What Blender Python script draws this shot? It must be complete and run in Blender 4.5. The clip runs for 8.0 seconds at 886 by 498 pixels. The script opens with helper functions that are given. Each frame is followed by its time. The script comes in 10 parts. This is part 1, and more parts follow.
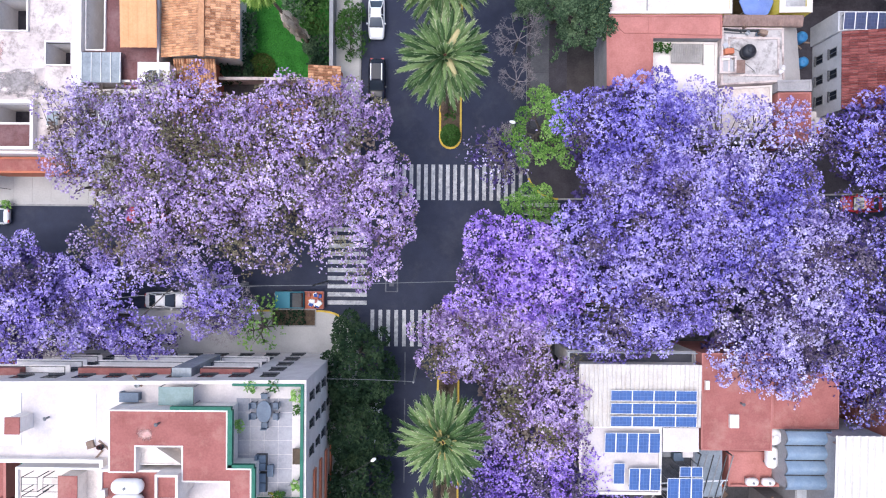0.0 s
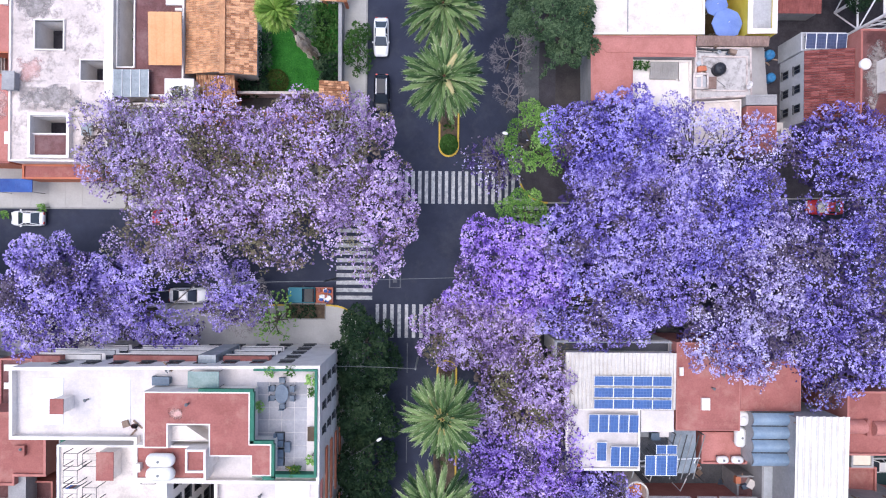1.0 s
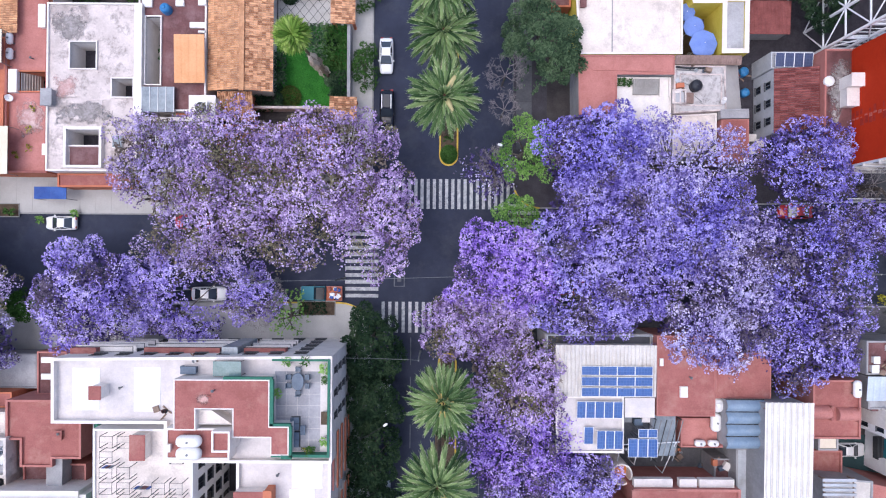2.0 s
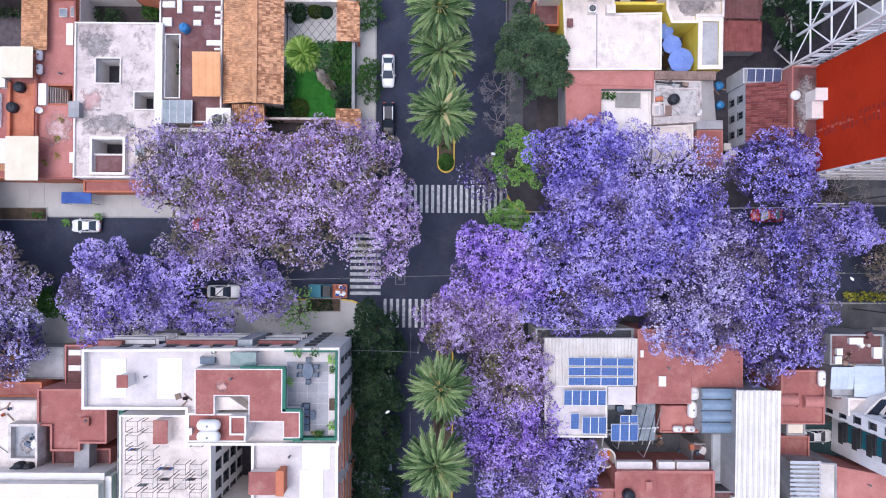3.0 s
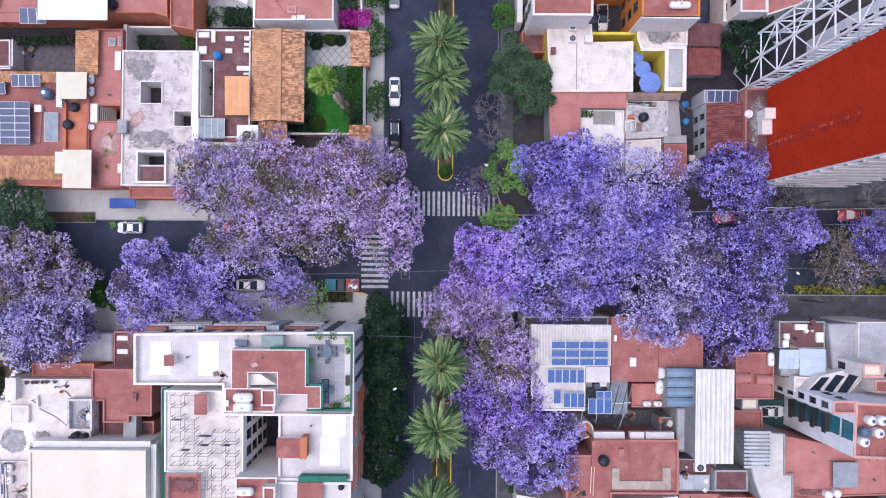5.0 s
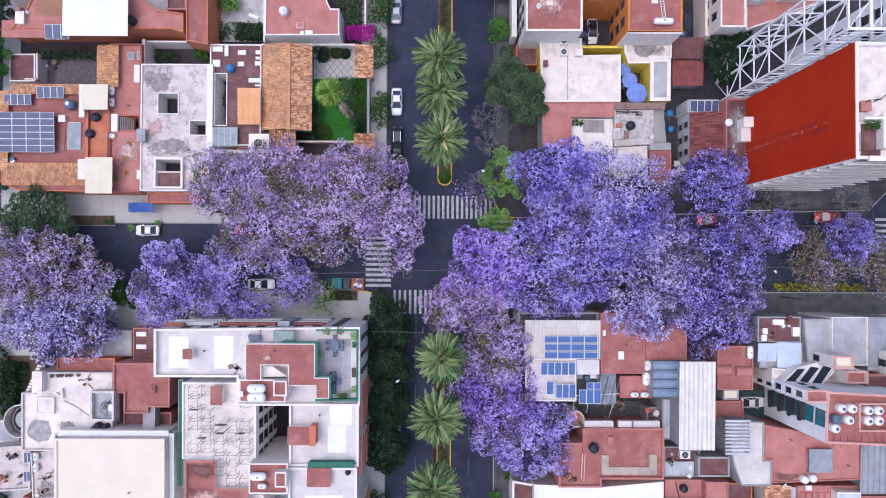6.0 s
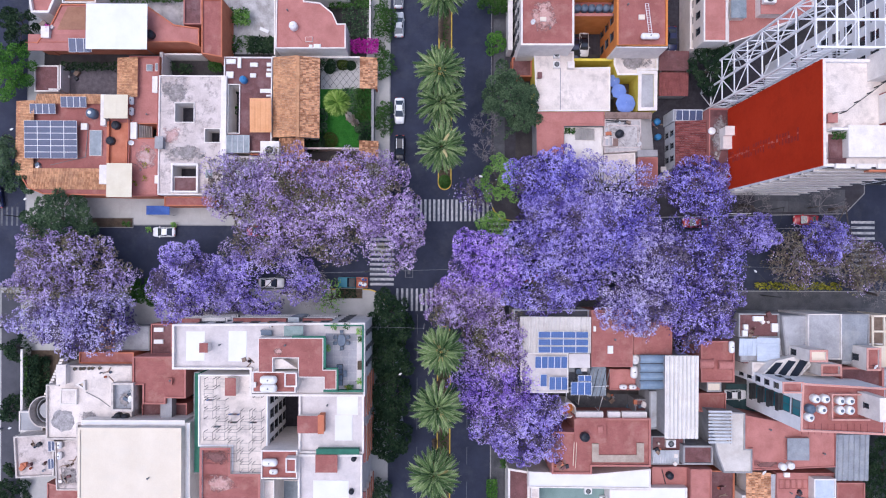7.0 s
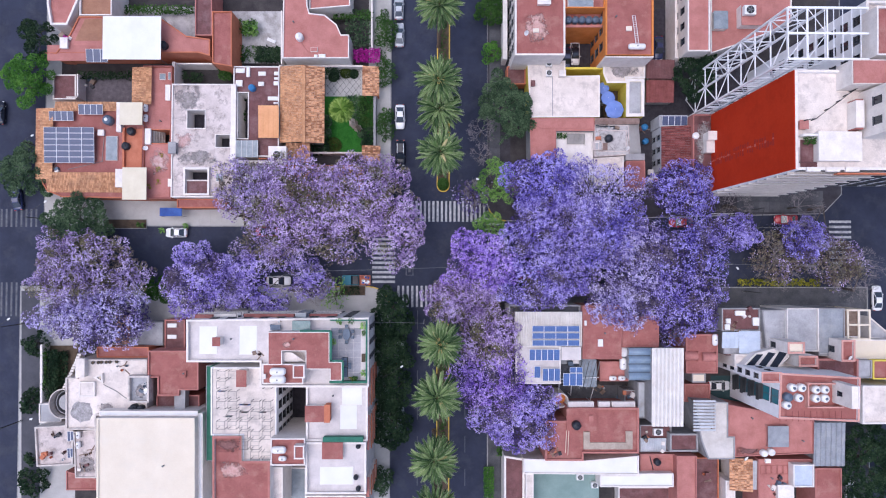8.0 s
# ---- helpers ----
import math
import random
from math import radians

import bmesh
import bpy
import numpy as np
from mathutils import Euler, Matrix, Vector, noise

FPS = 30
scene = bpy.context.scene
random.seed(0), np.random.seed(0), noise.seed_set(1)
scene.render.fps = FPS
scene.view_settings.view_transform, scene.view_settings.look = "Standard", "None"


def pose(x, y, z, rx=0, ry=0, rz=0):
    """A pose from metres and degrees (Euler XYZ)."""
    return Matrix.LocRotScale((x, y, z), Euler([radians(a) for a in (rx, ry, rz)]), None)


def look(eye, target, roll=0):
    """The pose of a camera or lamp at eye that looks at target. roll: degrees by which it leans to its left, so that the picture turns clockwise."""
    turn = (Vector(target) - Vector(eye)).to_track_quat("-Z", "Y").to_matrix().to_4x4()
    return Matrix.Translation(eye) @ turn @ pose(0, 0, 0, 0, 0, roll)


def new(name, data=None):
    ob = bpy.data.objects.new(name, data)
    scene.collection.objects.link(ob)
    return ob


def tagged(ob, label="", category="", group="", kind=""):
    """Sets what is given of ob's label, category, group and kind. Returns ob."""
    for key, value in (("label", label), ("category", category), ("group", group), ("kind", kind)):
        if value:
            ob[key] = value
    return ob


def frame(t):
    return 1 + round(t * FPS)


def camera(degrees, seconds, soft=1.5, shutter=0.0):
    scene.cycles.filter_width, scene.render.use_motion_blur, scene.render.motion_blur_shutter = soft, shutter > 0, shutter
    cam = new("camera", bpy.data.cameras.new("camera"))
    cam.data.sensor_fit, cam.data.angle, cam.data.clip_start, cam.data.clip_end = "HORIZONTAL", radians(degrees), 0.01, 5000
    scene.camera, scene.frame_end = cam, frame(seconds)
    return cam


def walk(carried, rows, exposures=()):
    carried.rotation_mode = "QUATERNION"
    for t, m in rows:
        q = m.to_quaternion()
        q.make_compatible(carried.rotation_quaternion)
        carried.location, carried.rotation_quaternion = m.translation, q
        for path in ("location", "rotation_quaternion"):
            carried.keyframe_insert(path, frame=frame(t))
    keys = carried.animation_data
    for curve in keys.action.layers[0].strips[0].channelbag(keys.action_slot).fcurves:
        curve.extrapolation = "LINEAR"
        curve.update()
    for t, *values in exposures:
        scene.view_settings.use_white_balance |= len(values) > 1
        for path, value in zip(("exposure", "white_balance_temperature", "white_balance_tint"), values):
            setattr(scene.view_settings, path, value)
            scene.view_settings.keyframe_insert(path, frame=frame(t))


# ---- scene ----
cam = camera(67.0, 8.0, soft=1.1)
# seconds, eye x, y, z, and the turn in degrees: a drone that rises straight up and looks down
ROWS = [
    (0.0, -0.082, 0.965, 71.695, 0.077, -0.005, 0.503),
    (0.5, -0.139, 0.854, 74.944, 0.106, -0.145, 0.473),
    (1.0, -0.177, 0.744, 78.262, 0.188, -0.152, 0.490),
    (1.5, -0.201, 0.635, 81.597, 0.317, -0.053, 0.434),
    (3.0, -0.217, 0.294, 91.462, 0.655, -0.312, 0.391),
    (3.5, -0.215, 0.170, 94.696, 0.642, -0.305, 0.363),
    (4.0, -0.216, 0.039, 97.794, 0.665, -0.354, 0.449),
    (4.5, -0.223, -0.101, 101.029, 0.697, -0.277, 0.419),
    (6.0, -0.314, -0.592, 110.566, 0.971, -0.356, 0.229),
    (6.5, -0.378, -0.785, 113.862, 1.065, -0.314, 0.213),
    (7.0, -0.466, -0.995, 117.060, 1.184, -0.413, 0.268),
    (7.5, -0.581, -1.223, 120.114, 1.214, -0.522, 0.211),
    (8.0, -0.725, -1.472, 123.151, 1.275, -0.615, 0.112),
]
walk(cam, [(t, pose(x, y, z, rx, ry, rz)) for t, x, y, z, rx, ry, rz in ROWS], exposures=[(0.0, 0.45, 6020, 12), (1.5, 0.28, 5930, 13), (4.0, 0.12, 5820, 15), (8.0, -0.06, 5810, 17)])

# ---- light: a bright hazy sky with a soft high sun ----
world = bpy.data.worlds.new("sky")
scene.world = world
world.use_nodes = True
wn = world.node_tree.nodes
sky = wn.new("ShaderNodeTexSky")
sky.sky_type, sky.sun_disc = "NISHITA", False
sky.sun_elevation, sky.sun_rotation = radians(74), radians(256)
sky.air_density, sky.dust_density = 1.0, 4.0
world.node_tree.links.new(sky.outputs[0], wn["Background"].inputs[0])
wn["Background"].inputs[1].default_value = 0.19
lamp = bpy.data.lights.new("sun", "SUN")
lamp.energy, lamp.angle, lamp.color = 1.3, radians(70), (1.0, 0.985, 0.96)
sun = new("sun", lamp)
sun.matrix_world = look((-26, -6.5, 94), (0, 0, 0))


# ---- materials ----
def surface(name, low, high, scale=0.6, fine=9.0, rough=0.85, bump=0.25, stain=None, stain_amount=0.0, metal=0.0, stain_scale=0.35, island=0.0, each=0.0, spec=0.3):
    """A weathered surface: two colours mixed by broad and fine noise, with optional stains, per-piece variation and relief."""
    m = bpy.data.materials.new(name)
    m.use_nodes = True
    nt = m.node_tree
    nodes, link = nt.nodes, nt.links.new
    bsdf = nodes["Principled BSDF"]
    bsdf.inputs["Roughness"].default_value = rough
    bsdf.inputs["Metallic"].default_value = metal
    bsdf.inputs["Specular IOR Level"].default_value = spec
    geo = nodes.new("ShaderNodeNewGeometry")
    broad, grain = nodes.new("ShaderNodeTexNoise"), nodes.new("ShaderNodeTexNoise")
    broad.inputs["Scale"].default_value, broad.inputs["Detail"].default_value = scale, 6.0
    broad.inputs["Roughness"].default_value = 0.65
    grain.inputs["Scale"].default_value, grain.inputs["Detail"].default_value = fine, 4.0
    for tex in (broad, grain):
        link(geo.outputs["Position"], tex.inputs["Vector"])
    add = nodes.new("ShaderNodeMath")
    add.operation, add.inputs[1].default_value = "MULTIPLY_ADD", 0.45
    link(grain.outputs[0], add.inputs[0])
    ramp = nodes.new("ShaderNodeMapRange")
    ramp.inputs["From Min"].default_value, ramp.inputs["From Max"].default_value = 0.5, 0.95
    link(broad.outputs[0], add.inputs[2])
    last = add.outputs[0]
    if island or each:
        more = nodes.new("ShaderNodeMath")
        more.operation, more.inputs[1].default_value = "MULTIPLY_ADD", island or each
        if island:
            link(geo.outputs["Random Per Island"], more.inputs[0])
        else:
            info = nodes.new("ShaderNodeObjectInfo")
            link(info.outputs["Random"], more.inputs[0])
        less = nodes.new("ShaderNodeMath")
        less.operation, less.inputs[1].default_value = "SUBTRACT", (island or each) / 2
        link(last, more.inputs[2])
        link(more.outputs[0], less.inputs[0])
        last = less.outputs[0]
    link(last, ramp.inputs["Value"])
    mix = nodes.new("ShaderNodeMix")
    mix.data_type = "RGBA"
    mix.inputs["A"].default_value, mix.inputs["B"].default_value = (*low, 1), (*high, 1)
    link(ramp.outputs[0], mix.inputs["Factor"])
    colour = mix.outputs["Result"]
    if stain:
        blot = nodes.new("ShaderNodeTexNoise")
        blot.inputs["Scale"].default_value, blot.inputs["Detail"].default_value = stain_scale, 8.0
        blot.inputs["Roughness"].default_value = 0.72
        shift = nodes.new("ShaderNodeVectorMath")
        shift.inputs[1].default_value = (31.0, 17.0, 5.0)
        link(geo.outputs["Position"], shift.inputs[0])
        link(shift.outputs[0], blot.inputs["Vector"])
        cut = nodes.new("ShaderNodeMapRange")
        cut.inputs["From Min"].default_value, cut.inputs["From Max"].default_value = 0.5, 0.66
        cut.inputs["To Max"].default_value = stain_amount
        link(blot.outputs[0], cut.inputs["Value"])
        over = nodes.new("ShaderNodeMix")
        over.data_type = "RGBA"
        over.inputs["B"].default_value = (*stain, 1)
        link(cut.outputs[0], over.inputs["Factor"])
        link(colour, over.inputs["A"])
        colour = over.outputs["Result"]
    link(colour, bsdf.inputs["Base Color"])
    if bump:
        relief = nodes.new("ShaderNodeBump")
        relief.inputs["Strength"].default_value, relief.inputs["Distance"].default_value = bump, 0.05
        link(grain.outputs[0], relief.inputs["Height"])
        link(relief.outputs[0], bsdf.inputs["Normal"])
    return m


def bloom(name, dark, mid, light, sheer=0.25, patch=0.45, whole=False, tuft=0.0):
    """Blossom or leaf: each piece takes one of three tones, shifting in patches of a few metres; thin enough to let light pass."""
    m = bpy.data.materials.new(name)
    m.use_nodes = True
    nt = m.node_tree
    nodes, link = nt.nodes, nt.links.new
    bsdf, out = nodes["Principled BSDF"], nodes["Material Output"]
    bsdf.inputs["Roughness"].default_value = 0.75
    bsdf.inputs["Specular IOR Level"].default_value = 0.15
    geo = nodes.new("ShaderNodeNewGeometry")
    broad = nodes.new("ShaderNodeTexNoise")
    broad.inputs["Scale"].default_value, broad.inputs["Detail"].default_value = 0.35, 3.0
    link(geo.outputs["Position"], broad.inputs["Vector"])
    a = nodes.new("ShaderNodeMath")
    a.operation, a.inputs[1].default_value = "MULTIPLY", 1.0 - patch
    if whole:
        info = nodes.new("ShaderNodeObjectInfo")
        link(info.outputs["Random"], a.inputs[0])
    else:
        link(geo.outputs["Random Per Island"], a.inputs[0])
    b = nodes.new("ShaderNodeMapRange")
    b.inputs["From Min"].default_value, b.inputs["From Max"].default_value, b.inputs["To Max"].default_value = 0.3, 0.7, patch
    link(broad.outputs[0], b.inputs["Value"])
    c = nodes.new("ShaderNodeMath")
    link(a.outputs[0], c.inputs[0])
    link(b.outputs[0], c.inputs[1])
    tone = c.outputs[0]
    if tuft:
        near, span, more = nodes.new("ShaderNodeTexNoise"), nodes.new("ShaderNodeMapRange"), nodes.new("ShaderNodeMath")
        near.inputs["Scale"].default_value, near.inputs["Detail"].default_value = 1.5, 2.0
        link(geo.outputs["Position"], near.inputs["Vector"])
        span.inputs["From Min"].default_value, span.inputs["From Max"].default_value = 0.3, 0.7
        span.inputs["To Min"].default_value, span.inputs["To Max"].default_value = -tuft / 2, tuft / 2
        link(near.outputs[0], span.inputs["Value"])
        link(tone, more.inputs[0])
        link(span.outputs[0], more.inputs[1])
        tone = more.outputs[0]
    ramp = nodes.new("ShaderNodeValToRGB")
    ramp.color_ramp.elements[0].position, ramp.color_ramp.elements[0].color = 0.15, (*dark, 1)
    ramp.color_ramp.elements[1].position, ramp.color_ramp.elements[1].color = 0.85, (*light, 1)
    middle = ramp.color_ramp.elements.new(0.5)
    middle.color = (*mid, 1)
    link(tone, ramp.inputs[0])
    link(ramp.outputs[0], bsdf.inputs["Base Color"])
    thin = nodes.new("ShaderNodeBsdfTranslucent")
    link(ramp.outputs[0], thin.inputs["Color"])
    both = nodes.new("ShaderNodeMixShader")
    both.inputs[0].default_value = sheer
    link(bsdf.outputs[0], both.inputs[1])
    link(thin.outputs[0], both.inputs[2])
    link(both.outputs[0], out.inputs["Surface"])
    return m


def gloss(name, colour, rough=0.2, metal=0.0, coat=0.0, clear=0.0, spec=0.5):
    m = bpy.data.materials.new(name)
    m.use_nodes = True
    b = m.node_tree.nodes["Principled BSDF"]
    b.inputs["Base Color"].default_value = (*colour, 1)
    b.inputs["Roughness"].default_value, b.inputs["Metallic"].default_value = rough, metal
    b.inputs["Coat Weight"].default_value, b.inputs["Transmission Weight"].default_value = coat, clear
    b.inputs["Specular IOR Level"].default_value = spec
    return m


def cells(name, colour, line, size):
    """Solar cells: dark blue squares with fine pale lines between them."""
    m = gloss(name, colour, 0.4, 0.0, 0.0)
    nt = m.node_tree
    geo, brick = nt.nodes.new("ShaderNodeNewGeometry"), nt.nodes.new("ShaderNodeTexBrick")
    brick.offset = 0.0
    brick.inputs["Color1"].default_value = (*colour, 1)
    brick.inputs["Color2"].default_value = tuple(0.8 * c for c in colour) + (1,)
    brick.inputs["Mortar"].default_value = (*line, 1)
    brick.inputs["Scale"].default_value, brick.inputs["Mortar Size"].default_value = 1.0, 0.012
    brick.inputs["Brick Width"].default_value = brick.inputs["Row Height"].default_value = size
    nt.links.new(geo.outputs["Position"], brick.inputs["Vector"])
    nt.links.new(brick.outputs[0], nt.nodes["Principled BSDF"].inputs["Base Color"])
    return m



def stain(name, low, high, scale):
    """A ragged stain: opaque in its middle, broken up by noise and gone before its outline."""
    m = surface(name, low, high, scale, 5, 0.9, 0.3)
    nt = m.node_tree
    tc, away, blot = nt.nodes.new("ShaderNodeTexCoord"), nt.nodes.new("ShaderNodeVectorMath"), nt.nodes.new("ShaderNodeTexNoise")
    geo = nt.nodes.new("ShaderNodeNewGeometry")
    away.operation = "DISTANCE"
    away.inputs[1].default_value = (0.5, 0.5, 1.0)
    nt.links.new(tc.outputs["Generated"], away.inputs[0])
    blot.inputs["Scale"].default_value, blot.inputs["Detail"].default_value, blot.inputs["Roughness"].default_value = 0.7, 7.0, 0.7
    nt.links.new(geo.outputs["Position"], blot.inputs["Vector"])
    mix, cut = nt.nodes.new("ShaderNodeMath"), nt.nodes.new("ShaderNodeMapRange")
    mix.operation, mix.inputs[1].default_value = "MULTIPLY_ADD", -0.75
    nt.links.new(away.outputs["Value"], mix.inputs[0])
    nt.links.new(blot.outputs[0], mix.inputs[2])
    cut.inputs["From Min"].default_value, cut.inputs["From Max"].default_value = 0.16, 0.36
    nt.links.new(mix.outputs[0], cut.inputs["Value"])
    nt.links.new(cut.outputs[0], nt.nodes["Principled BSDF"].inputs["Alpha"])
    return m


asphalt = surface("asphalt", (0.018, 0.022, 0.042), (0.036, 0.043, 0.074), 0.25, 14, 0.8, 0.3, (0.075, 0.078, 0.09), 0.35)
old_asphalt = surface("old asphalt", (0.05, 0.052, 0.065), (0.09, 0.09, 0.105), 0.3, 12, 0.85, 0.3)
road_paint = surface("worn white road paint", (0.18, 0.19, 0.21), (0.62, 0.62, 0.62), 1.6, 18, 0.7, 0.15)
faint_paint = surface("nearly worn off road paint", (0.06, 0.062, 0.075), (0.16, 0.165, 0.18), 1.2, 14, 0.75, 0.15)
yellow_paint = surface("yellow kerb paint", (0.45, 0.30, 0.04), (0.72, 0.52, 0.08), 1.2, 14, 0.7, 0.15)
concrete = surface("pavement concrete", (0.055, 0.057, 0.065), (0.125, 0.125, 0.135), 0.5, 8, 0.9, 0.3, (0.10, 0.10, 0.10), 0.5, each=0.25)
pale_concrete = surface("pale pavement concrete", (0.19, 0.185, 0.185), (0.36, 0.35, 0.345), 0.5, 8, 0.9, 0.3, (0.12, 0.115, 0.11), 0.5, each=0.25)
kerb_stone = surface("kerb concrete", (0.2, 0.2, 0.2), (0.36, 0.36, 0.35), 0.9, 9)
soil = surface("dry soil", (0.05, 0.035, 0.025), (0.13, 0.095, 0.065), 0.9, 6, 0.95, 0.5)
earth = surface("dusty ground", (0.060, 0.054, 0.051), (0.120, 0.111, 0.102), 0.4, 5, 0.95, 0.4)
yard_cobble = surface("purplish cobbles", (0.07, 0.06, 0.07), (0.15, 0.13, 0.145), 1.5, 7, 0.85, 0.5)
# Ground between the houses, darkened in colour for the shade of the gaps.
shaded_earth = surface("yard earth with shade in its colour", (0.030, 0.027, 0.030), (0.070, 0.062, 0.062), 0.5, 6, 0.95, 0.4, (0.10, 0.09, 0.085), 0.4)
# Paving darkened in colour for the shade of alleys, courts and wells.
shaded_cobble = surface("dark paving stones with shade in the colour", (0.022, 0.020, 0.027), (0.058, 0.052, 0.063), 1.5, 7, 0.85, 0.5)
white_wall = surface("white painted plaster", (0.655, 0.602, 0.565), (0.829, 0.780, 0.738), 0.6, 7, 0.8, 0.15, (0.44, 0.40, 0.38), 0.25, stain_scale=0.7)
white_roof = surface("white waterproofed roof", (0.580, 0.512, 0.463), (0.825, 0.740, 0.680), 0.35, 6, 0.7, 0.15, (0.38, 0.33, 0.315), 0.6, stain_scale=0.5)
dirty_roof = surface("mottled pale roof", (0.47, 0.40, 0.375), (0.70, 0.615, 0.585), 0.4, 4, 0.85, 0.3, (0.20, 0.165, 0.155), 0.9, stain_scale=0.55)
stain_grey = stain("weathered grey roof felt", (0.13, 0.115, 0.11), (0.42, 0.38, 0.37), 1.1)
stain_pink = stain("flaking pink roof paint", (0.38, 0.19, 0.17), (0.62, 0.48, 0.46), 1.6)
stain_rust = stain("dark worn roof paint", (0.13, 0.065, 0.06), (0.28, 0.14, 0.13), 0.9)
stain_pale = stain("pale worn roof paint", (0.42, 0.22, 0.19), (0.62, 0.42, 0.38), 0.9)
ribbed_beige = surface("weathered beige sheet", (0.25, 0.235, 0.22), (0.37, 0.35, 0.33), 0.5, 6, 0.7, 0.1, (0.16, 0.15, 0.14), 0.4)
stained_concrete = surface("stained pale concrete", (0.36, 0.34, 0.335), (0.58, 0.55, 0.54), 0.5, 5, 0.85, 0.3, (0.17, 0.155, 0.15), 0.9, stain_scale=0.8)
pale_concrete = surface("pale smooth concrete", (0.37, 0.36, 0.345), (0.47, 0.46, 0.445), 0.35, 6, 0.85, 0.1, (0.28, 0.26, 0.25), 0.3)
brown_sheet = surface("rusted brown sheet", (0.16, 0.10, 0.085), (0.31, 0.22, 0.19), 0.6, 5, 0.8, 0.2, (0.09, 0.06, 0.05), 0.6)
grey_roof = surface("grey concrete roof", (0.30, 0.30, 0.32), (0.48, 0.48, 0.50), 0.4, 6, 0.85, 0.3, (0.2, 0.2, 0.2), 0.5)
terrace_tile = surface("blue grey terrace tiles", (0.25, 0.25, 0.27), (0.40, 0.39, 0.42), 0.5, 7, 0.6, 0.15, (0.2, 0.2, 0.22), 0.3, each=0.2)
pale_tile = surface("pale grey roof tiles", (0.52, 0.475, 0.465), (0.69, 0.635, 0.62), 0.5, 7, 0.7, 0.15, (0.33, 0.33, 0.35), 0.3, each=0.2)
cream_roof = surface("cream membrane", (0.66, 0.575, 0.455), (0.75, 0.67, 0.55), 0.25, 5, 0.7, 0.1, (0.6, 0.57, 0.5), 0.2)
red_roof = surface("red waterproofed roof", (0.240, 0.083, 0.070), (0.365, 0.136, 0.120), 0.4, 6, 0.8, 0.2, (0.46, 0.25, 0.21), 0.5)
brown_roof = surface("brown roof felt", (0.26, 0.125, 0.075), (0.40, 0.21, 0.135), 0.4, 6, 0.8, 0.2, (0.2, 0.1, 0.07), 0.4)
gravel = surface("pale garden gravel", (0.33, 0.32, 0.32), (0.58, 0.56, 0.56), 0.8, 12, 0.95, 0.5, (0.16, 0.14, 0.12), 0.6)
pink_roof = surface("faded red roof", (0.347, 0.132, 0.112), (0.504, 0.220, 0.193), 0.4, 6, 0.8, 0.2, (0.30, 0.12, 0.10), 0.4)
maroon_roof = surface("maroon roof", (0.104, 0.044, 0.044), (0.192, 0.088, 0.088), 0.5, 6, 0.8, 0.25, (0.30, 0.2, 0.2), 0.4)
orange_wall = surface("orange plaster", (0.52, 0.17, 0.035), (0.66, 0.25, 0.07), 0.6, 7, 0.8, 0.15)
terracotta_wall = surface("terracotta plaster", (0.42, 0.13, 0.07), (0.55, 0.2, 0.11), 0.6, 7, 0.8, 0.15)
rim_pink = surface("pale pink plaster", (0.50, 0.25, 0.21), (0.64, 0.36, 0.31), 0.6, 7, 0.8, 0.15)
terracotta_floor = surface("bright terracotta floor", (0.40, 0.125, 0.065), (0.53, 0.20, 0.12), 0.6, 7, 0.75, 0.15, (0.32, 0.12, 0.08), 0.4)
pink_wall = surface("pink plaster", (0.34, 0.13, 0.11), (0.45, 0.195, 0.17), 0.6, 7, 0.8, 0.15)
yellow_wall = surface("yellow plaster", (0.60, 0.48, 0.05), (0.75, 0.62, 0.12), 0.6, 7, 0.8, 0.15)
aged_wall = surface("stained cream plaster", (0.46, 0.41, 0.375), (0.68, 0.62, 0.575), 0.7, 6, 0.85, 0.2, (0.28, 0.23, 0.21), 0.6, stain_scale=0.7)
bright_wall = surface("fresh white plaster", (0.76, 0.76, 0.78), (0.88, 0.88, 0.89), 0.6, 7, 0.8, 0.1, (0.55, 0.54, 0.55), 0.2)
grey_wall = surface("grey plaster", (0.238, 0.238, 0.246), (0.378, 0.369, 0.378), 0.6, 7, 0.85, 0.2, (0.2, 0.2, 0.2), 0.3)
pale_grey_wall = surface("pale blue grey plaster", (0.41, 0.42, 0.45), (0.56, 0.57, 0.60), 0.6, 7, 0.85, 0.2, (0.25, 0.26, 0.28), 0.3)
tower_red = surface("deep red painted tower wall", (0.40, 0.026, 0.006), (0.48, 0.038, 0.010), 0.12, 3, 0.85, 0.1, (0.30, 0.022, 0.006), 0.4, spec=0.12)
old_letter = surface("darkened lettering paint", (0.27, 0.024, 0.016), (0.36, 0.04, 0.026), 1.0, 6, spec=0.12)
faded_paint = surface("faded lettering paint", (0.42, 0.085, 0.06), (0.52, 0.16, 0.13), 1.0, 6, spec=0.12)
clay_tile = surface("clay roof tiles", (0.391, 0.190, 0.098), (0.684, 0.384, 0.210), 0.8, 5, 0.85, 0.3, (0.26, 0.15, 0.10), 0.5, island=0.4)
old_tile = surface("mottled old clay tiles", (0.308, 0.138, 0.072), (0.759, 0.437, 0.253), 1.2, 4, 0.9, 0.3, island=0.5)
orange_roof = surface("orange sheet roof", (0.60, 0.28, 0.12), (0.74, 0.38, 0.19), 0.4, 5, 0.7, 0.1)
brick_tile = surface("red brick roof tiles", (0.13, 0.036, 0.034), (0.25, 0.085, 0.078), 1.0, 5, 0.9, 0.3, island=0.6)
green_trim = surface("green painted trim", (0.02, 0.11, 0.075), (0.04, 0.18, 0.12), 0.8, 8, 0.7, 0.1)
awning_cream = surface("cream awning canvas", (0.616, 0.546, 0.406), (0.720, 0.657, 0.518), 0.4, 12, 0.85, 0.1)
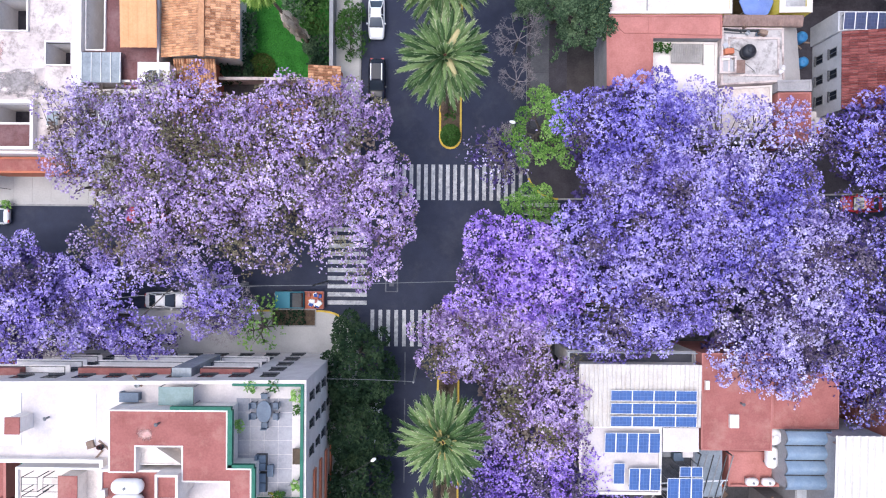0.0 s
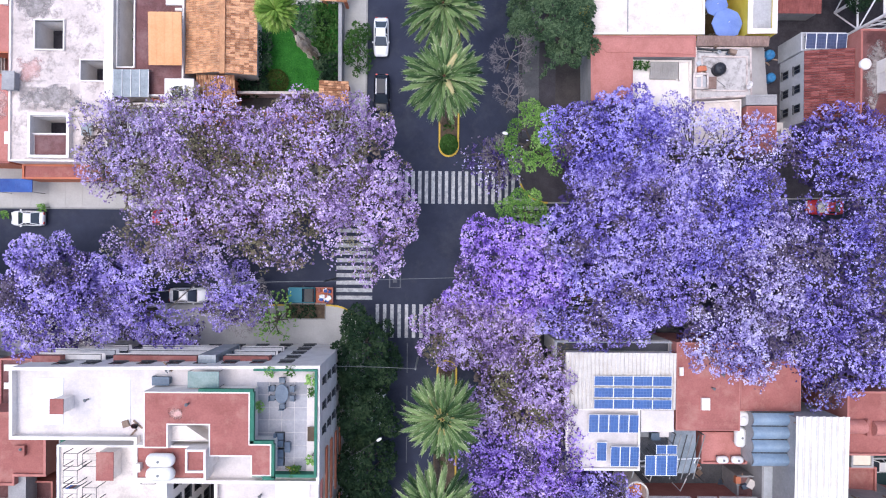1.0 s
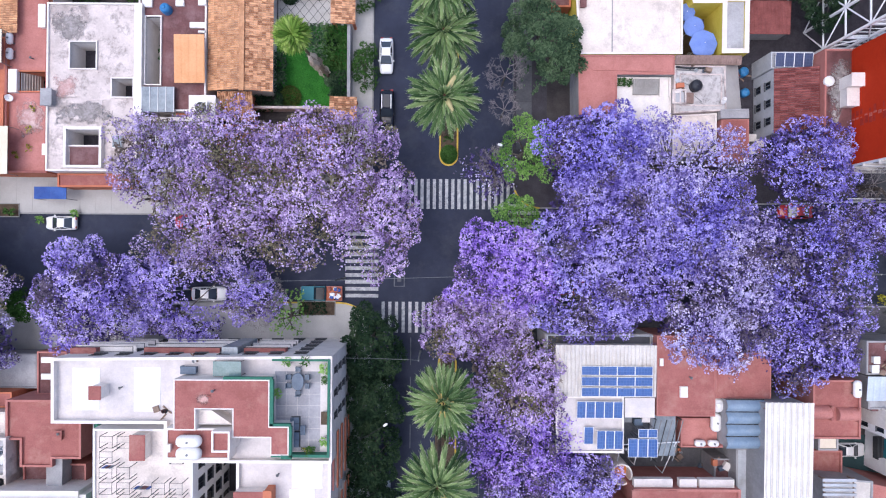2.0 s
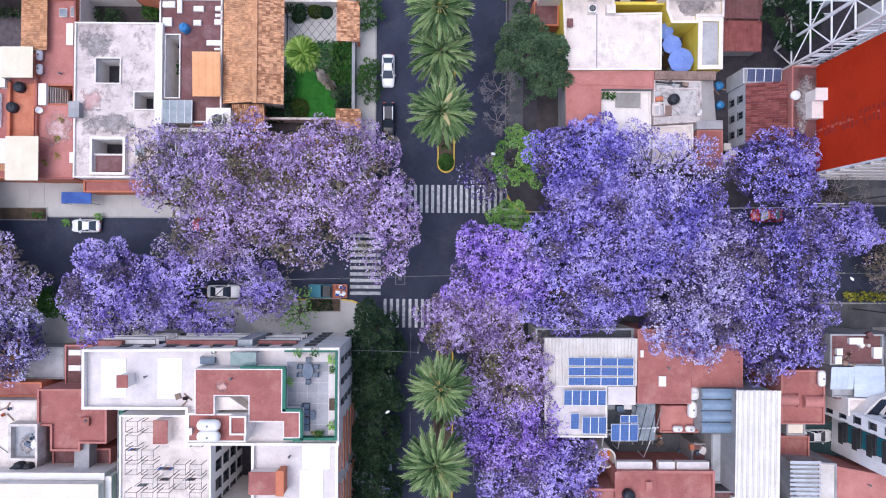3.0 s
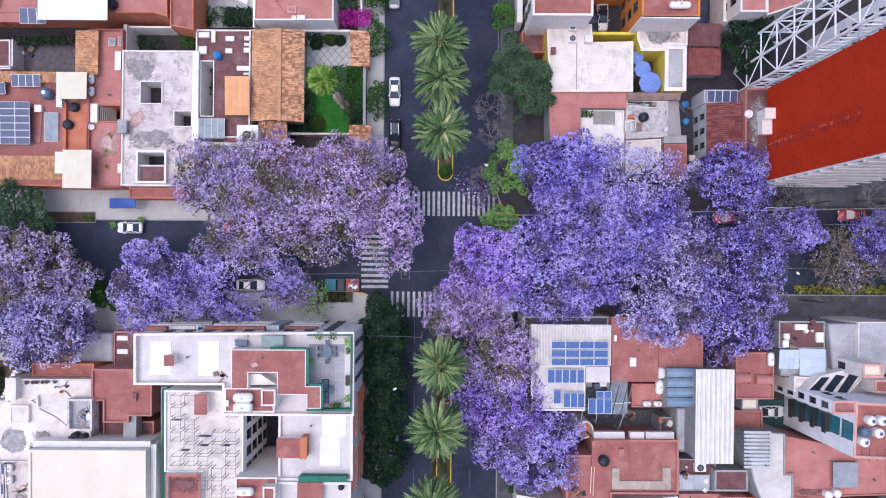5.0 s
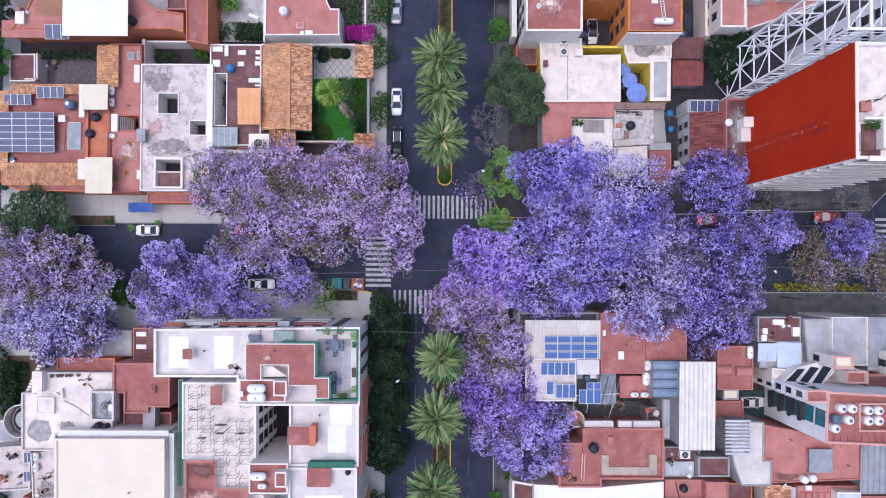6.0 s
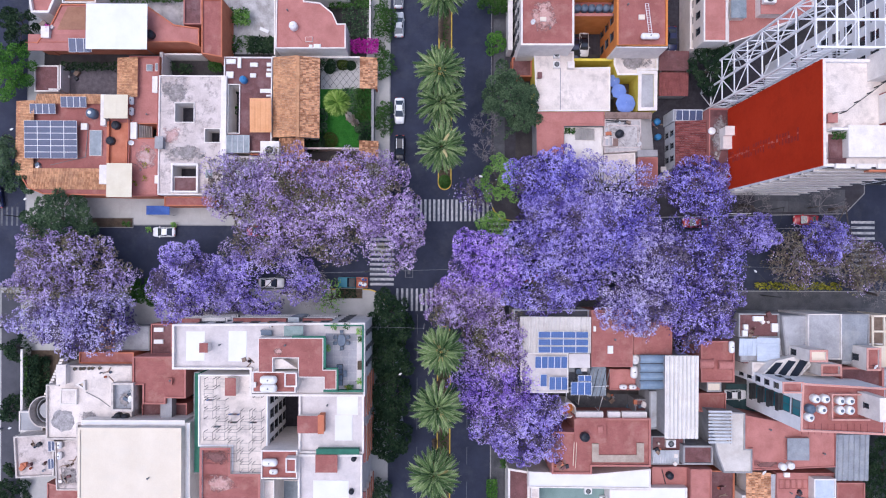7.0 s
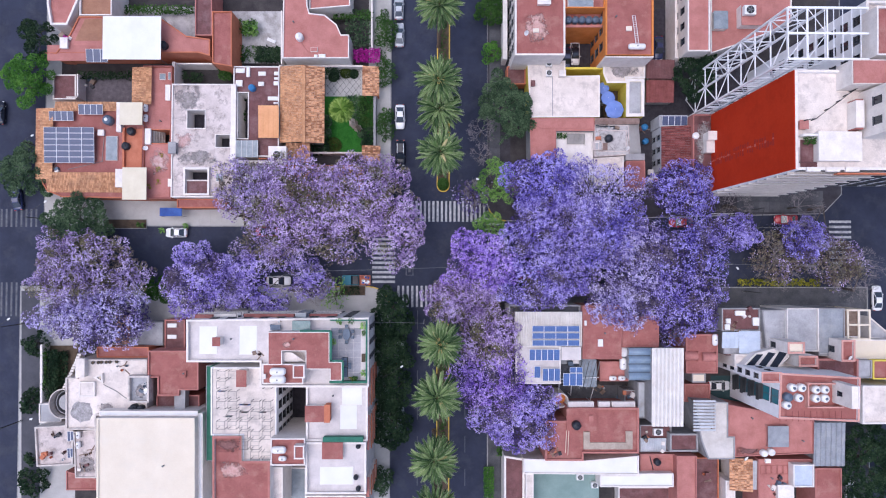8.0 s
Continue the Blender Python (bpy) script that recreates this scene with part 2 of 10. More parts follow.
awning_white = surface("white awning sheet", (0.684, 0.684, 0.694), (0.779, 0.779, 0.779), 0.3, 10, 0.7, 0.1)
blue_canvas = surface("blue tarpaulin", (0.02, 0.06, 0.25), (0.05, 0.12, 0.38), 0.7, 8, 0.6, 0.2)
steel_sheet = surface("galvanised sheet", (0.38, 0.40, 0.43), (0.58, 0.60, 0.63), 0.5, 6, 0.45, 0.1, (0.26, 0.22, 0.2), 0.4, 0.4)
white_sheet = surface("white corrugated sheet", (0.46, 0.425, 0.39), (0.66, 0.62, 0.58), 0.4, 6, 0.6, 0.1, (0.40, 0.33, 0.28), 0.45)
dark_sheet = surface("weathered grey ribbed sheet", (0.19, 0.205, 0.23), (0.34, 0.36, 0.39), 0.5, 6, 0.6, 0.1, (0.38, 0.37, 0.36), 0.4)
blue_white = surface("bluish white plastic sheet", (0.40, 0.46, 0.56), (0.56, 0.62, 0.71), 0.5, 6, 0.5, 0.1, (0.30, 0.33, 0.38), 0.4)
sand_floor = surface("worn sand coloured floor", (0.33, 0.26, 0.21), (0.50, 0.42, 0.35), 0.6, 6, 0.9, 0.2, (0.24, 0.19, 0.16), 0.5)
bright_sheet = surface("bright white ribbed sheet", (0.60, 0.565, 0.53), (0.78, 0.74, 0.70), 0.4, 6, 0.6, 0.1, (0.50, 0.42, 0.36), 0.35)
blue_sheet = surface("blue grey corrugated sheet", (0.16, 0.23, 0.32), (0.27, 0.35, 0.44), 0.5, 6, 0.6, 0.15, (0.35, 0.38, 0.4), 0.3)
white_steel = surface("white painted steel", (0.74, 0.74, 0.76), (0.85, 0.85, 0.86), 0.5, 9, 0.5, 0.05)
dark_steel = surface("dark painted steel", (0.02, 0.022, 0.025), (0.05, 0.052, 0.055), 0.9, 9, 0.5, 0.1)
grey_steel = surface("grey steel", (0.140, 0.147, 0.154), (0.238, 0.245, 0.252), 0.9, 9, 0.5, 0.1, metal=0.5)
tank_black = surface("black plastic", (0.012, 0.014, 0.02), (0.03, 0.034, 0.045), 1.2, 9, 0.45, 0.1)
tank_blue = surface("blue plastic", (0.03, 0.16, 0.38), (0.06, 0.24, 0.48), 1.2, 9, 0.45, 0.1)
tank_white = surface("white tank paint", (0.68, 0.67, 0.66), (0.82, 0.81, 0.8), 1.0, 9, 0.5, 0.1)
tank_grey = surface("slate blue plastic", (0.07, 0.10, 0.15), (0.13, 0.17, 0.22), 1.2, 9, 0.45, 0.1)
umbrella_blue = surface("blue umbrella cloth", (0.13, 0.20, 0.50), (0.20, 0.29, 0.62), 0.8, 12, 0.85, 0.1)
timber = surface("weathered timber", (0.16, 0.11, 0.085), (0.30, 0.22, 0.17), 1.5, 9, 0.85, 0.3)
bark = surface("grey bark", (0.055, 0.045, 0.04), (0.16, 0.135, 0.12), 2.0, 12, 0.95, 0.6)
pale_bark = surface("pale dry twigs", (0.17, 0.15, 0.15), (0.36, 0.32, 0.32), 2.0, 12, 0.95, 0.3)
palm_bark = surface("palm bark", (0.09, 0.06, 0.04), (0.22, 0.16, 0.11), 2.0, 8, 0.95, 0.6)
lawn = surface("lawn", (0.014, 0.10, 0.012), (0.05, 0.22, 0.03), 0.8, 14, 0.95, 0.6)
grass_blade = bloom("grass blades", (0.014, 0.10, 0.012), (0.035, 0.18, 0.02), (0.08, 0.27, 0.04), 0.3)
glass_dark = gloss("dark window glass", (0.014, 0.02, 0.032), 0.06, 0.0, 0.1, spec=0.4)
car_glass = gloss("tinted car glass", (0.03, 0.04, 0.055), 0.05, 0.0, 0.3, spec=0.9)
glass_teal = gloss("teal window glass", (0.03, 0.20, 0.24), 0.08, 0.0, 0.5)
glass_roof = surface("dusty roof glass", (0.16, 0.19, 0.22), (0.30, 0.34, 0.37), 0.8, 6, 0.25, 0.05)
glass_green = surface("dusty green glass", (0.10, 0.17, 0.17), (0.19, 0.28, 0.28), 0.8, 6, 0.25, 0.05)
rubber = gloss("tyre rubber", (0.012, 0.012, 0.013), 0.8)
chrome = gloss("bright metal", (0.6, 0.6, 0.62), 0.25, 1.0)
lamp_lens = gloss("clear lamp lens", (0.75, 0.75, 0.72), 0.15, 0.0, 0.6)
tail_lens = gloss("red lamp lens", (0.35, 0.01, 0.01), 0.2, 0.0, 0.6)
# Near black: the darkness down a light well, given as a floor colour.
interior = gloss("near black floor with well shade in the colour", (0.015, 0.014, 0.014), 0.9)
solar_blue = cells("solar cells", (0.035, 0.10, 0.30), (0.10, 0.17, 0.36), 0.33)
solar_dark = cells("dark solar cells", (0.045, 0.065, 0.14), (0.09, 0.11, 0.18), 0.33)
jac_violet = bloom("violet jacaranda blossom", (0.088, 0.062, 0.285), (0.315, 0.255, 0.67), (0.63, 0.57, 0.94), 0.3, 0.54, False, 0.55)
jac_blue = bloom("blue violet jacaranda blossom", (0.072, 0.054, 0.275), (0.265, 0.22, 0.66), (0.56, 0.515, 0.94), 0.3, 0.54, False, 0.55)
jac_pink = bloom("pinkish jacaranda blossom", (0.15, 0.095, 0.22), (0.45, 0.325, 0.62), (0.82, 0.69, 0.94), 0.3, 0.54, False, 0.55)
jac_pale = bloom("pale jacaranda blossom", (0.16, 0.12, 0.32), (0.46, 0.4, 0.73), (0.8, 0.76, 0.96), 0.3, 0.54, False, 0.55)
jac_dusty = bloom("dusty mauve jacaranda blossom", (0.13, 0.09, 0.20), (0.39, 0.30, 0.55), (0.73, 0.63, 0.91), 0.3, 0.54, False, 0.55)
jac_leaf = bloom("olive jacaranda leaf", (0.09, 0.075, 0.055), (0.20, 0.18, 0.11), (0.36, 0.34, 0.20), 0.3)
jac_purple = bloom("vivid purple jacaranda blossom", (0.13, 0.065, 0.36), (0.4, 0.25, 0.76), (0.72, 0.58, 0.96), 0.3, 0.54, False, 0.55)
jac_lilac = bloom("bright lilac jacaranda blossom", (0.12, 0.085, 0.33), (0.40, 0.315, 0.76), (0.74, 0.66, 0.97), 0.3, 0.54, False, 0.55)
jac_wood = bloom("brown jacaranda twigs and old pods", (0.07, 0.053, 0.047), (0.17, 0.13, 0.115), (0.30, 0.25, 0.20), 0.1)
# Inner crown tone: the shadow of the crown gaps is put into this colour.
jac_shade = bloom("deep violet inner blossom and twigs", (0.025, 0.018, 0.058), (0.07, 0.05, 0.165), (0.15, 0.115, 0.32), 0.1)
twig_grey = bloom("grey twigs", (0.06, 0.045, 0.08), (0.13, 0.10, 0.16), (0.26, 0.22, 0.29), 0.1)
leaf_dark = bloom("dark green leaf", (0.006, 0.018, 0.010), (0.019, 0.045, 0.022), (0.064, 0.106, 0.051))
leaf_mid = bloom("green leaf", (0.02, 0.06, 0.012), (0.045, 0.115, 0.022), (0.09, 0.18, 0.045))
leaf_grey = bloom("grey green leaf", (0.02, 0.045, 0.024), (0.065, 0.115, 0.06), (0.16, 0.235, 0.125))
leaf_olive = bloom("olive green leaf", (0.022, 0.04, 0.008), (0.055, 0.085, 0.016), (0.12, 0.155, 0.035))
leaf_fresh = bloom("fresh green leaf", (0.025, 0.085, 0.015), (0.07, 0.20, 0.03), (0.16, 0.34, 0.06))
leaf_lime = bloom("lime green leaf", (0.055, 0.15, 0.025), (0.17, 0.34, 0.07), (0.38, 0.58, 0.18))
leaf_bright = bloom("bright lime palm leaf", (0.10, 0.20, 0.03), (0.24, 0.38, 0.07), (0.46, 0.58, 0.17), 0.3, 0.25, True)
leaf_yellow = bloom("yellow green leaf", (0.10, 0.11, 0.01), (0.24, 0.24, 0.02), (0.42, 0.40, 0.06))
magenta = bloom("magenta bougainvillea", (0.22, 0.01, 0.14), (0.42, 0.02, 0.28), (0.60, 0.08, 0.42))
frond_green = bloom("palm frond", (0.030, 0.068, 0.024), (0.115, 0.195, 0.068), (0.27, 0.37, 0.15), 0.3, 0.25, True)
frond_tip = bloom("pale frond tip", (0.24, 0.32, 0.17), (0.42, 0.49, 0.28), (0.64, 0.67, 0.42), 0.3, 0.25, True)
fruit_ochre = surface("ochre palm fruit", (0.34, 0.25, 0.07), (0.56, 0.47, 0.18), 3.0, 12, 0.8, 0.2)
palm_heart = surface("dark palm heart", (0.03, 0.012, 0.008), (0.10, 0.05, 0.03), 2.0, 8, 0.9, 0.3)
frond_dead = bloom("dead beige palm frond", (0.28, 0.22, 0.155), (0.52, 0.43, 0.33), (0.74, 0.64, 0.51), 0.25, 0.3, True)
frond_dry = bloom("drying palm frond", (0.22, 0.20, 0.08), (0.38, 0.34, 0.14), (0.58, 0.50, 0.26), 0.25, 0.3, True)


# ---- building helpers ----
def thing(name, x, y, z, label, category, group="", kind=""):
    ob = new(name)
    ob.location = (x, y, z)
    ob.empty_display_size = 0.2
    return tagged(ob, label, category, group, kind)


def finish(bm, name, material, smooth=False):
    bmesh.ops.recalc_face_normals(bm, faces=bm.faces)
    me = bpy.data.meshes.new(name)
    bm.to_mesh(me)
    bm.free()
    for mat in material if isinstance(material, (list, tuple)) else (material,):
        me.materials.append(mat)
    if smooth:
        me.shade_smooth()
    return me


def hang(ob, parent):
    ob.parent = parent
    if parent.parent is None and parent.type == "EMPTY":
        ob.matrix_parent_inverse = Matrix.Translation(parent.location).inverted()
    return ob


def part(name, bm, material, parent, label="", smooth=False):
    ob = hang(new(name, finish(bm, name, material, smooth)), parent)
    return tagged(ob, label) if label else ob


def setting(name, bm, material, label, category):
    return tagged(new(name, finish(bm, name, material)), label, category, kind="structure")


def piece(name, me, parent, m):
    """A piece on shared mesh data under a thing or a part of the setting."""
    ob = new(name, me)
    ob.matrix_basis = m
    return hang(ob, parent)


def box(bm, x0, x1, y0, y1, z0, z1, at=None):
    vs = [bm.verts.new((x, y, z)) for z in (z0, z1) for x, y in ((x0, y0), (x1, y0), (x1, y1), (x0, y1))]
    if at is not None:
        for v in vs:
            v.co = at @ v.co
    for f in ((3, 2, 1, 0), (4, 5, 6, 7), (0, 1, 5, 4), (1, 2, 6, 5), (2, 3, 7, 6), (3, 0, 4, 7)):
        bm.faces.new([vs[i] for i in f])
    return bm


def ccw(poly):
    area = sum(a[0] * b[1] - b[0] * a[1] for a, b in zip(poly, poly[1:] + poly[:1]))
    return list(poly) if area > 0 else list(poly)[::-1]


def inset(poly, d):
    """The outline moved inwards by d (outwards when negative)."""
    poly, out = ccw(poly), []
    for i, p in enumerate(poly):
        a, b = Vector(poly[i - 1]), Vector(poly[(i + 1) % len(poly)])
        p = Vector(p)
        u, v = (p - a).normalized(), (b - p).normalized()
        n, m = Vector((-u.y, u.x)), Vector((-v.y, v.x))
        k = (n + m) / max(1 + n.dot(m), 0.3)
        out.append(tuple(p + d * k))
    return out


def prism(bm, poly, z0, z1):
    poly = ccw(poly)
    low = [bm.verts.new((x, y, z0)) for x, y in poly]
    top = [bm.verts.new((x, y, z1)) for x, y in poly]
    bm.faces.new(low[::-1])
    bm.faces.new(top)
    for i in range(len(poly)):
        j = (i + 1) % len(poly)
        bm.faces.new((low[i], low[j], top[j], top[i]))
    return bm


def ring(bm, poly, d, z0, z1):
    """A closed wall of thickness d inside the outline."""
    outer, inner = ccw(poly), inset(poly, d)
    n = len(outer)
    v = [[bm.verts.new((x, y, z)) for x, y in p] for p in (outer, inner) for z in (z0, z1)]
    for i in range(n):
        j = (i + 1) % n
        for a, b in ((0, 1), (3, 2)):
            bm.faces.new((v[a][i], v[a][j], v[b][j], v[b][i]))
        bm.faces.new((v[1][i], v[1][j], v[3][j], v[3][i]))
        bm.faces.new((v[2][i], v[2][j], v[0][j], v[0][i]))
    return bm


def tube(bm, a, b, r0, r1, sides=6):
    a, b = Vector(a), Vector(b)
    q = (b - a).to_track_quat("Z", "Y")
    rings = []
    for p, r in ((a, r0), (b, r1)):
        rings.append([bm.verts.new(p + q @ Vector((r * math.cos(k * math.tau / sides), r * math.sin(k * math.tau / sides), 0))) for k in range(sides)])
    for k in range(sides):
        j = (k + 1) % sides
        bm.faces.new((rings[0][k], rings[0][j], rings[1][j], rings[1][k]))
    bm.faces.new(rings[0][::-1])
    bm.faces.new(rings[1])
    return bm


def sweep(bm, pts, r, sides=5):
    """One unbroken tube along a line of points."""
    rings = []
    for i, p in enumerate(pts):
        q = (Vector(pts[min(i + 1, len(pts) - 1)]) - Vector(pts[max(i - 1, 0)])).to_track_quat("Z", "Y")
        rings.append([bm.verts.new(Vector(p) + q @ Vector((r * math.cos(k * math.tau / sides), r * math.sin(k * math.tau / sides), 0))) for k in range(sides)])
    for a, b in zip(rings, rings[1:]):
        for k in range(sides):
            j = (k + 1) % sides
            bm.faces.new((a[k], a[j], b[j], b[k]))
    bm.faces.new(rings[0][::-1])
    bm.faces.new(rings[-1])
    return bm


def lathe(bm, profile, x=0, y=0, z=0, sides=16):
    """A turned body from (radius, height) pairs."""
    rings = []
    for r, h in profile:
        rings.append([bm.verts.new((x + r * math.cos(k * math.tau / sides), y + r * math.sin(k * math.tau / sides), z + h)) for k in range(sides)])
    for a, b in zip(rings, rings[1:]):
        for k in range(sides):
            j = (k + 1) % sides
            bm.faces.new((a[k], a[j], b[j], b[k]))
    bm.faces.new(rings[0][::-1])
    bm.faces.new(rings[-1])
    return bm


def rect(x0, x1, y0, y1):
    return [(x0, y0), (x1, y0), (x1, y1), (x0, y1)]


def window_parts(t, poly, edge, count, floors, storey=2.9, base=1.0, width=1.2, height=1.3, pane=None, frame_mat=None, start=0.08, end=0.92, name="window"):
    """Rows of framed windows on one outer wall of the outline."""
    poly = ccw(poly)
    a, b = Vector(poly[edge]), Vector(poly[(edge + 1) % len(poly)])
    u = (b - a).normalized()
    length = (b - a).length
    turn = math.atan2(u.y, u.x)
    bm = bmesh.new()
    w, h = width / 2, height
    box(bm, -w - 0.07, w + 0.07, -0.05, 0.03, -0.07, 0.0)
    box(bm, -w - 0.07, w + 0.07, -0.05, 0.03, h, h + 0.07)
    for x in (-w - 0.07, -0.025, w):
        box(bm, x, x + (0.05 if x == -0.025 else 0.07), -0.05, 0.03, 0, h)
    fm = finish(bm, "window_frame", frame_mat or dark_steel)
    bm = box(bmesh.new(), -w, w, -0.02, 0.01, 0, h)
    pm = finish(bm, "pane", pane or glass_dark)
    bm = box(bmesh.new(), -w - 0.15, w + 0.15, -0.16, 0.02, -0.15, -0.07)
    sm = finish(bm, "sill", concrete)
    for f in range(floors) if isinstance(floors, int) else floors:
        for i in range(count):
            k = start + (end - start) * (i + 0.5) / count
            p = a + u * length * k
            m = Matrix.Translation((p.x, p.y, base + f * storey)) @ Matrix.Rotation(turn, 4, "Z")
            o = piece(name, fm, t, m)
            for me, n in ((pm, "pane"), (sm, "sill")):
                c = new(n, me)
                c.parent = o


def building(name, label, poly, h, wall, roof, par=0.5, thick=0.2, coping=None, category="house", base=0.0):
    """A flat-roofed block: walls that rise past the roof as a parapet, a roof slab between them, a coping on top."""
    cx, cy = sum(p[0] for p in poly) / len(poly), sum(p[1] for p in poly) / len(poly)
    t = thing(name, cx, cy, base, label, category)
    part("wall", ring(bmesh.new(), poly, thick, base, h + par), wall, t)
    part("roof", prism(bmesh.new(), inset(poly, thick - 0.01), h - 0.25, h), roof, t)
    if coping:
        part("coping", ring(bmesh.new(), inset(poly, -0.03), thick + 0.06, h + par, h + par + 0.06), coping, t)
    return t


def slab(top, thick):
    """A flat or sloping sheet with these four upper corners."""
    bm = bmesh.new()
    up = [bm.verts.new(p) for p in top]
    low = [bm.verts.new((x, y, z - thick)) for x, y, z in top]
    bm.faces.new(up)
    bm.faces.new(low[::-1])
    for k in range(4):
        bm.faces.new((up[k], low[k], low[(k + 1) % 4], up[(k + 1) % 4]))
    bmesh.ops.recalc_face_normals(bm, faces=bm.faces)
    return bm


def corrugated(name, label, x0, x1, y0, y1, z0, z1, material, pitch=0.45, depth=0.07, along="y", group="", category="roof sheet", turn=0.0):
    """A ribbed sheet roof on two bearers; it falls from z1 to z0 along its ribs."""
    t = thing(name, (x0 + x1) / 2, (y0 + y1) / 2, z0 - 0.3, label, category, group)
    wide, deep = (x1 - x0, y1 - y0) if along == "y" else (y1 - y0, x1 - x0)
    n = max(2, int(wide / pitch))
    bm = bmesh.new()
    prof = []
    for i in range(n):
        for k, zz in ((0, 0), (0.2, 0), (0.32, depth), (0.88, depth)):
            prof.append((wide * (i + k) / n, zz))
    prof.append((wide, 0))
    rows = []
    for lift in (0, -0.02):
        for s, z in ((0, z0), (deep, z1)):
            if along == "y":
                rows.append([bm.verts.new((x0 + p, y0 + s, z + q + lift)) for p, q in prof])
            else:
                rows.append([bm.verts.new((x0 + s, y0 + p, z + q + lift)) for p, q in prof])
    for a, b in ((0, 1), (2, 3), (0, 2), (1, 3)):
        for i in range(len(prof) - 1):
            bm.faces.new((rows[a][i], rows[a][i + 1], rows[b][i + 1], rows[b][i]))
    part("sheet", bm, material, t)
    for k in (0.06, 0.94):
        zz = z0 + (z1 - z0) * k
        if along == "y":
            y = y0 + deep * k
            part("bearer", box(bmesh.new(), x0 + 0.1, x1 - 0.1, y - 0.06, y + 0.06, min(z0, z1) - 0.3, zz - 0.025), timber, t)
        else:
            x = x0 + deep * k
            part("bearer", box(bmesh.new(), x - 0.06, x + 0.06, y0 + 0.1, y1 - 0.1, min(z0, z1) - 0.3, zz - 0.025), timber, t)
    return t


def tile_mesh(x0, x1, y0, y1, z_low, z_high, down, rows_step=0.42, width=0.26, rng=None):
    """Barrel tiles laid in courses on one slope; down is the way the slope falls: 'W', 'E', 'N' or 'S'."""
    rng = rng or random.Random(5)
    verts, faces = [], []
    across, run = ((y0, y1), (x0, x1)) if down in "WE" else ((x0, x1), (y0, y1))
    n, m = max(1, int((across[1] - across[0]) / width)), max(1, int((run[1] - run[0]) / rows_step))
    for j in range(m):
        for i in range(n):
            a0, a1 = across[0] + (across[1] - across[0]) * i / n, across[0] + (across[1] - across[0]) * (i + 1) / n
            s0, s1 = j / m, min(1.0, (j + 1.18) / m)
            lift = 0.03 + rng.uniform(0, 0.02)
            base = len(verts)
            for s, up in ((s0, 0.0), (s1, lift)):
                z = z_high + (z_low - z_high) * s + up
                for k, q in ((0, 0), (0.3, 0.075), (0.7, 0.075), (1, 0)):
                    a = a0 + (a1 - a0) * (0.03 + 0.94 * k)
                    if down in "WS":
                        r = run[1] + (run[0] - run[1]) * s
                    else:
                        r = run[0] + (run[1] - run[0]) * s
                    verts.append((r, a, z + q) if down in "WE" else (a, r, z + q))
            for k in range(3):
                faces.append((base + k, base + k + 1, base + 5 + k, base + 4 + k))
            faces.append((base + 4, base + 5, base + 6, base + 7))
    return verts, faces


def tiles(name, parent, slopes, material, label=""):
    """One joined sheet of roof tiles over one or more slopes."""
    verts, faces = [], []
    for s in slopes:
        v, f = tile_mesh(*s)
        faces += [tuple(i + len(verts) for i in q) for q in f]
        verts += v
    me = bpy.data.meshes.new(name)
    me.from_pydata(verts, [], faces)
    me.materials.append(material)
    ob = tagged(hang(new(name, me), parent), label, kind="stuff")
    return ob


# ---- ground, roads and pavements ----
bm = bmesh.new()
box(bm, -1500, 1500, -1500, 1500, -0.5, -0.02)
setting("ground", bm, earth, "dusty brown city ground under the blocks", "ground")
setting("road", box(bmesh.new(), -150, 150, -110, 110, -0.3, 0.0), asphalt, "dark grey asphalt of the streets and the crossing", "road")


def rounded(x0, x1, y0, y1, corner, r):
    """A rectangle with one rounded corner ('NE', 'NW', 'SE' or 'SW')."""
    pts = []
    for name, cx, cy, a in (("SW", x0, y0, 180), ("SE", x1, y0, 270), ("NE", x1, y1, 0), ("NW", x0, y1, 90)):
        if name == corner:
            sx, sy = (r if "W" in name else -r), (r if "S" in name else -r)
            pts += [(cx + sx + r * math.cos(radians(a + k * 15)), cy + sy + r * math.sin(radians(a + k * 15))) for k in range(7)]
        else:
            pts.append((cx, cy))
    return pts


def block(name, poly, label, coat=None):
    """A raised city block: a concrete pavement plate with a kerb round it."""
    p = setting("pavement_" + name, prism(bmesh.new(), inset(poly, 0.18), -0.2, 0.15), coat or concrete, label, "pavement")
    setting("kerb_" + name, ring(bmesh.new(), poly, 0.18, -0.2, 0.16), kerb_stone, "grey concrete kerb along the pavement", "kerb")
    return p


block("nw", rounded(-72.4, -9.0, 5.3, 100, "SE", 4.0), "grey concrete pavement of the block with the clay-tiled house", pale_concrete)
block("sw", rounded(-76.5, -9.0, -100, -5.6, "NE", 4.0), "grey concrete pavement below the five-storey corner building", pale_concrete)
# Darker than the other pavements: the shade on this block is in the base colour.
shaded_paving = surface("worn pavement with shade in its colour", (0.034, 0.031, 0.040), (0.080, 0.074, 0.086), 0.4, 8, 0.9, 0.3, (0.055, 0.05, 0.052), 0.5)
block("ne", [(8.7, 100), (8.7, 9.8)] + [(12.2 + 3.5 * math.cos(radians(180 + 15 * k)), 9.9 + 3.5 * math.sin(radians(180 + 15 * k))) for k in range(7)] + [(71.0, 7.9), (74.5, 11.5), (74.5, 100)], "worn pavement of the block with the red tower, shade in its colour", shaded_paving)
block("se", rounded(8.7, 79.1, -100, -5.6, "NW", 4.0), "grey concrete pavement of the block with the solar roof")


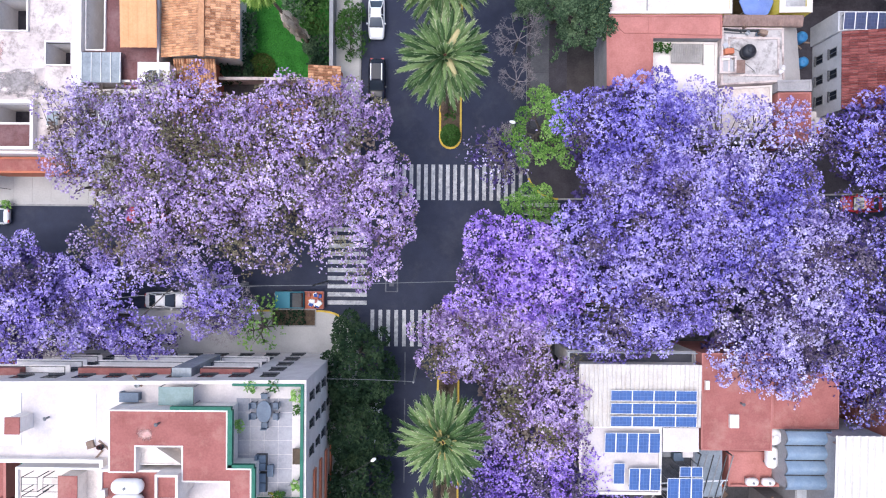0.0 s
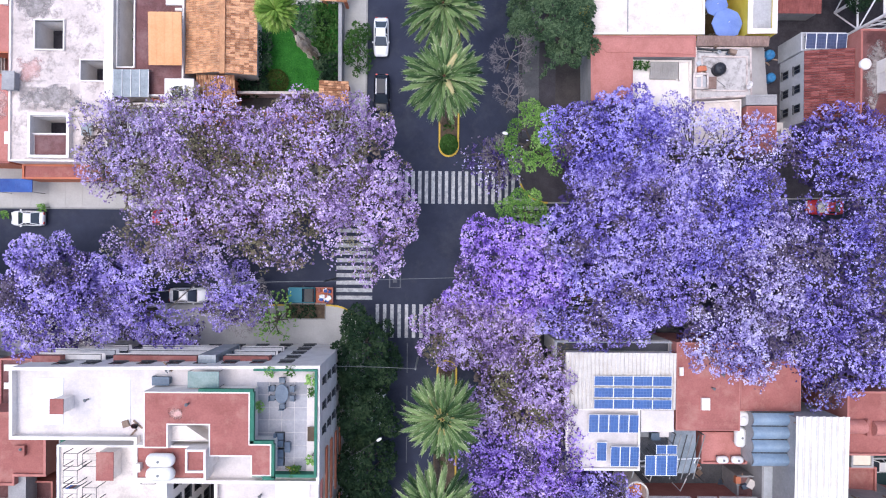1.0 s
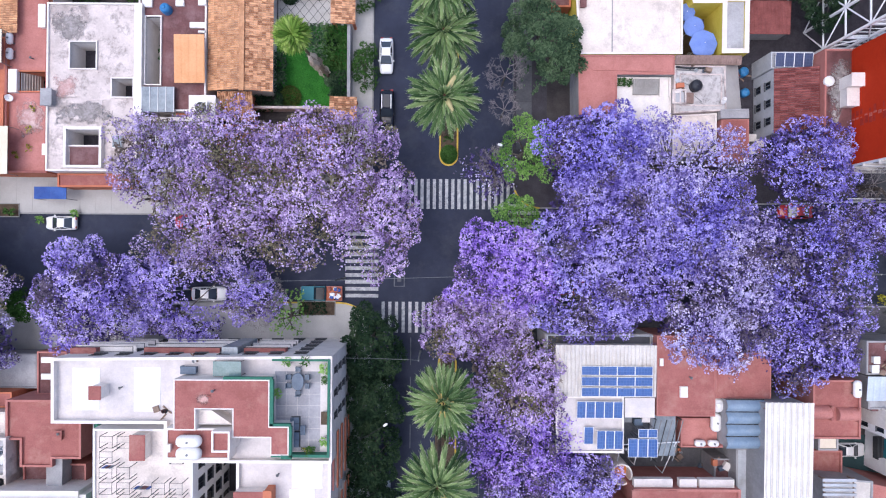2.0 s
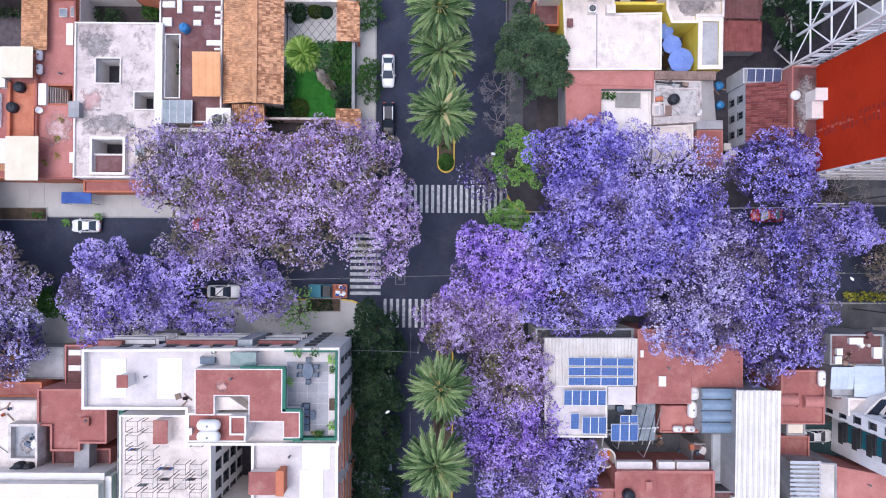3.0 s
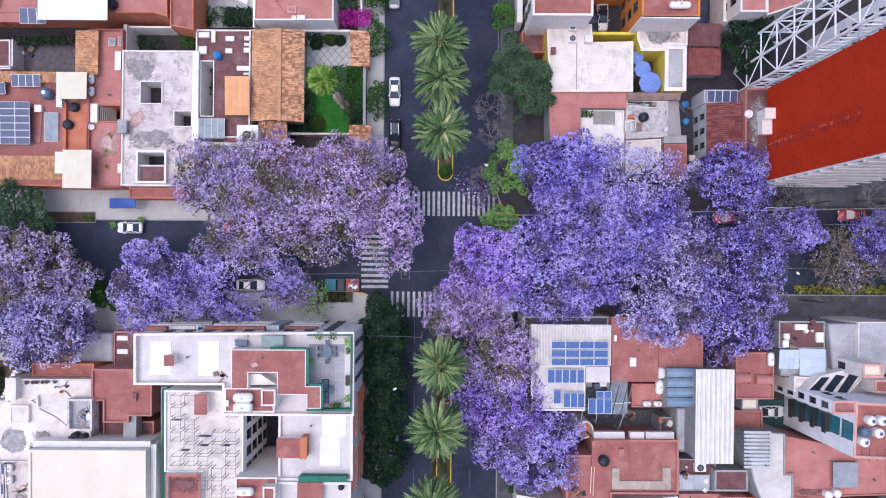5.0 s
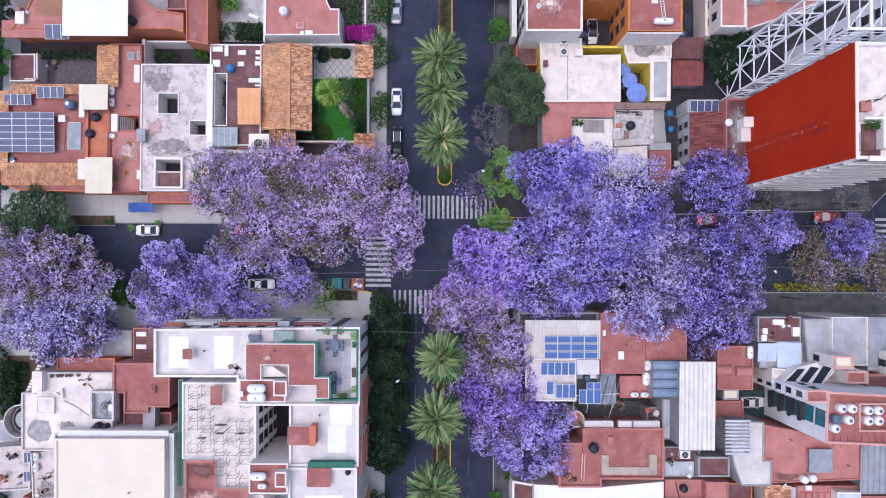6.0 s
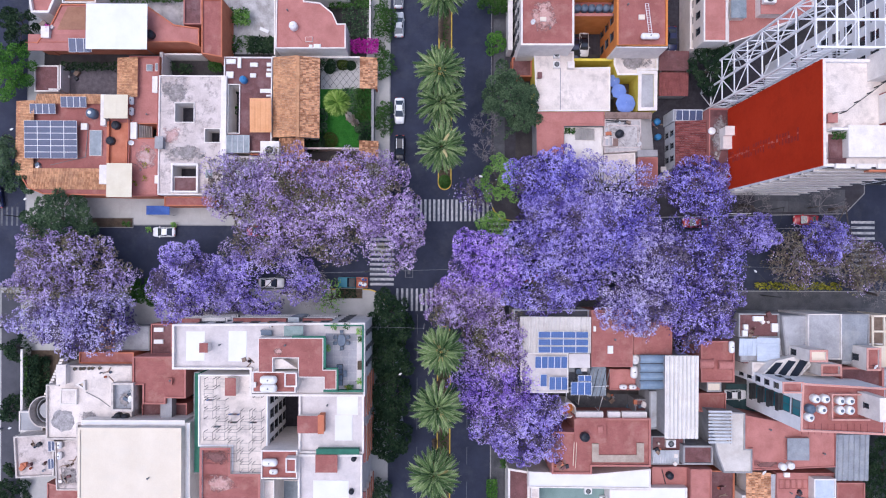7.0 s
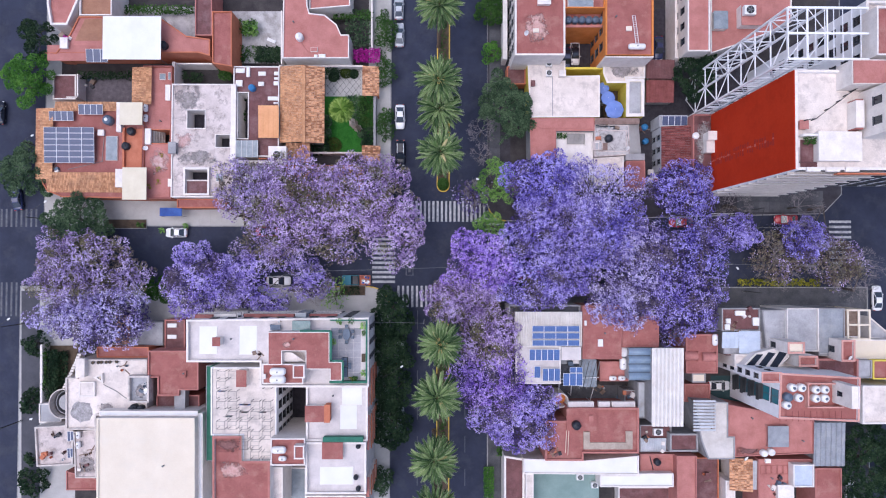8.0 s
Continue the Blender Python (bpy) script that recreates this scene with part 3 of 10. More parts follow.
def arc(cx, cy, r, a0, a1, n=8):
    return [(cx + r * math.cos(radians(a0 + (a1 - a0) * k / n)), cy + r * math.sin(radians(a0 + (a1 - a0) * k / n))) for k in range(n + 1)]


def kerb_line(name, pts, material, label, width=0.2, z0=0.0, z1=0.168):
    bm = bmesh.new()
    for a, b in zip(pts, pts[1:]):
        a, b = Vector(a), Vector(b)
        n = Vector((-(b - a).y, (b - a).x)).normalized() * width / 2
        prism(bm, [tuple(a + n), tuple(a - n), tuple(b - n), tuple(b + n)], z0, z1)
    return setting(name, bm, material, label, "kerb")


kerb_line("kerb_yellow_sw", [(-20.5, -5.69), (-13.0, -5.69)] + arc(-13.0, -9.6, 3.9, 90, 0), yellow_paint, "worn yellow kerb paint round the corner")
kerb_line("kerb_yellow_ne", arc(12.2, 9.9, 3.4, 200, 270), yellow_paint, "worn yellow kerb paint round the corner")

# the palm median of the avenue, in two lengths with rounded noses
for tag, y0, y1, nose in (("north", 11.9, 100, 1), ("south", -100, -12.0, 0)):
    end = arc(0.6, 12.95, 1.2, 180, 360) if nose else arc(0.6, -13.1, 1.2, 0, 180)
    poly = end + ([(1.8, y1), (-0.6, y1)] if nose else [(-0.6, y0), (1.8, y0)])
    setting("median_" + tag, prism(bmesh.new(), inset(poly, 0.2), -0.1, 0.14), soil, "bare soil of the palm median", "median")
    setting("median_kerb_" + tag, ring(bmesh.new(), poly, 0.2, -0.1, 0.18), yellow_paint, "yellow painted kerb round the palm median", "kerb")


def crosswalk(name, label, x0, x1, y0, y1, step, bar, along, coat=None):
    """Worn white bars; along is the way each bar runs."""
    t = thing(name, (x0 + x1) / 2, (y0 + y1) / 2, 0, label, "crosswalk", kind="structure")
    span = (x0, x1) if along == "y" else (y0, y1)
    n = int((span[1] - span[0]) / step)
    wide, deep = (bar, y1 - y0) if along == "y" else (x1 - x0, bar)
    me = finish(box(bmesh.new(), -wide / 2, wide / 2, -deep / 2, deep / 2, 0.0, 0.006), "stripe", coat or road_paint)
    for i in range(n):
        s = span[0] + (i + 0.5) * step
        piece("stripe", me, t, Matrix.Translation((s, (y0 + y1) / 2, 0) if along == "y" else ((x0 + x1) / 2, s, 0)))


crosswalk("crosswalk_north", "worn white crosswalk bars across the palm avenue", -8.6, 8.6, 6.3, 10.1, 0.78, 0.4, "y")
crosswalk("crosswalk_west", "worn white crosswalk bars across the side street", -12.4, -8.2, -5.2, 5.2, 0.87, 0.45, "x")
crosswalk("crosswalk_south", "worn white crosswalk bars across the palm avenue", -8.0, 8.4, -9.4, -5.5, 0.85, 0.4, "y")
crosswalk("crosswalk_east", "worn white crosswalk bars under the jacarandas", 8.2, 12.4, -5.0, 7.2, 0.87, 0.45, "x")
crosswalk("crosswalk_far_east", "white crosswalk bars at the far junction", 72.13, 76.25, -1.6, 7.82, 0.95, 0.45, "x")
crosswalk("crosswalk_far_west", "faint crosswalk bars at the far junction", -81.52, -73.05, 5.14, 8.43, 0.9, 0.35, "y", faint_paint)
crosswalk("crosswalk_far_west_south", "faint crosswalk bars at the far junction", -81.3, -76.7, -11.17, -5, 0.9, 0.35, "y", faint_paint)

bm = bmesh.new()
for x0, x1, y0, y1 in ((-6.2, -4.9, -3.6, -3.5), (-6.2, -4.9, -1.5, -1.4), (-6.25, -6.1, -3.6, -1.4), (-5.0, -4.85, -3.6, -1.4), (-5.8, -5.3, -3.0, -2.0)):
    box(bm, x0, x1, y0, y1, 0, 0.005)
setting("road_marking_box", bm, faint_paint, "faint worn white box painted on the asphalt", "road marking")
bm = bmesh.new()
for y in range(-60, -12, 6):
    box(bm, 4.6, 4.72, y, y + 3, 0, 0.005)
    box(bm, -4.1, -3.98, y, y + 3, 0, 0.005)
box(bm, -4.1, -3.98, -13.5, -10.0, 0, 0.005)
setting("lane_line_avenue", bm, faint_paint, "faint white lane dashes on the avenue", "road marking")
bm = bmesh.new()
box(bm, 57.69, 71.37, 5.3, 5.37, 0, 0.005)
setting("lane_line_street", bm, road_paint, "thin white line along the side street", "road marking")

# paving slabs on the open stretches of pavement
slab_mesh = finish(box(bmesh.new(), -0.98, 0.98, -0.98, 0.98, 0.0, 0.02), "paving_slab", concrete)
pale_slab = finish(box(bmesh.new(), -0.98, 0.98, -0.98, 0.98, 0.0, 0.02), "paving_slab", pale_concrete)
beds = {"nw": [(-12.6, -9.3, 14, 60), (-60, -20, 5.6, 10.0)], "sw": [(-27, -13, -9.6, -6.2)], "ne": [(9.1, 12.6, 14, 60), (55, 72, 8.2, 12.2)], "se": [(56, 76, -10.5, -7.5)]}
for tag, areas in beds.items():
    owner = bpy.data.objects["pavement_" + tag]
    for x0, x1, y0, y1 in areas:
        for i in range(int((x1 - x0) / 2)):
            for j in range(int((y1 - y0) / 2)):
                piece("paving_slab", pale_slab if tag in ("sw", "nw") else slab_mesh, owner, Matrix.Translation((x0 + 1 + 2 * i, y0 + 1 + 2 * j, 0.15 + random.uniform(0, 0.008))))


def bed(name, label, x0, x1, y0, y1, material, kerb=True, category="planting bed"):
    t = thing(name, (x0 + x1) / 2, (y0 + y1) / 2, 0.15, label, category)
    part("soil", box(bmesh.new(), x0, x1, y0, y1, 0.15, 0.19), material, t)
    if kerb:
        part("edging", ring(bmesh.new(), rect(x0 - 0.12, x1 + 0.12, y0 - 0.12, y1 + 0.12), 0.12, 0.15, 0.26), kerb_stone, t)


bed("planting_bed", "kerbside bed of dark soil and low grass", -18.24, -13.68, -7.23, -5.58, soil)
bed("planting_bed", "long dark kerbside bed beside the parked white car", -61.44, -53.7, 4.98, 6.52, soil)


# ---- roof furniture ----
def water_tank(x, y, z, r=0.6, h=1.3, material=None, label="black plastic roof water tank", lid=None):
    t = thing("water_tank", x, y, z, label, "water tank")
    body = [(r * 0.96, 0), (r, 0.06), (r, h * 0.3), (r * 0.97, h * 0.33), (r, h * 0.36), (r, h * 0.72), (r * 0.75, h * 0.9), (r * 0.36, h * 0.96)]
    part("tank", lathe(bmesh.new(), body, x, y, z), material or tank_black, t, smooth=True)
    part("lid", lathe(bmesh.new(), [(r * 0.36, h * 0.96), (r * 0.38, h), (r * 0.3, h * 1.04), (0.05, h * 1.06)], x, y, z, 12), lid or material or tank_black, t, smooth=True)


def capsule_tank(x, y, z, length=2.2, r=0.5, along="x", label="white cylindrical gas tank on steel feet"):
    t = thing("gas_tank", x, y, z, label, "gas tank")
    bm = bmesh.new()
    prof = [(0.02, -length / 2), (r * 0.6, -length / 2 + r * 0.15), (r * 0.92, -length / 2 + r * 0.5), (r, -length / 2 + r), (r, length / 2 - r), (r * 0.92, length / 2 - r * 0.5), (r * 0.6, length / 2 - r * 0.15), (0.02, length / 2)]
    lathe(bm, prof, 0, 0, 0, 14)
    m = Matrix.Translation((x, y, z + r + 0.2)) @ (Matrix.Rotation(radians(90), 4, "Y") if along == "x" else Matrix.Rotation(radians(90), 4, "X"))
    bmesh.ops.transform(bm, matrix=m, verts=bm.verts)
    part("tank", bm, tank_white, t, smooth=True)
    for s in (-0.3, 0.3):
        a, b = (s * length, 0) if along == "x" else (0, s * length)
        w, d = (0.06, r * 0.7) if along == "x" else (r * 0.7, 0.06)
        part("foot", box(bmesh.new(), x + a - w, x + a + w, y + b - d, y + b + d, z, z + 0.35), grey_steel, t)
    part("valve", lathe(bmesh.new(), [(0.12, 0), (0.12, 0.1), (0.07, 0.12)], x, y, z + 2 * r + 0.18, 8), grey_steel, t)


def skylight(x0, x1, y0, y1, z, label="white framed roof skylight", material=None, h=0.3):
    t = thing("skylight", (x0 + x1) / 2, (y0 + y1) / 2, z, label, "skylight")
    part("curb", ring(bmesh.new(), rect(x0, x1, y0, y1), 0.1, z, z + h), white_wall, t)
    part("pane", box(bmesh.new(), x0 + 0.06, x1 - 0.06, y0 + 0.06, y1 - 0.06, z + h, z + h + 0.05), material or awning_white, t)


def cabinet(name, label, x0, x1, y0, y1, z0, z1, wall, top=None, category="roof box", lip=0.08):
    """A small masonry or metal box on a roof with a slightly overhanging lid."""
    t = thing(name, (x0 + x1) / 2, (y0 + y1) / 2, z0, label, category)
    part("body", box(bmesh.new(), x0, x1, y0, y1, z0, z1), wall, t)
    part("lid", box(bmesh.new(), x0 - lip, x1 + lip, y0 - lip, y1 + lip, z1, z1 + 0.1), top or wall, t)
    return t


def air_conditioner(x, y, z, w=1.1, d=0.9, h=0.9, label="white air conditioner with a round fan grille"):
    t = thing("air_conditioner", x, y, z, label, "air conditioner")
    part("body", box(bmesh.new(), x - w / 2, x + w / 2, y - d / 2, y + d / 2, z + 0.1, z + h), tank_white, t)
    for s in (-1, 1):
        part("foot", box(bmesh.new(), x + s * w * 0.4 - 0.05, x + s * w * 0.4 + 0.05, y - d / 2, y + d / 2, z, z + 0.1), grey_steel, t)
    r = min(w, d) * 0.42
    part("fan_ring", lathe(bmesh.new(), [(r, 0), (r, 0.06), (r * 0.85, 0.07)], x, y, z + h, 18), dark_steel, t)
    bm = bmesh.new()
    for k in range(5):
        box(bm, 0.06, r * 0.8, -0.07, 0.07, 0.075, 0.09, Matrix.Translation((x, y, z + h)) @ Matrix.Rotation(k * math.tau / 5, 4, "Z"))
    part("fan", bm, grey_steel, t)


def solar_array(x0, x1, y0, y1, z, cols, rows, tilt=4.0, label="array of blue solar panels on aluminium rails", cell=None, lift=0.35):
    """Panels in a grid on rails, tipped towards the south."""
    t = thing("solar_array", (x0 + x1) / 2, (y0 + y1) / 2, z, label, "solar panels")
    slope = math.tan(radians(tilt))
    w, d = (x1 - x0) / cols, (y1 - y0) / rows
    at = Matrix.Translation((0, 0, 0)) @ Matrix.Rotation(radians(tilt), 4, "X")
    panel = finish(box(bmesh.new(), -w / 2 + 0.05, w / 2 - 0.05, -d / 2 + 0.05, d / 2 - 0.05, 0.0, 0.03), "cell_face", cell or solar_blue)
    rim = finish(ring(bmesh.new(), rect(-w / 2 + 0.01, w / 2 - 0.01, -d / 2 + 0.01, d / 2 - 0.01), 0.04, 0.0, 0.045), "panel_frame", white_steel)
    for i in range(cols):
        for j in range(rows):
            cx, cy = x0 + (i + 0.5) * w, y0 + (j + 0.5) * d
            o = piece("solar_panel", rim, t, Matrix.Translation((cx, cy, z + lift + (cy - y0) * slope)) @ at)
            c = new("cell_face", panel)
            c.parent = o
    for k in (0.12, 0.88):
        y = y0 + (y1 - y0) * k
        top = z + lift + (y - y0) * slope
        part("rail", box(bmesh.new(), x0 + 0.1, x1 - 0.1, y - 0.04, y + 0.04, top - 0.09, top - 0.02), grey_steel, t)
        for i in range(cols + 1):
            x = min(max(x0 + i * w, x0 + 0.15), x1 - 0.15)
            part("post", box(bmesh.new(), x - 0.03, x + 0.03, y - 0.03, y + 0.03, z, top - 0.09), grey_steel, t)


def canopy(name, label, x0, x1, y0, y1, z0, z1, material, posts=True, category="awning", sag=0.08, floor=None):
    """A stretched sheet on a light steel frame with posts."""
    t = thing(name, (x0 + x1) / 2, (y0 + y1) / 2, z0, label, category)
    bm = bmesh.new()
    n = 8
    grid = [[[bm.verts.new((x0 + (x1 - x0) * i / n, y0 + (y1 - y0) * j / n, z1 + d - sag * math.sin(math.pi * ((i * 2) % n) / n) * math.sin(math.pi * j / n))) for j in range(n + 1)] for i in range(n + 1)] for d in (0, -0.03)]
    for s in (0, 1):
        for i in range(n):
            for j in range(n):
                g = grid[s]
                bm.faces.new((g[i][j], g[i + 1][j], g[i + 1][j + 1], g[i][j + 1]))
    for i in range(n):
        for e in (0, n):
            bm.faces.new((grid[0][i][e], grid[0][i + 1][e], grid[1][i + 1][e], grid[1][i][e]))
            bm.faces.new((grid[0][e][i], grid[0][e][i + 1], grid[1][e][i + 1], grid[1][e][i]))
    part("sheet", bm, material, t)
    part("frame", ring(bmesh.new(), rect(x0, x1, y0, y1), 0.06, z1 - 0.12, z1 - 0.035), grey_steel, t)
    if posts:
        for x in (x0 + 0.04, x1 - 0.04):
            for y in (y0 + 0.04, y1 - 0.04):
                part("post", box(bmesh.new(), x - 0.03, x + 0.03, y - 0.03, y + 0.03, z0, z1 - 0.12), grey_steel, t)
    return t


def open_roof(t, x0, x1, y0, y1, z, holes, roof, wall, depth=3.0, floor=None):
    """A roof slab pierced by light wells, each with its own shaft walls and floor."""
    xs = sorted({x0, x1, *[v for h in holes for v in h[:2]]})
    ys = sorted({y0, y1, *[v for h in holes for v in h[2:]]})
    bm = bmesh.new()
    for a, b in zip(xs, xs[1:]):
        for c, d in zip(ys, ys[1:]):
            cx, cy = (a + b) / 2, (c + d) / 2
            if not any(h[0] < cx < h[1] and h[2] < cy < h[3] for h in holes):
                box(bm, a, b, c, d, z - 0.25, z)
    bmesh.ops.remove_doubles(bm, verts=bm.verts, dist=0.001)
    seen = {}
    for f in list(bm.faces):
        key = tuple(sorted(v.index for v in f.verts))
        seen.setdefault(tuple(round(c, 3) for c in f.calc_center_median()), []).append(f)
    bmesh.ops.delete(bm, geom=[f for fs in seen.values() if len(fs) > 1 for f in fs], context="FACES")
    part("roof", bm, roof, t)
    for h in holes:
        part("light_well", ring(bmesh.new(), rect(h[0] - 0.15, h[1] + 0.15, h[2] - 0.15, h[3] + 0.15), 0.15, z - depth, z + 0.25), wall, t)
        # The default floor is dark paving whose colour carries the shaft's shade.
        part("well_floor", box(bmesh.new(), h[0] - 0.1, h[1] + 0.1, h[2] - 0.1, h[3] + 0.1, z - depth - 0.1, z - depth + 0.02), floor or shaded_cobble, t)


def pierced(name, label, x0, x1, y0, y1, h, wall, roof, holes, par=0.4, coping=None, depth=3.0, floor=None, category="house", well=None):
    t = thing(name, (x0 + x1) / 2, (y0 + y1) / 2, 0.15, label, category)
    part("wall", ring(bmesh.new(), rect(x0, x1, y0, y1), 0.2, 0.15, h + par), wall, t)
    open_roof(t, x0 + 0.19, x1 - 0.19, y0 + 0.19, y1 - 0.19, h, holes, roof, well or wall, depth, floor)
    if coping:
        part("coping", ring(bmesh.new(), inset(rect(x0, x1, y0, y1), -0.03), 0.26, h + par, h + par + 0.06), coping, t)
    return t


def garden_wall(name, label, pts, z1, material, width=0.2, z0=0.1, category="wall"):
    bm = bmesh.new()
    for a, b in zip(pts, pts[1:]):
        a, b = Vector(a), Vector(b)
        u = (b - a).normalized()
        n = Vector((-u.y, u.x)) * width / 2
        a, b = a - u * width / 2, b + u * width / 2
        prism(bm, [tuple(a + n), tuple(a - n), tuple(b - n), tuple(b + n)], z0, z1)
    return setting(name, bm, material, label, category)


def paving(name, label, poly, z, material, category="paving"):
    return setting(name, prism(bmesh.new(), poly, 0.1, z), material, label, category)


# Dark plates laid between the houses; their colour stands in for the shade there.
paving("yard_nw", "yard earth between the houses, shade put into its colour", rect(-69.5, -13.2, 10.6, 49.5), 0.19, shaded_earth, "yard")
paving("yard_sw", "yard earth between the houses, shade put into its colour", rect(-66.0, -12.4, -49.0, -12.0), 0.19, shaded_earth, "yard")
paving("yard_se", "yard earth between the houses, shade put into its colour", rect(13.0, 72.0, -49.0, -10.0), 0.19, shaded_earth, "yard")
paving("yard_ne", "yard earth between the houses, shade put into its colour", rect(13.0, 72.0, 13.5, 49.0), 0.19, shaded_earth, "yard")
# ==== north-west block ====
h = building("house", "terracotta corner house with clay tile eaves and solar panels", [(-70.93, 25.75), (-52.47, 26.14), (-52.28, 9.92), (-66.55, 10.17), (-69.14, 11.26), (-70.35, 13.25), (-70.79, 16.05)], 4.8, terracotta_wall, red_roof, 0.3)
tiles("roof_tiles", h, [(-71.21, -67.86, 13.24, 25.8, 4.95, 5.6, "W"), (-69.07, -55.97, 10.98, 14.43, 4.95, 5.6, "S"), (-67.86, -56.94, 25.27, 27.02, 4.95, 5.5, "N")], clay_tile, "weathered orange clay roof tiles")
solar_array(-69.23, -60.48, 16.06, 22.29, 4.8, 4, 6, 3, "large grid of dark blue solar panels in white frames", solar_dark, 0.98)
solar_array(-68.58, -64.32, 23.5, 25.18, 4.8, 4, 1, 6, "row of four dark solar panels above tiles", solar_dark, 0.75)
solar_array(-63.48, -59.21, 24.62, 26.4, 4.8, 4, 1, 6, "row of four dark solar panels above tiles", solar_dark, 0.75)
water_tank(-58.31, 23.63, 4.8, 0.85, 1.6, tank_grey, "slate blue plastic water tank with a pale lid", tank_white)
cabinet("roof_hatch", "small white masonry roof hatch", -60.07, -59.17, 21.02, 21.91, 4.8, 5.4, white_wall)
skylight(-58.87, -56.84, 16.64, 20.92, 4.8, "long grey green translucent roof light", glass_roof)
water_tank(-54.43, 21.73, 4.8, 0.7, 1.0, tank_black, "squat black plastic water tank")
water_tank(-55.29, 19.13, 4.8, 0.7, 1.0, tank_black, "squat black plastic water tank")
canopy("awning", "cream canvas awning over the roof terrace", -55.71, -51.75, 22.55, 26.49, 4.8, 6.9, awning_cream)
canopy("awning", "cream canvas awning over the south terrace", -55.08, -50.91, 9.55, 15.15, 4.8, 6.9, awning_cream)
part("chimney", box(bmesh.new(), -56.72, -55.87, 21.57, 26.75, 4.8, 5.9), white_wall, h)
part("chimney", box(bmesh.new(), -56.77, -55.45, 11.83, 15, 4.8, 5.9), white_wall, h)
part("terrace_floor", box(bmesh.new(), -55.6, -52.6, 15.2, 22.3, 4.8, 4.83), terracotta_floor, h, "bright terracotta terrace floor")
part("terrace_wall", box(bmesh.new(), -55.88, -55.5, 15.4, 22.37, 4.8, 5.4), terracotta_wall, h)
part("terrace_wall", box(bmesh.new(), -52.75, -52.44, 15.31, 19.19, 4.8, 5.4), terracotta_wall, h)

h = pierced("house", "narrow house with a faded red roof terrace and light well", -52.44, -47.4, 9.95, 33.43, 4.6, terracotta_wall, pink_roof, [(-51.12, -47.81, 19.77, 22.07)], 0.5, red_roof, 4.2, interior)
for k in range(8):
    part("louvre_slat", box(bmesh.new(), -50.95 + 0.2 * k, -50.87 + 0.2 * k, 19.8, 22.05, 3.9 - 0.22 * k, 4.45 - 0.22 * k), aged_wall, h)
part("louvre", box(bmesh.new(), -52.04, -51.02, 19.49, 22.28, 4.6, 5.2), white_wall, h)
tiles("roof_tiles", h, [(-54.45, -50.8, 26.5, 33.2, 4.95, 5.5, "W")], clay_tile, "orange clay roof tiles")
skylight(-49.67, -48.66, 31.02, 32.12, 4.6, "small grey roof light", glass_roof)
skylight(-48.18, -47.57, 31.03, 32.33, 4.6, "small grey roof light", glass_roof)
cabinet("roof_box", "white plastered roof box", -48.35, -47.63, 27.31, 29.92, 4.6, 5.3, white_wall)
capsule_tank(-51.91, 25.9, 4.6, 1.4, 0.4, "y")
capsule_tank(-51.89, 24.1, 4.6, 1.4, 0.4, "y")
cabinet("roof_box", "white plastered roof box", -47.78, -47.17, 12.11, 13.3, 4.6, 5.2, white_wall)

h = pierced("house", "white house with a stained pale roof and square light wells", -47.17, -36.39, 10.1, 30.09, 5.5, white_wall, dirty_roof, [(-44.4, -41.35, 22.3, 25.4), (-44.54, -40.66, 13.17, 14.94), (-39.4, -36.95, 18.95, 21.1)], 0.25, None, 3.3, shaded_cobble, well=white_wall)
part("well_curb", ring(bmesh.new(), rect(-44.82, -40.34, 10.45, 15.3), 0.3, 5.5, 6.2), white_wall, h)
part("side_wall", box(bmesh.new(), -36.8, -35.9, 16.82, 30.06, 0.15, 5.8), white_wall, h)
paving("terrace_maroon", "maroon tiled sunken terrace", [(-44.42, 12.95), (-40.76, 12.97), (-40.74, 10.78), (-44.39, 10.77)], 5.52, maroon_roof)
cabinet("water_meter_box", "weathered grey roof box", -47.35, -46.15, 17.74, 19.62, 5.5, 6.4, grey_wall)
skylight(-39.26, -38.06, 12.86, 14.35, 5.5, "small grey roof light", glass_roof)

building("house", "dark low house under the jacaranda with a red roof", [(-46.84, 10.01), (-38.04, 10.04), (-38.03, 8.43), (-46.82, 8.4)], 3.6, terracotta_wall, red_roof, 0.2)

hh = building("house", "terracotta house with a red roof and white sheet awning", [(-68.9, 35.16), (-42.21, 35.31), (-40.23, 34.72), (-40.26, 37.71), (-44.4, 38.28), (-48.96, 41.44), (-58.2, 41.58), (-63.11, 41.55), (-64.63, 38.36), (-66.94, 35.18)], 6.5, terracotta_wall, pink_roof, 0.25, 0.2)
building("house", "house with a red flat roof behind white parapet", [(-68.5, 48.49), (-63.01, 48.52), (-62.95, 44.54), (-64.85, 39.95), (-67.79, 39.93), (-68.43, 43.51)], 6.5, white_wall, pink_roof, 0.6, 0.35)
building("house", "flat red roof behind the white awning", [(-63.07, 48.65), (-57.45, 48.69), (-57.36, 41.8), (-62.97, 41.76)], 6.2, white_wall, brown_roof, 0.5)
part("roof_felt", prism(bmesh.new(), [(-63.78, 37.34), (-62.07, 41.12), (-58.93, 41.14), (-58.88, 37.37)], 6.5, 6.56), brown_roof, hh)
part("terrace_strip", box(bmesh.new(), -68.47, -58.84, 33.8, 36.52, 6.5, 6.62), pink_wall, hh)
canopy("awning", "large white translucent sheet roof", -57.74, -47.82, 33.35, 40.8, 6.5, 9.0, awning_white, sag=0.15)
solar_array(-61.59, -57.85, 33.48, 35.74, 6.5, 3, 1, 8, "slanted row of pale roof glazing panels", solar_dark, 0.3)
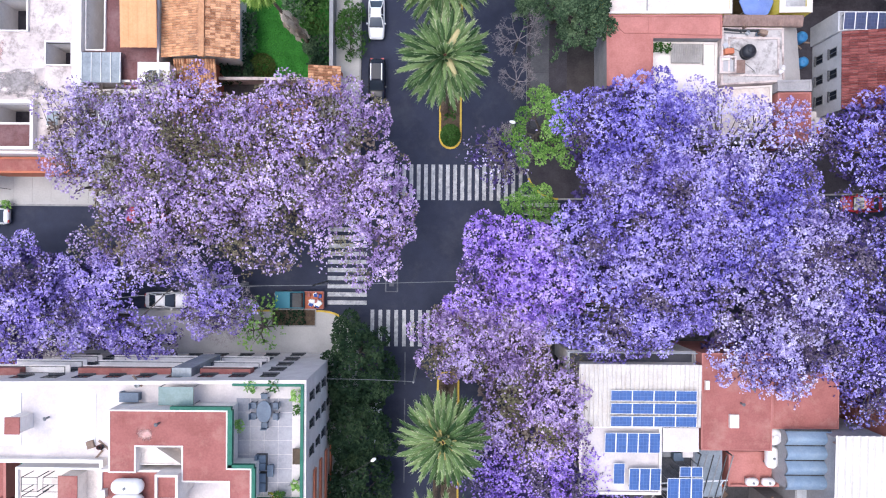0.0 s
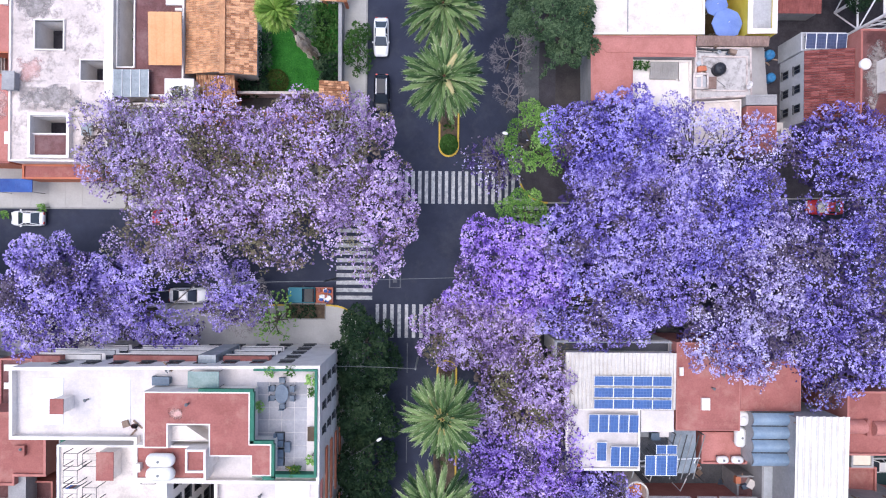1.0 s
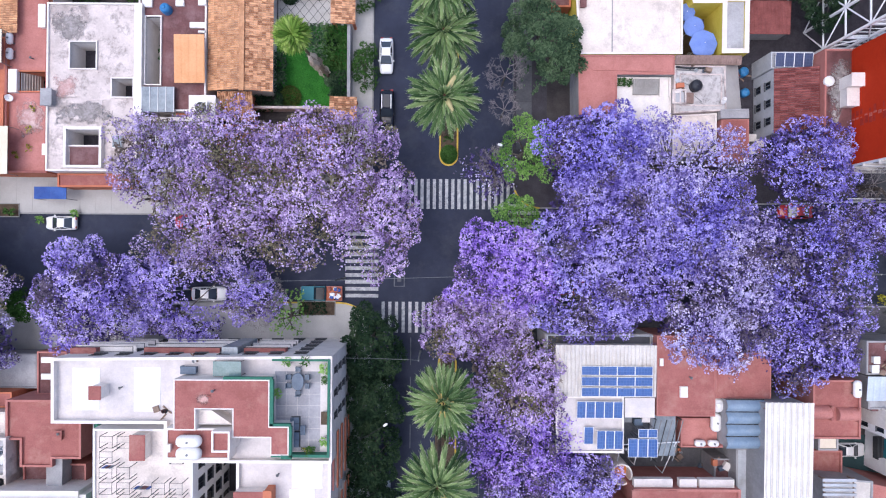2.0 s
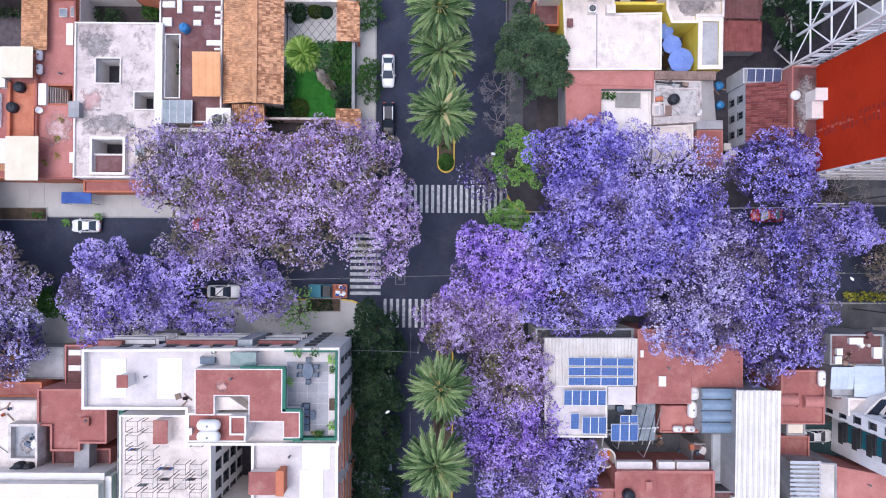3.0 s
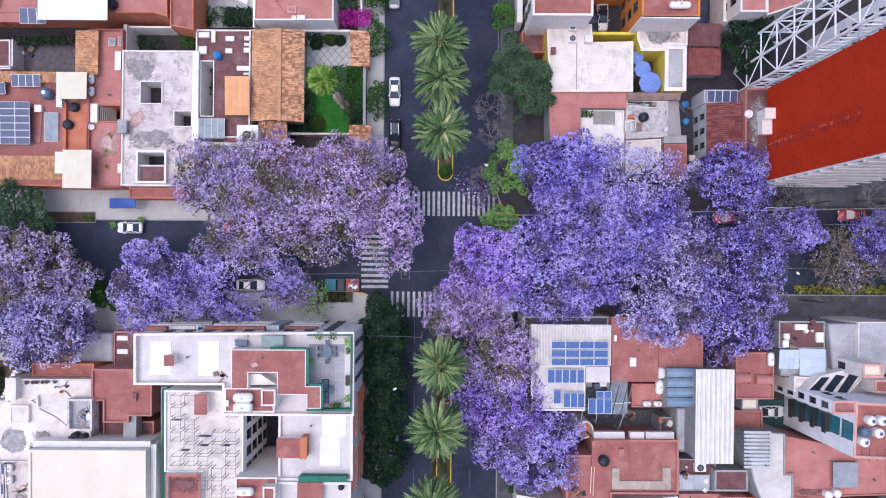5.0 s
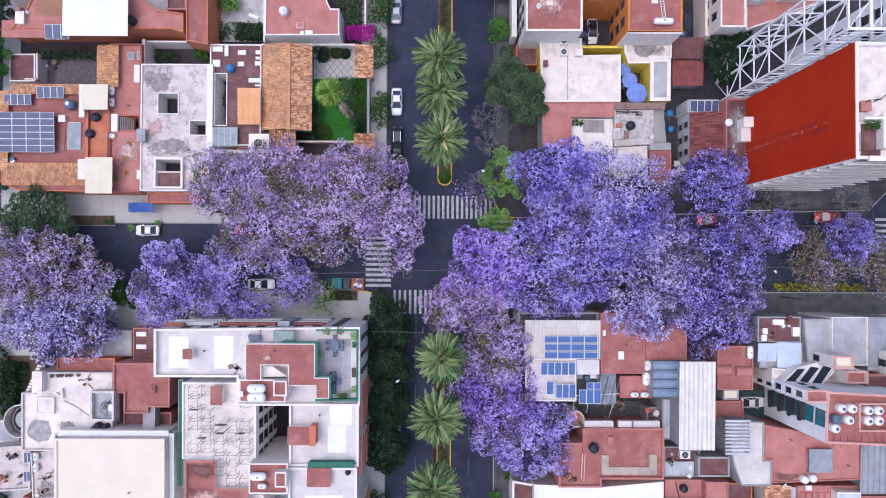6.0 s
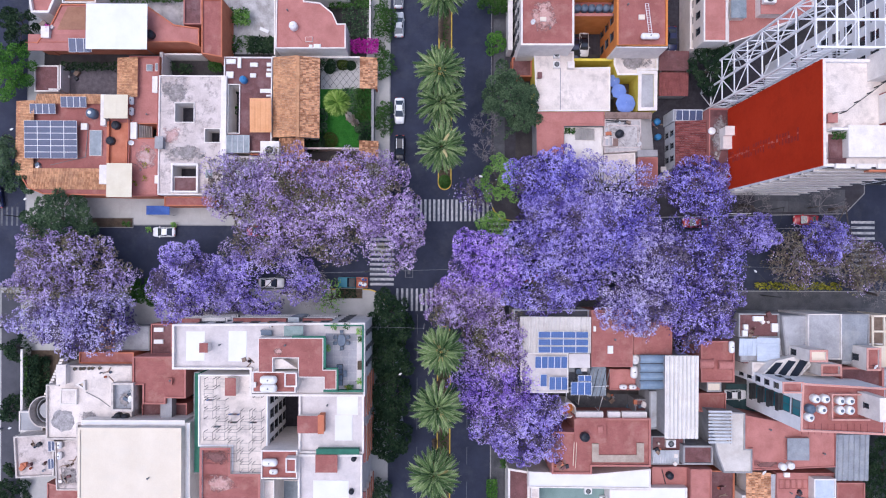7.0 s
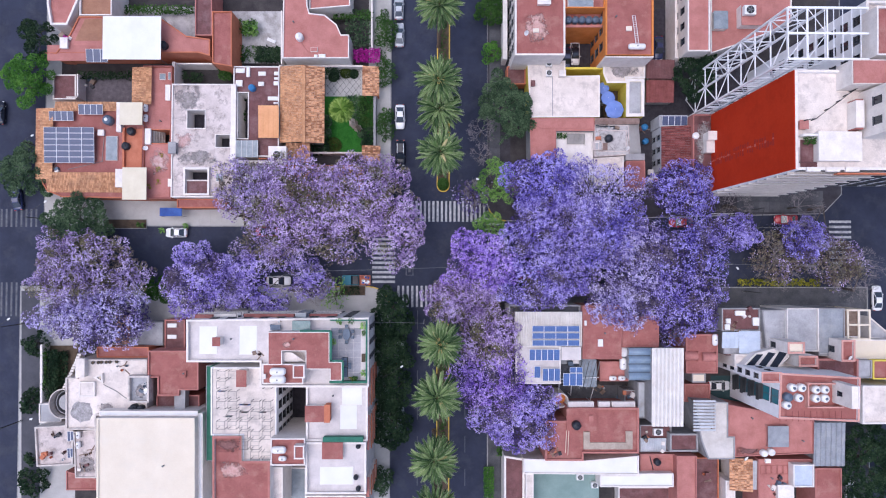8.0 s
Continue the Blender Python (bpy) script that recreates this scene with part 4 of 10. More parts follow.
water_tank(-48.13, 36.44, 6.5, 0.7, 1.4)
cabinet("roof_box", "white plaster roof box", -65.91, -64.72, 35.82, 37.59, 6.5, 7.2, white_wall)
building("house", "narrow terracotta house wing with a red roof", [(-40.0, 42.69), (-36.56, 42.71), (-36.48, 32.95), (-39.9, 33.53)], 6.2, terracotta_wall, red_roof, 0.3)
building("house", "pink flat roof along the garden", [(-43.1, 47.87), (-40.13, 47.89), (-40.04, 38.47), (-43.01, 38.46)], 6.0, pink_wall, maroon_roof, 0.3)
paving("courtyard_gravel", "grey gravel courtyard behind the hedge", [(-58.69, 45.77), (-45.22, 45.85), (-45.17, 40.19), (-58.62, 40.11)], 0.25, gravel)
paving("courtyard_stone", "purplish cobbled yard behind the corner house", [(-66.28, 33.59), (-55.96, 33.64), (-55.88, 27.17), (-66.2, 27.13)], 0.25, yard_cobble)
garden_wall("wall_court_west", "white wall of the narrow planted court", [(-47.5, 34.2), (-47.5, 30.5)], 4.2, white_wall, 0.5)
garden_wall("wall_court_north", "white wall of the narrow planted court", [(-47.5, 34.3), (-41.0, 34.3)], 3.6, white_wall, 0.25)
shrubs_later = ((-45.6, -43.4, 31.6, 33.4), (-47.0, -46.0, 32.2, 33.6))
building("shed", "low brown shed with a flat roof", [(-69.58, 32.39), (-65.44, 32.41), (-65.38, 27.93), (-69.51, 27.91)], 2.8, white_wall, maroon_roof, 0.2)
garden_wall("wall_yard", "white yard wall", [(-65.14, 32.41), (-65.08, 28.33), (-67, 28.33)], 3.0, white_wall)

h = pierced("house", "house with a maroon roof and many white skylights", -36.54, -28.44, 17.37, 33.4, 5.0, white_wall, maroon_roof, [(-35.7, -33.95, 20.6, 28.67)], 0.3, None, 4.5)
for x0, x1, y0, y1 in ((-36.15, -34.55, 32.21, 33.01), (-34.26, -33.65, 31.52, 33.32), (-32.16, -30.86, 31.73, 32.43), (-36.13, -34.93, 29.8, 30.9), (-32.15, -31.15, 29.92, 30.62), (-29.38, -28.48, 31.84, 32.44), (-29.37, -28.57, 31.04, 31.44), (-29.46, -28.46, 30.04, 30.73), (-30.44, -28.64, 27.33, 28.02), (-29.44, -28.54, 26.73, 27.02)):
    skylight(x0, x1, y0, y1, 5.0)
water_tank(-33.15, 29.43, 5.0, 0.6, 1.4, tank_blue, "bright blue plastic water tank")
corrugated("roof_sheet", "plain orange sheet roof over a terrace", -31.8, -28.21, 20.49, 26.13, 6.3, 6.6, orange_roof, 0.8, 0.03)
c = canopy("glass_canopy", "grey glazed canopy in a white frame", -35.85, -31.96, 17.16, 20.14, 5.0, 5.8, glass_roof, sag=0.0, category="canopy")
for k in range(5):
    x = -35.8 + 3.79 * k / 4
    part("glazing_bar", box(bmesh.new(), x - 0.04, x + 0.04, 17.16, 20.14, 5.8, 5.86), steel_sheet, c)
cabinet("plant_box", "white roof box for the cooling unit", -29.87, -26.9, 16.05, 18.91, 5.0, 6.5, white_wall)
air_conditioner(-28.37, 17.44, 6.6, 1.5, 1.5, 0.5)
building("house", "low maroon-roofed annex beside the tiled house", [(-32.26, 20.74), (-30.36, 20.74), (-30.33, 17.03), (-32.23, 17.02)], 4.4, terracotta_wall, maroon_roof, 0.2)

t = thing("house", -24.92, 27.19, 0.15, "house under a broad clay-tiled gable roof", "house")
part("wall", box(bmesh.new(), -27.96, -21.29, 20.4, 33.04, 0.15, 4.9), white_wall, t)
tiles("roof_tiles", t, [(-28.32, -23.96, 19.88, 33.46, 5.0, 6.2, "W")], clay_tile, "even orange clay roof tiles")
tiles("roof_tiles", t, [(-24.14, -20.49, 19.8, 33.38, 5.0, 6.2, "E")], old_tile, "mottled old clay roof tiles")
part("ridge", box(bmesh.new(), -24.22, -23.64, 19.68, 33.2, 6.12, 6.32), clay_tile, t)
t = thing("porch", -25.27, 18.52, 0.15, "tiled porch roof beside the garden", "porch")
part("wall", box(bmesh.new(), -27.31, -23.64, 17.1, 19.93, 0.15, 3.3), terracotta_wall, t)
tiles("roof_tiles", t, [(-27.48, -23.22, 16.6, 20.03, 3.3, 4.2, "S")], old_tile)
for k, (x0, x1, y0, y1) in enumerate(((-14.03, -11.04, 28.79, 34.22), (-14.06, -10.79, 17, 19.85))):
    t = thing("gatehouse", (x0 + x1) / 2, (y0 + y1) / 2, 0.15, "small tiled roof over the street gate", "gate roof")
    for x in (x0 + 0.3, x1 - 0.3):
        for y in (y0 + 0.3, y1 - 0.3):
            part("post", box(bmesh.new(), x - 0.15, x + 0.15, y - 0.15, y + 0.15, 0.15, 2.6), terracotta_wall, t)
    tiles("roof_tiles", t, [(x0, x1, y0, y1, 2.6, 3.1, "E")], old_tile)
garden_wall("wall_garden", "pale garden wall along the avenue", [(-11.89, 28.78), (-11.86, 19.93)], 2.3, grey_wall, 0.4)
garden_wall("wall_garden_south", "weathered grey garden wall below the jacarandas", [(-23.39, 18.6), (-14.2, 18.62)], 2.2, dirty_roof, 0.3)
garden_wall("wall_garden_north", "white garden wall", [(-29.12, 34.37), (-14.28, 34.44)], 2.2, white_wall, 0.3)
paving("lawn", "green garden lawn", [(-21.34, 29.45), (-12.39, 29.49), (-12.35, 18.82), (-21.28, 18.79)], 0.24, lawn, "lawn")
paving("garden_court", "pale grey stone garden court with dark joints", [(-21.16, 34.69), (-14.39, 34.72), (-14.37, 29.37), (-21.13, 29.34)], 0.26, pale_concrete)

h = building("house", "house with a stepped faded red roof and white walls", [(-27.64, 47.97), (-27.74, 34.54), (-16.04, 34.61), (-16.06, 38.81), (-17.45, 38.8), (-18.26, 40.6), (-20.35, 42.29), (-23.03, 42.58), (-23.44, 43.98), (-23.46, 47.99)], 6.0, white_wall, pink_roof, 0.25)
water_tank(-24.67, 38.16, 6.0, 0.7, 1.4, tank_white, "white plastic roof water tank")
skylight(-22.76, -21.57, 35.71, 36.51, 6.0, "low red roof hatch", pink_roof)
skylight(-21.37, -20.17, 34.62, 35.31, 6.0)
skylight(-22.16, -21.56, 34.61, 35.21, 6.0)
building("house", "white walled house wing with flat roof", [(-23.26, 48.42), (-16.04, 48.46), (-16.02, 44.21), (-23.23, 43.56)], 5.0, white_wall, pink_roof, 0.4)
paving("garden_path", "pale gravel garden court", [(-38.68, 45.05), (-29.32, 45.11), (-29.25, 35.45), (-38.59, 35.4)], 0.25, gravel)
garden_wall("wall_party", "white party wall", [(-28.46, 43.71), (-28.4, 34.34)], 4.0, white_wall)
garden_wall("wall_street_north", "white street wall", [(-12.47, 48.55), (-12.42, 37.18)], 2.4, white_wall, 0.25)

# roofs under the jacaranda crowns
building("house", "low grey-roofed house half hidden by jacarandas", [(-36.6, 16.79), (-28.07, 16.82), (-28.02, 10.27), (-36.54, 10.24)], 4.0, white_wall, grey_roof, 0.6, 0.5)
building("house", "low terracotta house half hidden by jacarandas", [(-27.56, 16.12), (-13.99, 16.17), (-13.97, 10.82), (-27.52, 10.78)], 3.4, terracotta_wall, old_tile, 0.3)
skylight(-34.96, -32.95, 12.73, 14.73, 4.0)

# ==== north-east block ====
h = building("house", "three-storey building wing with red roof and white walls", [(12.53, 47.08), (21.06, 47.14), (21.04, 33.74), (12.53, 33.7)], 11, white_wall, red_roof, 0.3, 0.3)
skylight(15.63, 16.58, 37.62, 38.28, 11, "small cream roof hatch", cream_roof)
window_parts(h, [(12.53, 47.08), (21.06, 47.14), (21.04, 33.74), (12.53, 33.7)], 1, 4, 3, 3.3, 1.2, 1.1, 1.5)
window_parts(h, [(12.53, 47.08), (21.06, 47.14), (21.04, 33.74), (12.53, 33.7)], 3, 5, 3, 3.3, 1.2, 1.1, 1.5)
h = building("house", "three-storey building wing with red roof and ladder", [(27.88, 47.18), (36.05, 47.23), (35.98, 33.63), (27.83, 33.59)], 11, orange_wall, red_roof, 0.3, 0.3)
part("south_wall", box(bmesh.new(), 27.83, 35.98, 33.44, 33.78, 0.15, 11.3), white_wall, h)
window_parts(h, [(27.88, 47.18), (36.05, 47.23), (35.98, 33.63), (27.83, 33.59)], 3, 4, 3, 3.3, 1.2, 1.2, 1.5)
skylight(31.38, 32.33, 37.99, 38.76, 11, "small cream roof hatch", cream_roof)
capsule_tank(33.03, 35.15, 11, 3.0, 0.5)
t = thing("roof_ladder", 33.07, 38.35, 11, "white lattice ladder mast lying on the roof", "ladder")
x0, x1, y0, y1 = 32.41, 33.54, 35.66, 40.55
for s in (0, 1):
    part("rail", tube(bmesh.new(), (x0 + s * 0.5, y1, 11.25), (x0 + 0.6 + s * 0.5, y0, 11.25), 0.05, 0.05, 5), white_steel, t)
for k in range(14):
    y = y1 + (y0 - y1) * k / 13
    part("rung", tube(bmesh.new(), (x0 + 0.6 * k / 13, y, 11.25), (x0 + 0.6 * k / 13 + 0.5, y, 11.25), 0.03, 0.03, 4), white_steel, t)
h = building("house", "orange rear wing with a glazed roof behind a terrace", [(21.06, 47.14), (27.88, 47.18), (27.86, 41.97), (21.05, 41.92)], 10.6, orange_wall, red_roof, 0.3)
skylight(21.54, 25.85, 42.15, 45.21, 10.6, "pale glazed roof light", glass_roof, 0.5)
t = building("balcony_block", "orange walled roof terrace lined with water tanks", [(19.97, 42.78), (29.87, 42.84), (29.86, 39.39), (19.96, 39.33)], 8.0, orange_wall, red_roof, 0.9, 0.4, pink_wall)
for k in range(6):
    water_tank(*[(a + (b - a) * k / 5) for a, b in zip((22.1, 40.69), (27.97, 40.72))], 8.0, 0.62, 1.3, tank_grey, "slate blue plastic water tank in a row")
bm = box(bmesh.new(), 23.16, 30.71, 35.82, 42.86, 0.1, 0.22)
setting("courtyard_cars", bm, shaded_cobble, "dark paved courtyard with parked cars", "courtyard")
garden_wall("wall_avenue_ne", "white street wall with a planted top", [(11.63, 49.49), (11.63, 35.67)], 4.0, white_wall, 0.8)
garden_wall("wall_yellow_court", "yellow boundary wall", [(22.5, 33.4), (29.25, 33.43)], 5.0, yellow_wall, 0.4)
building("house", "small maroon-roofed gatehouse by the street", [(12.04, 34.24), (15.42, 34.25), (15.41, 30.97), (12.04, 30.95)], 3.0, terracotta_wall, maroon_roof, 0.2)

h = building("house", "low house with a bright white roof and yellow walls", [(15.4, 34.42), (22.06, 34.46), (22.06, 31.75), (28.18, 31.9), (28.15, 24.52), (15.85, 24.4)], 5.7, yellow_wall, white_roof, 0.12, 0.2, white_wall)
for x, y in ((19.1, 33.8), (19.1, 32.1)):
    air_conditioner(x, y, 5.7, 1.0, 1.0, 0.9)
cabinet("roof_box", "small brown roof box", 16.0, 16.6, 29.9, 30.8, 5.7, 6.2, maroon_roof)
part("roof_seam", box(bmesh.new(), 19.78, 19.92, 24.5, 31.7, 5.7, 5.77), grey_wall, h)
part("step", box(bmesh.new(), 20.9, 22.05, 31.5, 32.6, 5.7, 6.6), white_wall, h)
building("house", "white flat roof above a yellow courtyard", [(28.78, 34.6), (36.25, 34.7), (36.18, 31.42), (32.9, 31.4), (32.9, 30.6), (29.42, 30.55), (28.78, 32.3)], 5.7, yellow_wall, white_roof, 0.2, 0.3, white_wall)
building("house", "narrow grey roof beside a yellow courtyard", [(32.9, 31.3), (36.05, 31.3), (35.97, 24.66), (32.8, 24.6)], 5.7, yellow_wall, grey_roof, 0.25, 0.5, white_wall)
paving("courtyard_yellow", "shaded paved courtyard under blue umbrellas", [(30.23, 31.97), (34.42, 31.99), (34.4, 25.79), (30.21, 25.78)], 0.3, soil)


def umbrella(x, y, z, r, h):
    t = thing("parasol", x, y, z, "pale blue octagonal parasol in the courtyard", "parasol", "blue parasols")
    part("pole", tube(bmesh.new(), (x, y, z), (x, y, z + h + 0.1), 0.04, 0.04, 6), white_steel, t)
    part("base", lathe(bmesh.new(), [(0.35, 0), (0.35, 0.08), (0.1, 0.14)], x, y, z, 12), grey_steel, t)
    bm = bmesh.new()
    top = bm.verts.new((x, y, z + h))
    rim = [bm.verts.new((x + r * math.cos(k * math.tau / 16) * (1 if k % 2 == 0 else 0.93), y + r * math.sin(k * math.tau / 16) * (1 if k % 2 == 0 else 0.93), z + h - 0.28 * r + (0 if k % 2 == 0 else 0.05))) for k in range(16)]
    hem = [bm.verts.new(v.co + Vector((0, 0, -0.12))) for v in rim]
    for k in range(16):
        bm.faces.new((top, rim[k], rim[(k + 1) % 16]))
        bm.faces.new((rim[k], hem[k], hem[(k + 1) % 16], rim[(k + 1) % 16]))
    part("canopy", bm, umbrella_blue, t)
    bm = bmesh.new()
    for k in range(8):
        tube(bm, (x, y, z + h - 0.05), (x + r * 0.95 * math.cos(k * math.tau / 8), y + r * 0.95 * math.sin(k * math.tau / 8), z + h - 0.28 * r - 0.03), 0.015, 0.012, 4)
    part("ribs", bm, white_steel, t)


umbrella(31.04, 26.06, 0.3, 1.7, 5.0)
umbrella(29.97, 28.2, 0.3, 1.3, 4.6)
umbrella(29.19, 30.05, 0.3, 1.1, 4.2)
h = building("house", "low house with faded red terrace roof", [(15.85, 24.26), (27.22, 24.36), (27.22, 22.07), (20.42, 22.03), (20.42, 16.9), (15.95, 16.85)], 5.7, grey_wall, pink_roof, 0.05, 0.12, pink_wall)
part("roof_seam", box(bmesh.new(), 20.0, 20.06, 22.0, 24.2, 5.69, 5.74), pink_wall, h)
h = building("house", "house with a rough white patched roof", [(20.56, 21.98), (27.2, 21.98), (27.2, 13.2), (20.56, 13.2)], 4.6, white_wall, white_wall, 0.2)
corrugated("glass_canopy", "grey ribbed translucent canopy on the white roof", 22.51, 25.63, 19.84, 21.67, 4.9, 5.15, ribbed_beige, 0.22, 0.05, category="canopy")
for x in (25.75, 26.9):
    part("kerb", box(bmesh.new(), x, x + 0.14, 19.7, 21.9, 4.6, 4.95), white_wall, h)
h = building("house", "grey flat concrete roof with a black tank", [(27.28, 23.2), (33.4, 23.22), (33.52, 17.9), (27.26, 17.5)], 5.5, dirty_roof, stained_concrete, 0.1, 0.18)
part("inner_wall", ring(bmesh.new(), rect(27.95, 33.0, 18.4, 22.25), 0.16, 5.5, 5.6), dirty_roof, h)
water_tank(29.7, 20.67, 5.5, 0.68, 1.2)
building("stair_box", "open grey stair head with a sunken landing", [(27.0, 20.27), (28.6, 20.27), (28.6, 18.6), (27.0, 18.6)], 5.55, grey_wall, grey_roof, 0.3, 0.12, dirty_roof, "roof box", 5.5)
cabinet("roof_box", "low brownish grey masonry box beside the stair head", 28.66, 29.5, 18.66, 19.9, 5.5, 5.7, grey_wall, brown_sheet, lip=0.03)
h = thing("lean_to", 34.7, 20.9, 0.0, "pale grey lean-to with a smooth sloping roof", "lean-to")
part("wall", ring(bmesh.new(), [(33.6, 23.7), (35.8, 23.7), (36.02, 18.4), (33.66, 18.2)], 0.2, 0.0, 3.5), pale_grey_wall, h)
part("roof", slab([(33.42, 23.7, 5.45), (35.7, 23.85, 3.6), (36.15, 18.5, 3.6), (33.54, 18.1, 5.45)], 0.12), pale_concrete, h)
corrugated("roof_sheet", "rusty brown sheet roof along the white house", 27.3, 35.2, 23.28, 24.32, 5.75, 6.0, brown_sheet, 0.3, 0.04)
building("house", "white patched lower roof under the jacaranda", [(27.4, 17.42), (32.7, 17.75), (32.7, 12.5), (27.38, 12.5)], 4.6, white_wall, white_roof, 0.2)
building("house", "grey flat roof edge with a lamp post", [(32.8, 18.02), (36.15, 18.1), (36.2, 16.98), (32.82, 16.92)], 5.6, grey_wall, grey_wall, 0.08)
building("house", "narrow red-roofed annex beside the alley", [(33.0, 16.86), (36.3, 16.92), (36.32, 11.83), (33.02, 11.86)], 5.3, pink_wall, red_roof, 0.08, 0.15)
paving("alley", "dark paved alley between houses", [(37.17, 36.01), (41.58, 36.03), (41.46, 11.68), (37.06, 11.67)], 0.25, shaded_cobble)
water_tank(37.83, 21.17, 0.25, 0.55, 1.1, tank_blue, "bright blue plastic drum in the alley")
water_tank(37.63, 23.78, 0.25, 0.6, 1.2, tank_blue, "dark blue plastic drum in the alley")
for k, (x, y) in enumerate(((38.84, 15.45), (38.52, 13.88), (39.36, 14.72))):
    cabinet("crate", "pale crate stored in the alley", x - 0.5, x + 0.5, y - 0.4, y + 0.4, 0.25, 1.0 + 0.2 * k, white_wall, category="crate")

P5 = [(39.18, 22.92), (43.86, 22.92), (43.86, 15.2), (39.2, 15.2)]
# White walls in blue grey plaster: the west side's shade is in the colour.
h = building("house", "two-storey white house with a red brick-tiled roof", P5, 5.5, pale_grey_wall, maroon_roof, 0.05)
x0, x1, y0, y1 = 39.1, 43.83, 15.2, 22.9
part("gable", slab([(39.3, y1, 5.55), (43.8, y1, 6.8), (43.8, y0, 6.8), (39.3, y0, 5.55)], 0.9), pale_grey_wall, h)
tiles("roof_tiles", h, [(x0, x1, y0, y1, 5.6, 6.9, "W", 0.7, 0.29)], brick_tile, "dark red brick roof tiles")
window_parts(h, P5, 3, 3, 2, 2.5, 1.0, 0.8, 1.2, None, grey_steel)
solar_array(39.2, 43.7, 23.05, 24.75, 5.2, 4, 1, 8, "row of dark solar panels on a white frame", solar_dark, 0.45)
building("house", "grey lean-to below the solar panels", [(38.95, 25.0), (43.9, 25.02), (43.88, 23.0), (38.95, 23.0)], 5.2, pale_grey_wall, grey_roof, 0.12, 0.12)
h = building("house", "worn red and grey roof terrace beside the tower", [(43.96, 24.62), (48.31, 24.64), (48.22, 11.72), (43.88, 11.71)], 7.6, pink_wall, maroon_roof, 0.2)
water_tank(44.39, 20.86, 7.6, 0.6, 0.5, tank_white, "round white dish tank")
cabinet("stair_box", "white stair box on the roof terrace", 45.73, 48.05, 19.84, 21.2, 7.6, 10.0, white_wall)
cabinet("stair_box", "low white stair box on the roof terrace", 45.81, 47.75, 17.82, 19.87, 7.6, 9.0, white_wall)
corrugated("roof_sheet", "dark red corrugated shed roof", 37.05, 42.13, 31.95, 35.3, 3.8, 4.1, maroon_roof, 0.5, 0.05)
corrugated("roof_sheet", "rusty red corrugated shed roof", 37.03, 42.1, 27.66, 31.62, 3.6, 3.9, brick_tile, 0.5, 0.05)
building("shed", "low walled shed under red sheets", [(37.51, 35.34), (42.23, 35.36), (42.19, 28.06), (37.47, 28.04)], 3.0, grey_wall, maroon_roof, 0.1)
h = building("house", "tall white building wing with a pink roof", [(42.39, 47.92), (46.3, 47.95), (46.21, 35.03), (42.32, 35.01)], 9.5, white_wall, pink_roof, 0.3, 0.25)
window_parts(h, [(42.39, 47.92), (46.3, 47.95), (46.21, 35.03), (42.32, 35.01)], 3, 4, 3, 3.0, 1.0, 1.0, 1.3)
building("house", "white wing below the pink roof", [(41.87, 49.86), (43.9, 49.87), (43.81, 35.23), (41.79, 35.22)], 5, white_wall, white_roof, 0.3)
h = building("house", "faded red roof with white roof boxes", [(47.43, 49.03), (61.72, 49.13), (61.65, 41.11), (56.13, 38.47), (47.34, 35.43)], 7.0, white_wall, pink_roof, 0.3)
cabinet("stair_box", "white stair box with a dark opening", 47.47, 49.82, 39.49, 42.45, 7.0, 8.4, white_wall, glass_roof)
cabinet("stair_box", "red-topped white stair box", 52.03, 55.46, 39.91, 43.47, 7.0, 9.0, white_wall, pink_roof)
air_conditioner(53.04, 42.15, 9.1, 2.0, 1.6, 1.0)

# Dark sheet on the ground: the shade under the lattice is in its colour.
paving("yard_lattice", "yard below the lattice frame, shade put into its paving colour", rect(37.0, 56.6, 25.0, 46.0), 0.22, shaded_cobble)
# the red tower and its lattice
TOWER = [(47.3, 11.2), (61.0, 11.2), (61.0, 13.1), (90.0, 13.1), (90.0, 34.0), (57.0, 34.0), (57.0, 24.6), (47.3, 24.6)]
t = building("apartment_tower", "twelve-storey tower with a plain deep red side wall and white roof", TOWER, 34.0, bright_wall, white_roof, 0.6, 0.3, white_wall, "tower")
part("red_wall", box(bmesh.new(), 47.16, 47.3, 11.3, 24.6, 0.15, 34.6), tower_red, t, "deep red painted blank side wall")
lr = random.Random(21)
for k in range(34):
    z = 3.0 + k * 0.78
    for y0, y1, coat in ((15.5, 16.3, old_letter), (16.25, 16.55, faded_paint), (16.6, 17.3, old_letter)):
        if lr.random() < 0.72:
            part("faded_bar", box(bmesh.new(), 47.135, 47.16, y0 + lr.uniform(-0.1, 0.2), y1 + lr.uniform(-0.2, 0.1), z, z + lr.uniform(0.25, 0.62)), coat, t, "faded painted bar of old wall lettering")
for f in range(11):
    z = 3.2 + f * 2.85
    part("balcony_slab", box(bmesh.new(), 47.6, 61.0, 10.85, 11.2, z, z + 0.2), white_wall, t)
    part("balcony_rail", box(bmesh.new(), 47.6, 61.0, 10.8, 10.87, z + 0.2, z + 0.95), white_wall, t)
    part("window_band", box(bmesh.new(), 48.2, 60.6, 11.15, 11.21, z + 0.95, z + 2.4), glass_dark, t)
part("balcony_rail", box(bmesh.new(), 53.0, 61.2, 10.6, 10.84, 33.5, 34.5), terracotta_wall, t, "terracotta roof balcony rail")
for k in range(3):
    part("planter_box", box(bmesh.new(), 48.6 + k * 2.6, 50.4 + k * 2.6, 10.9, 11.5, 34.6, 35.0), white_wall, t)
window_parts(t, TOWER, 2, 7, 5, 3.0, 1.0, 2.4, 2.0)
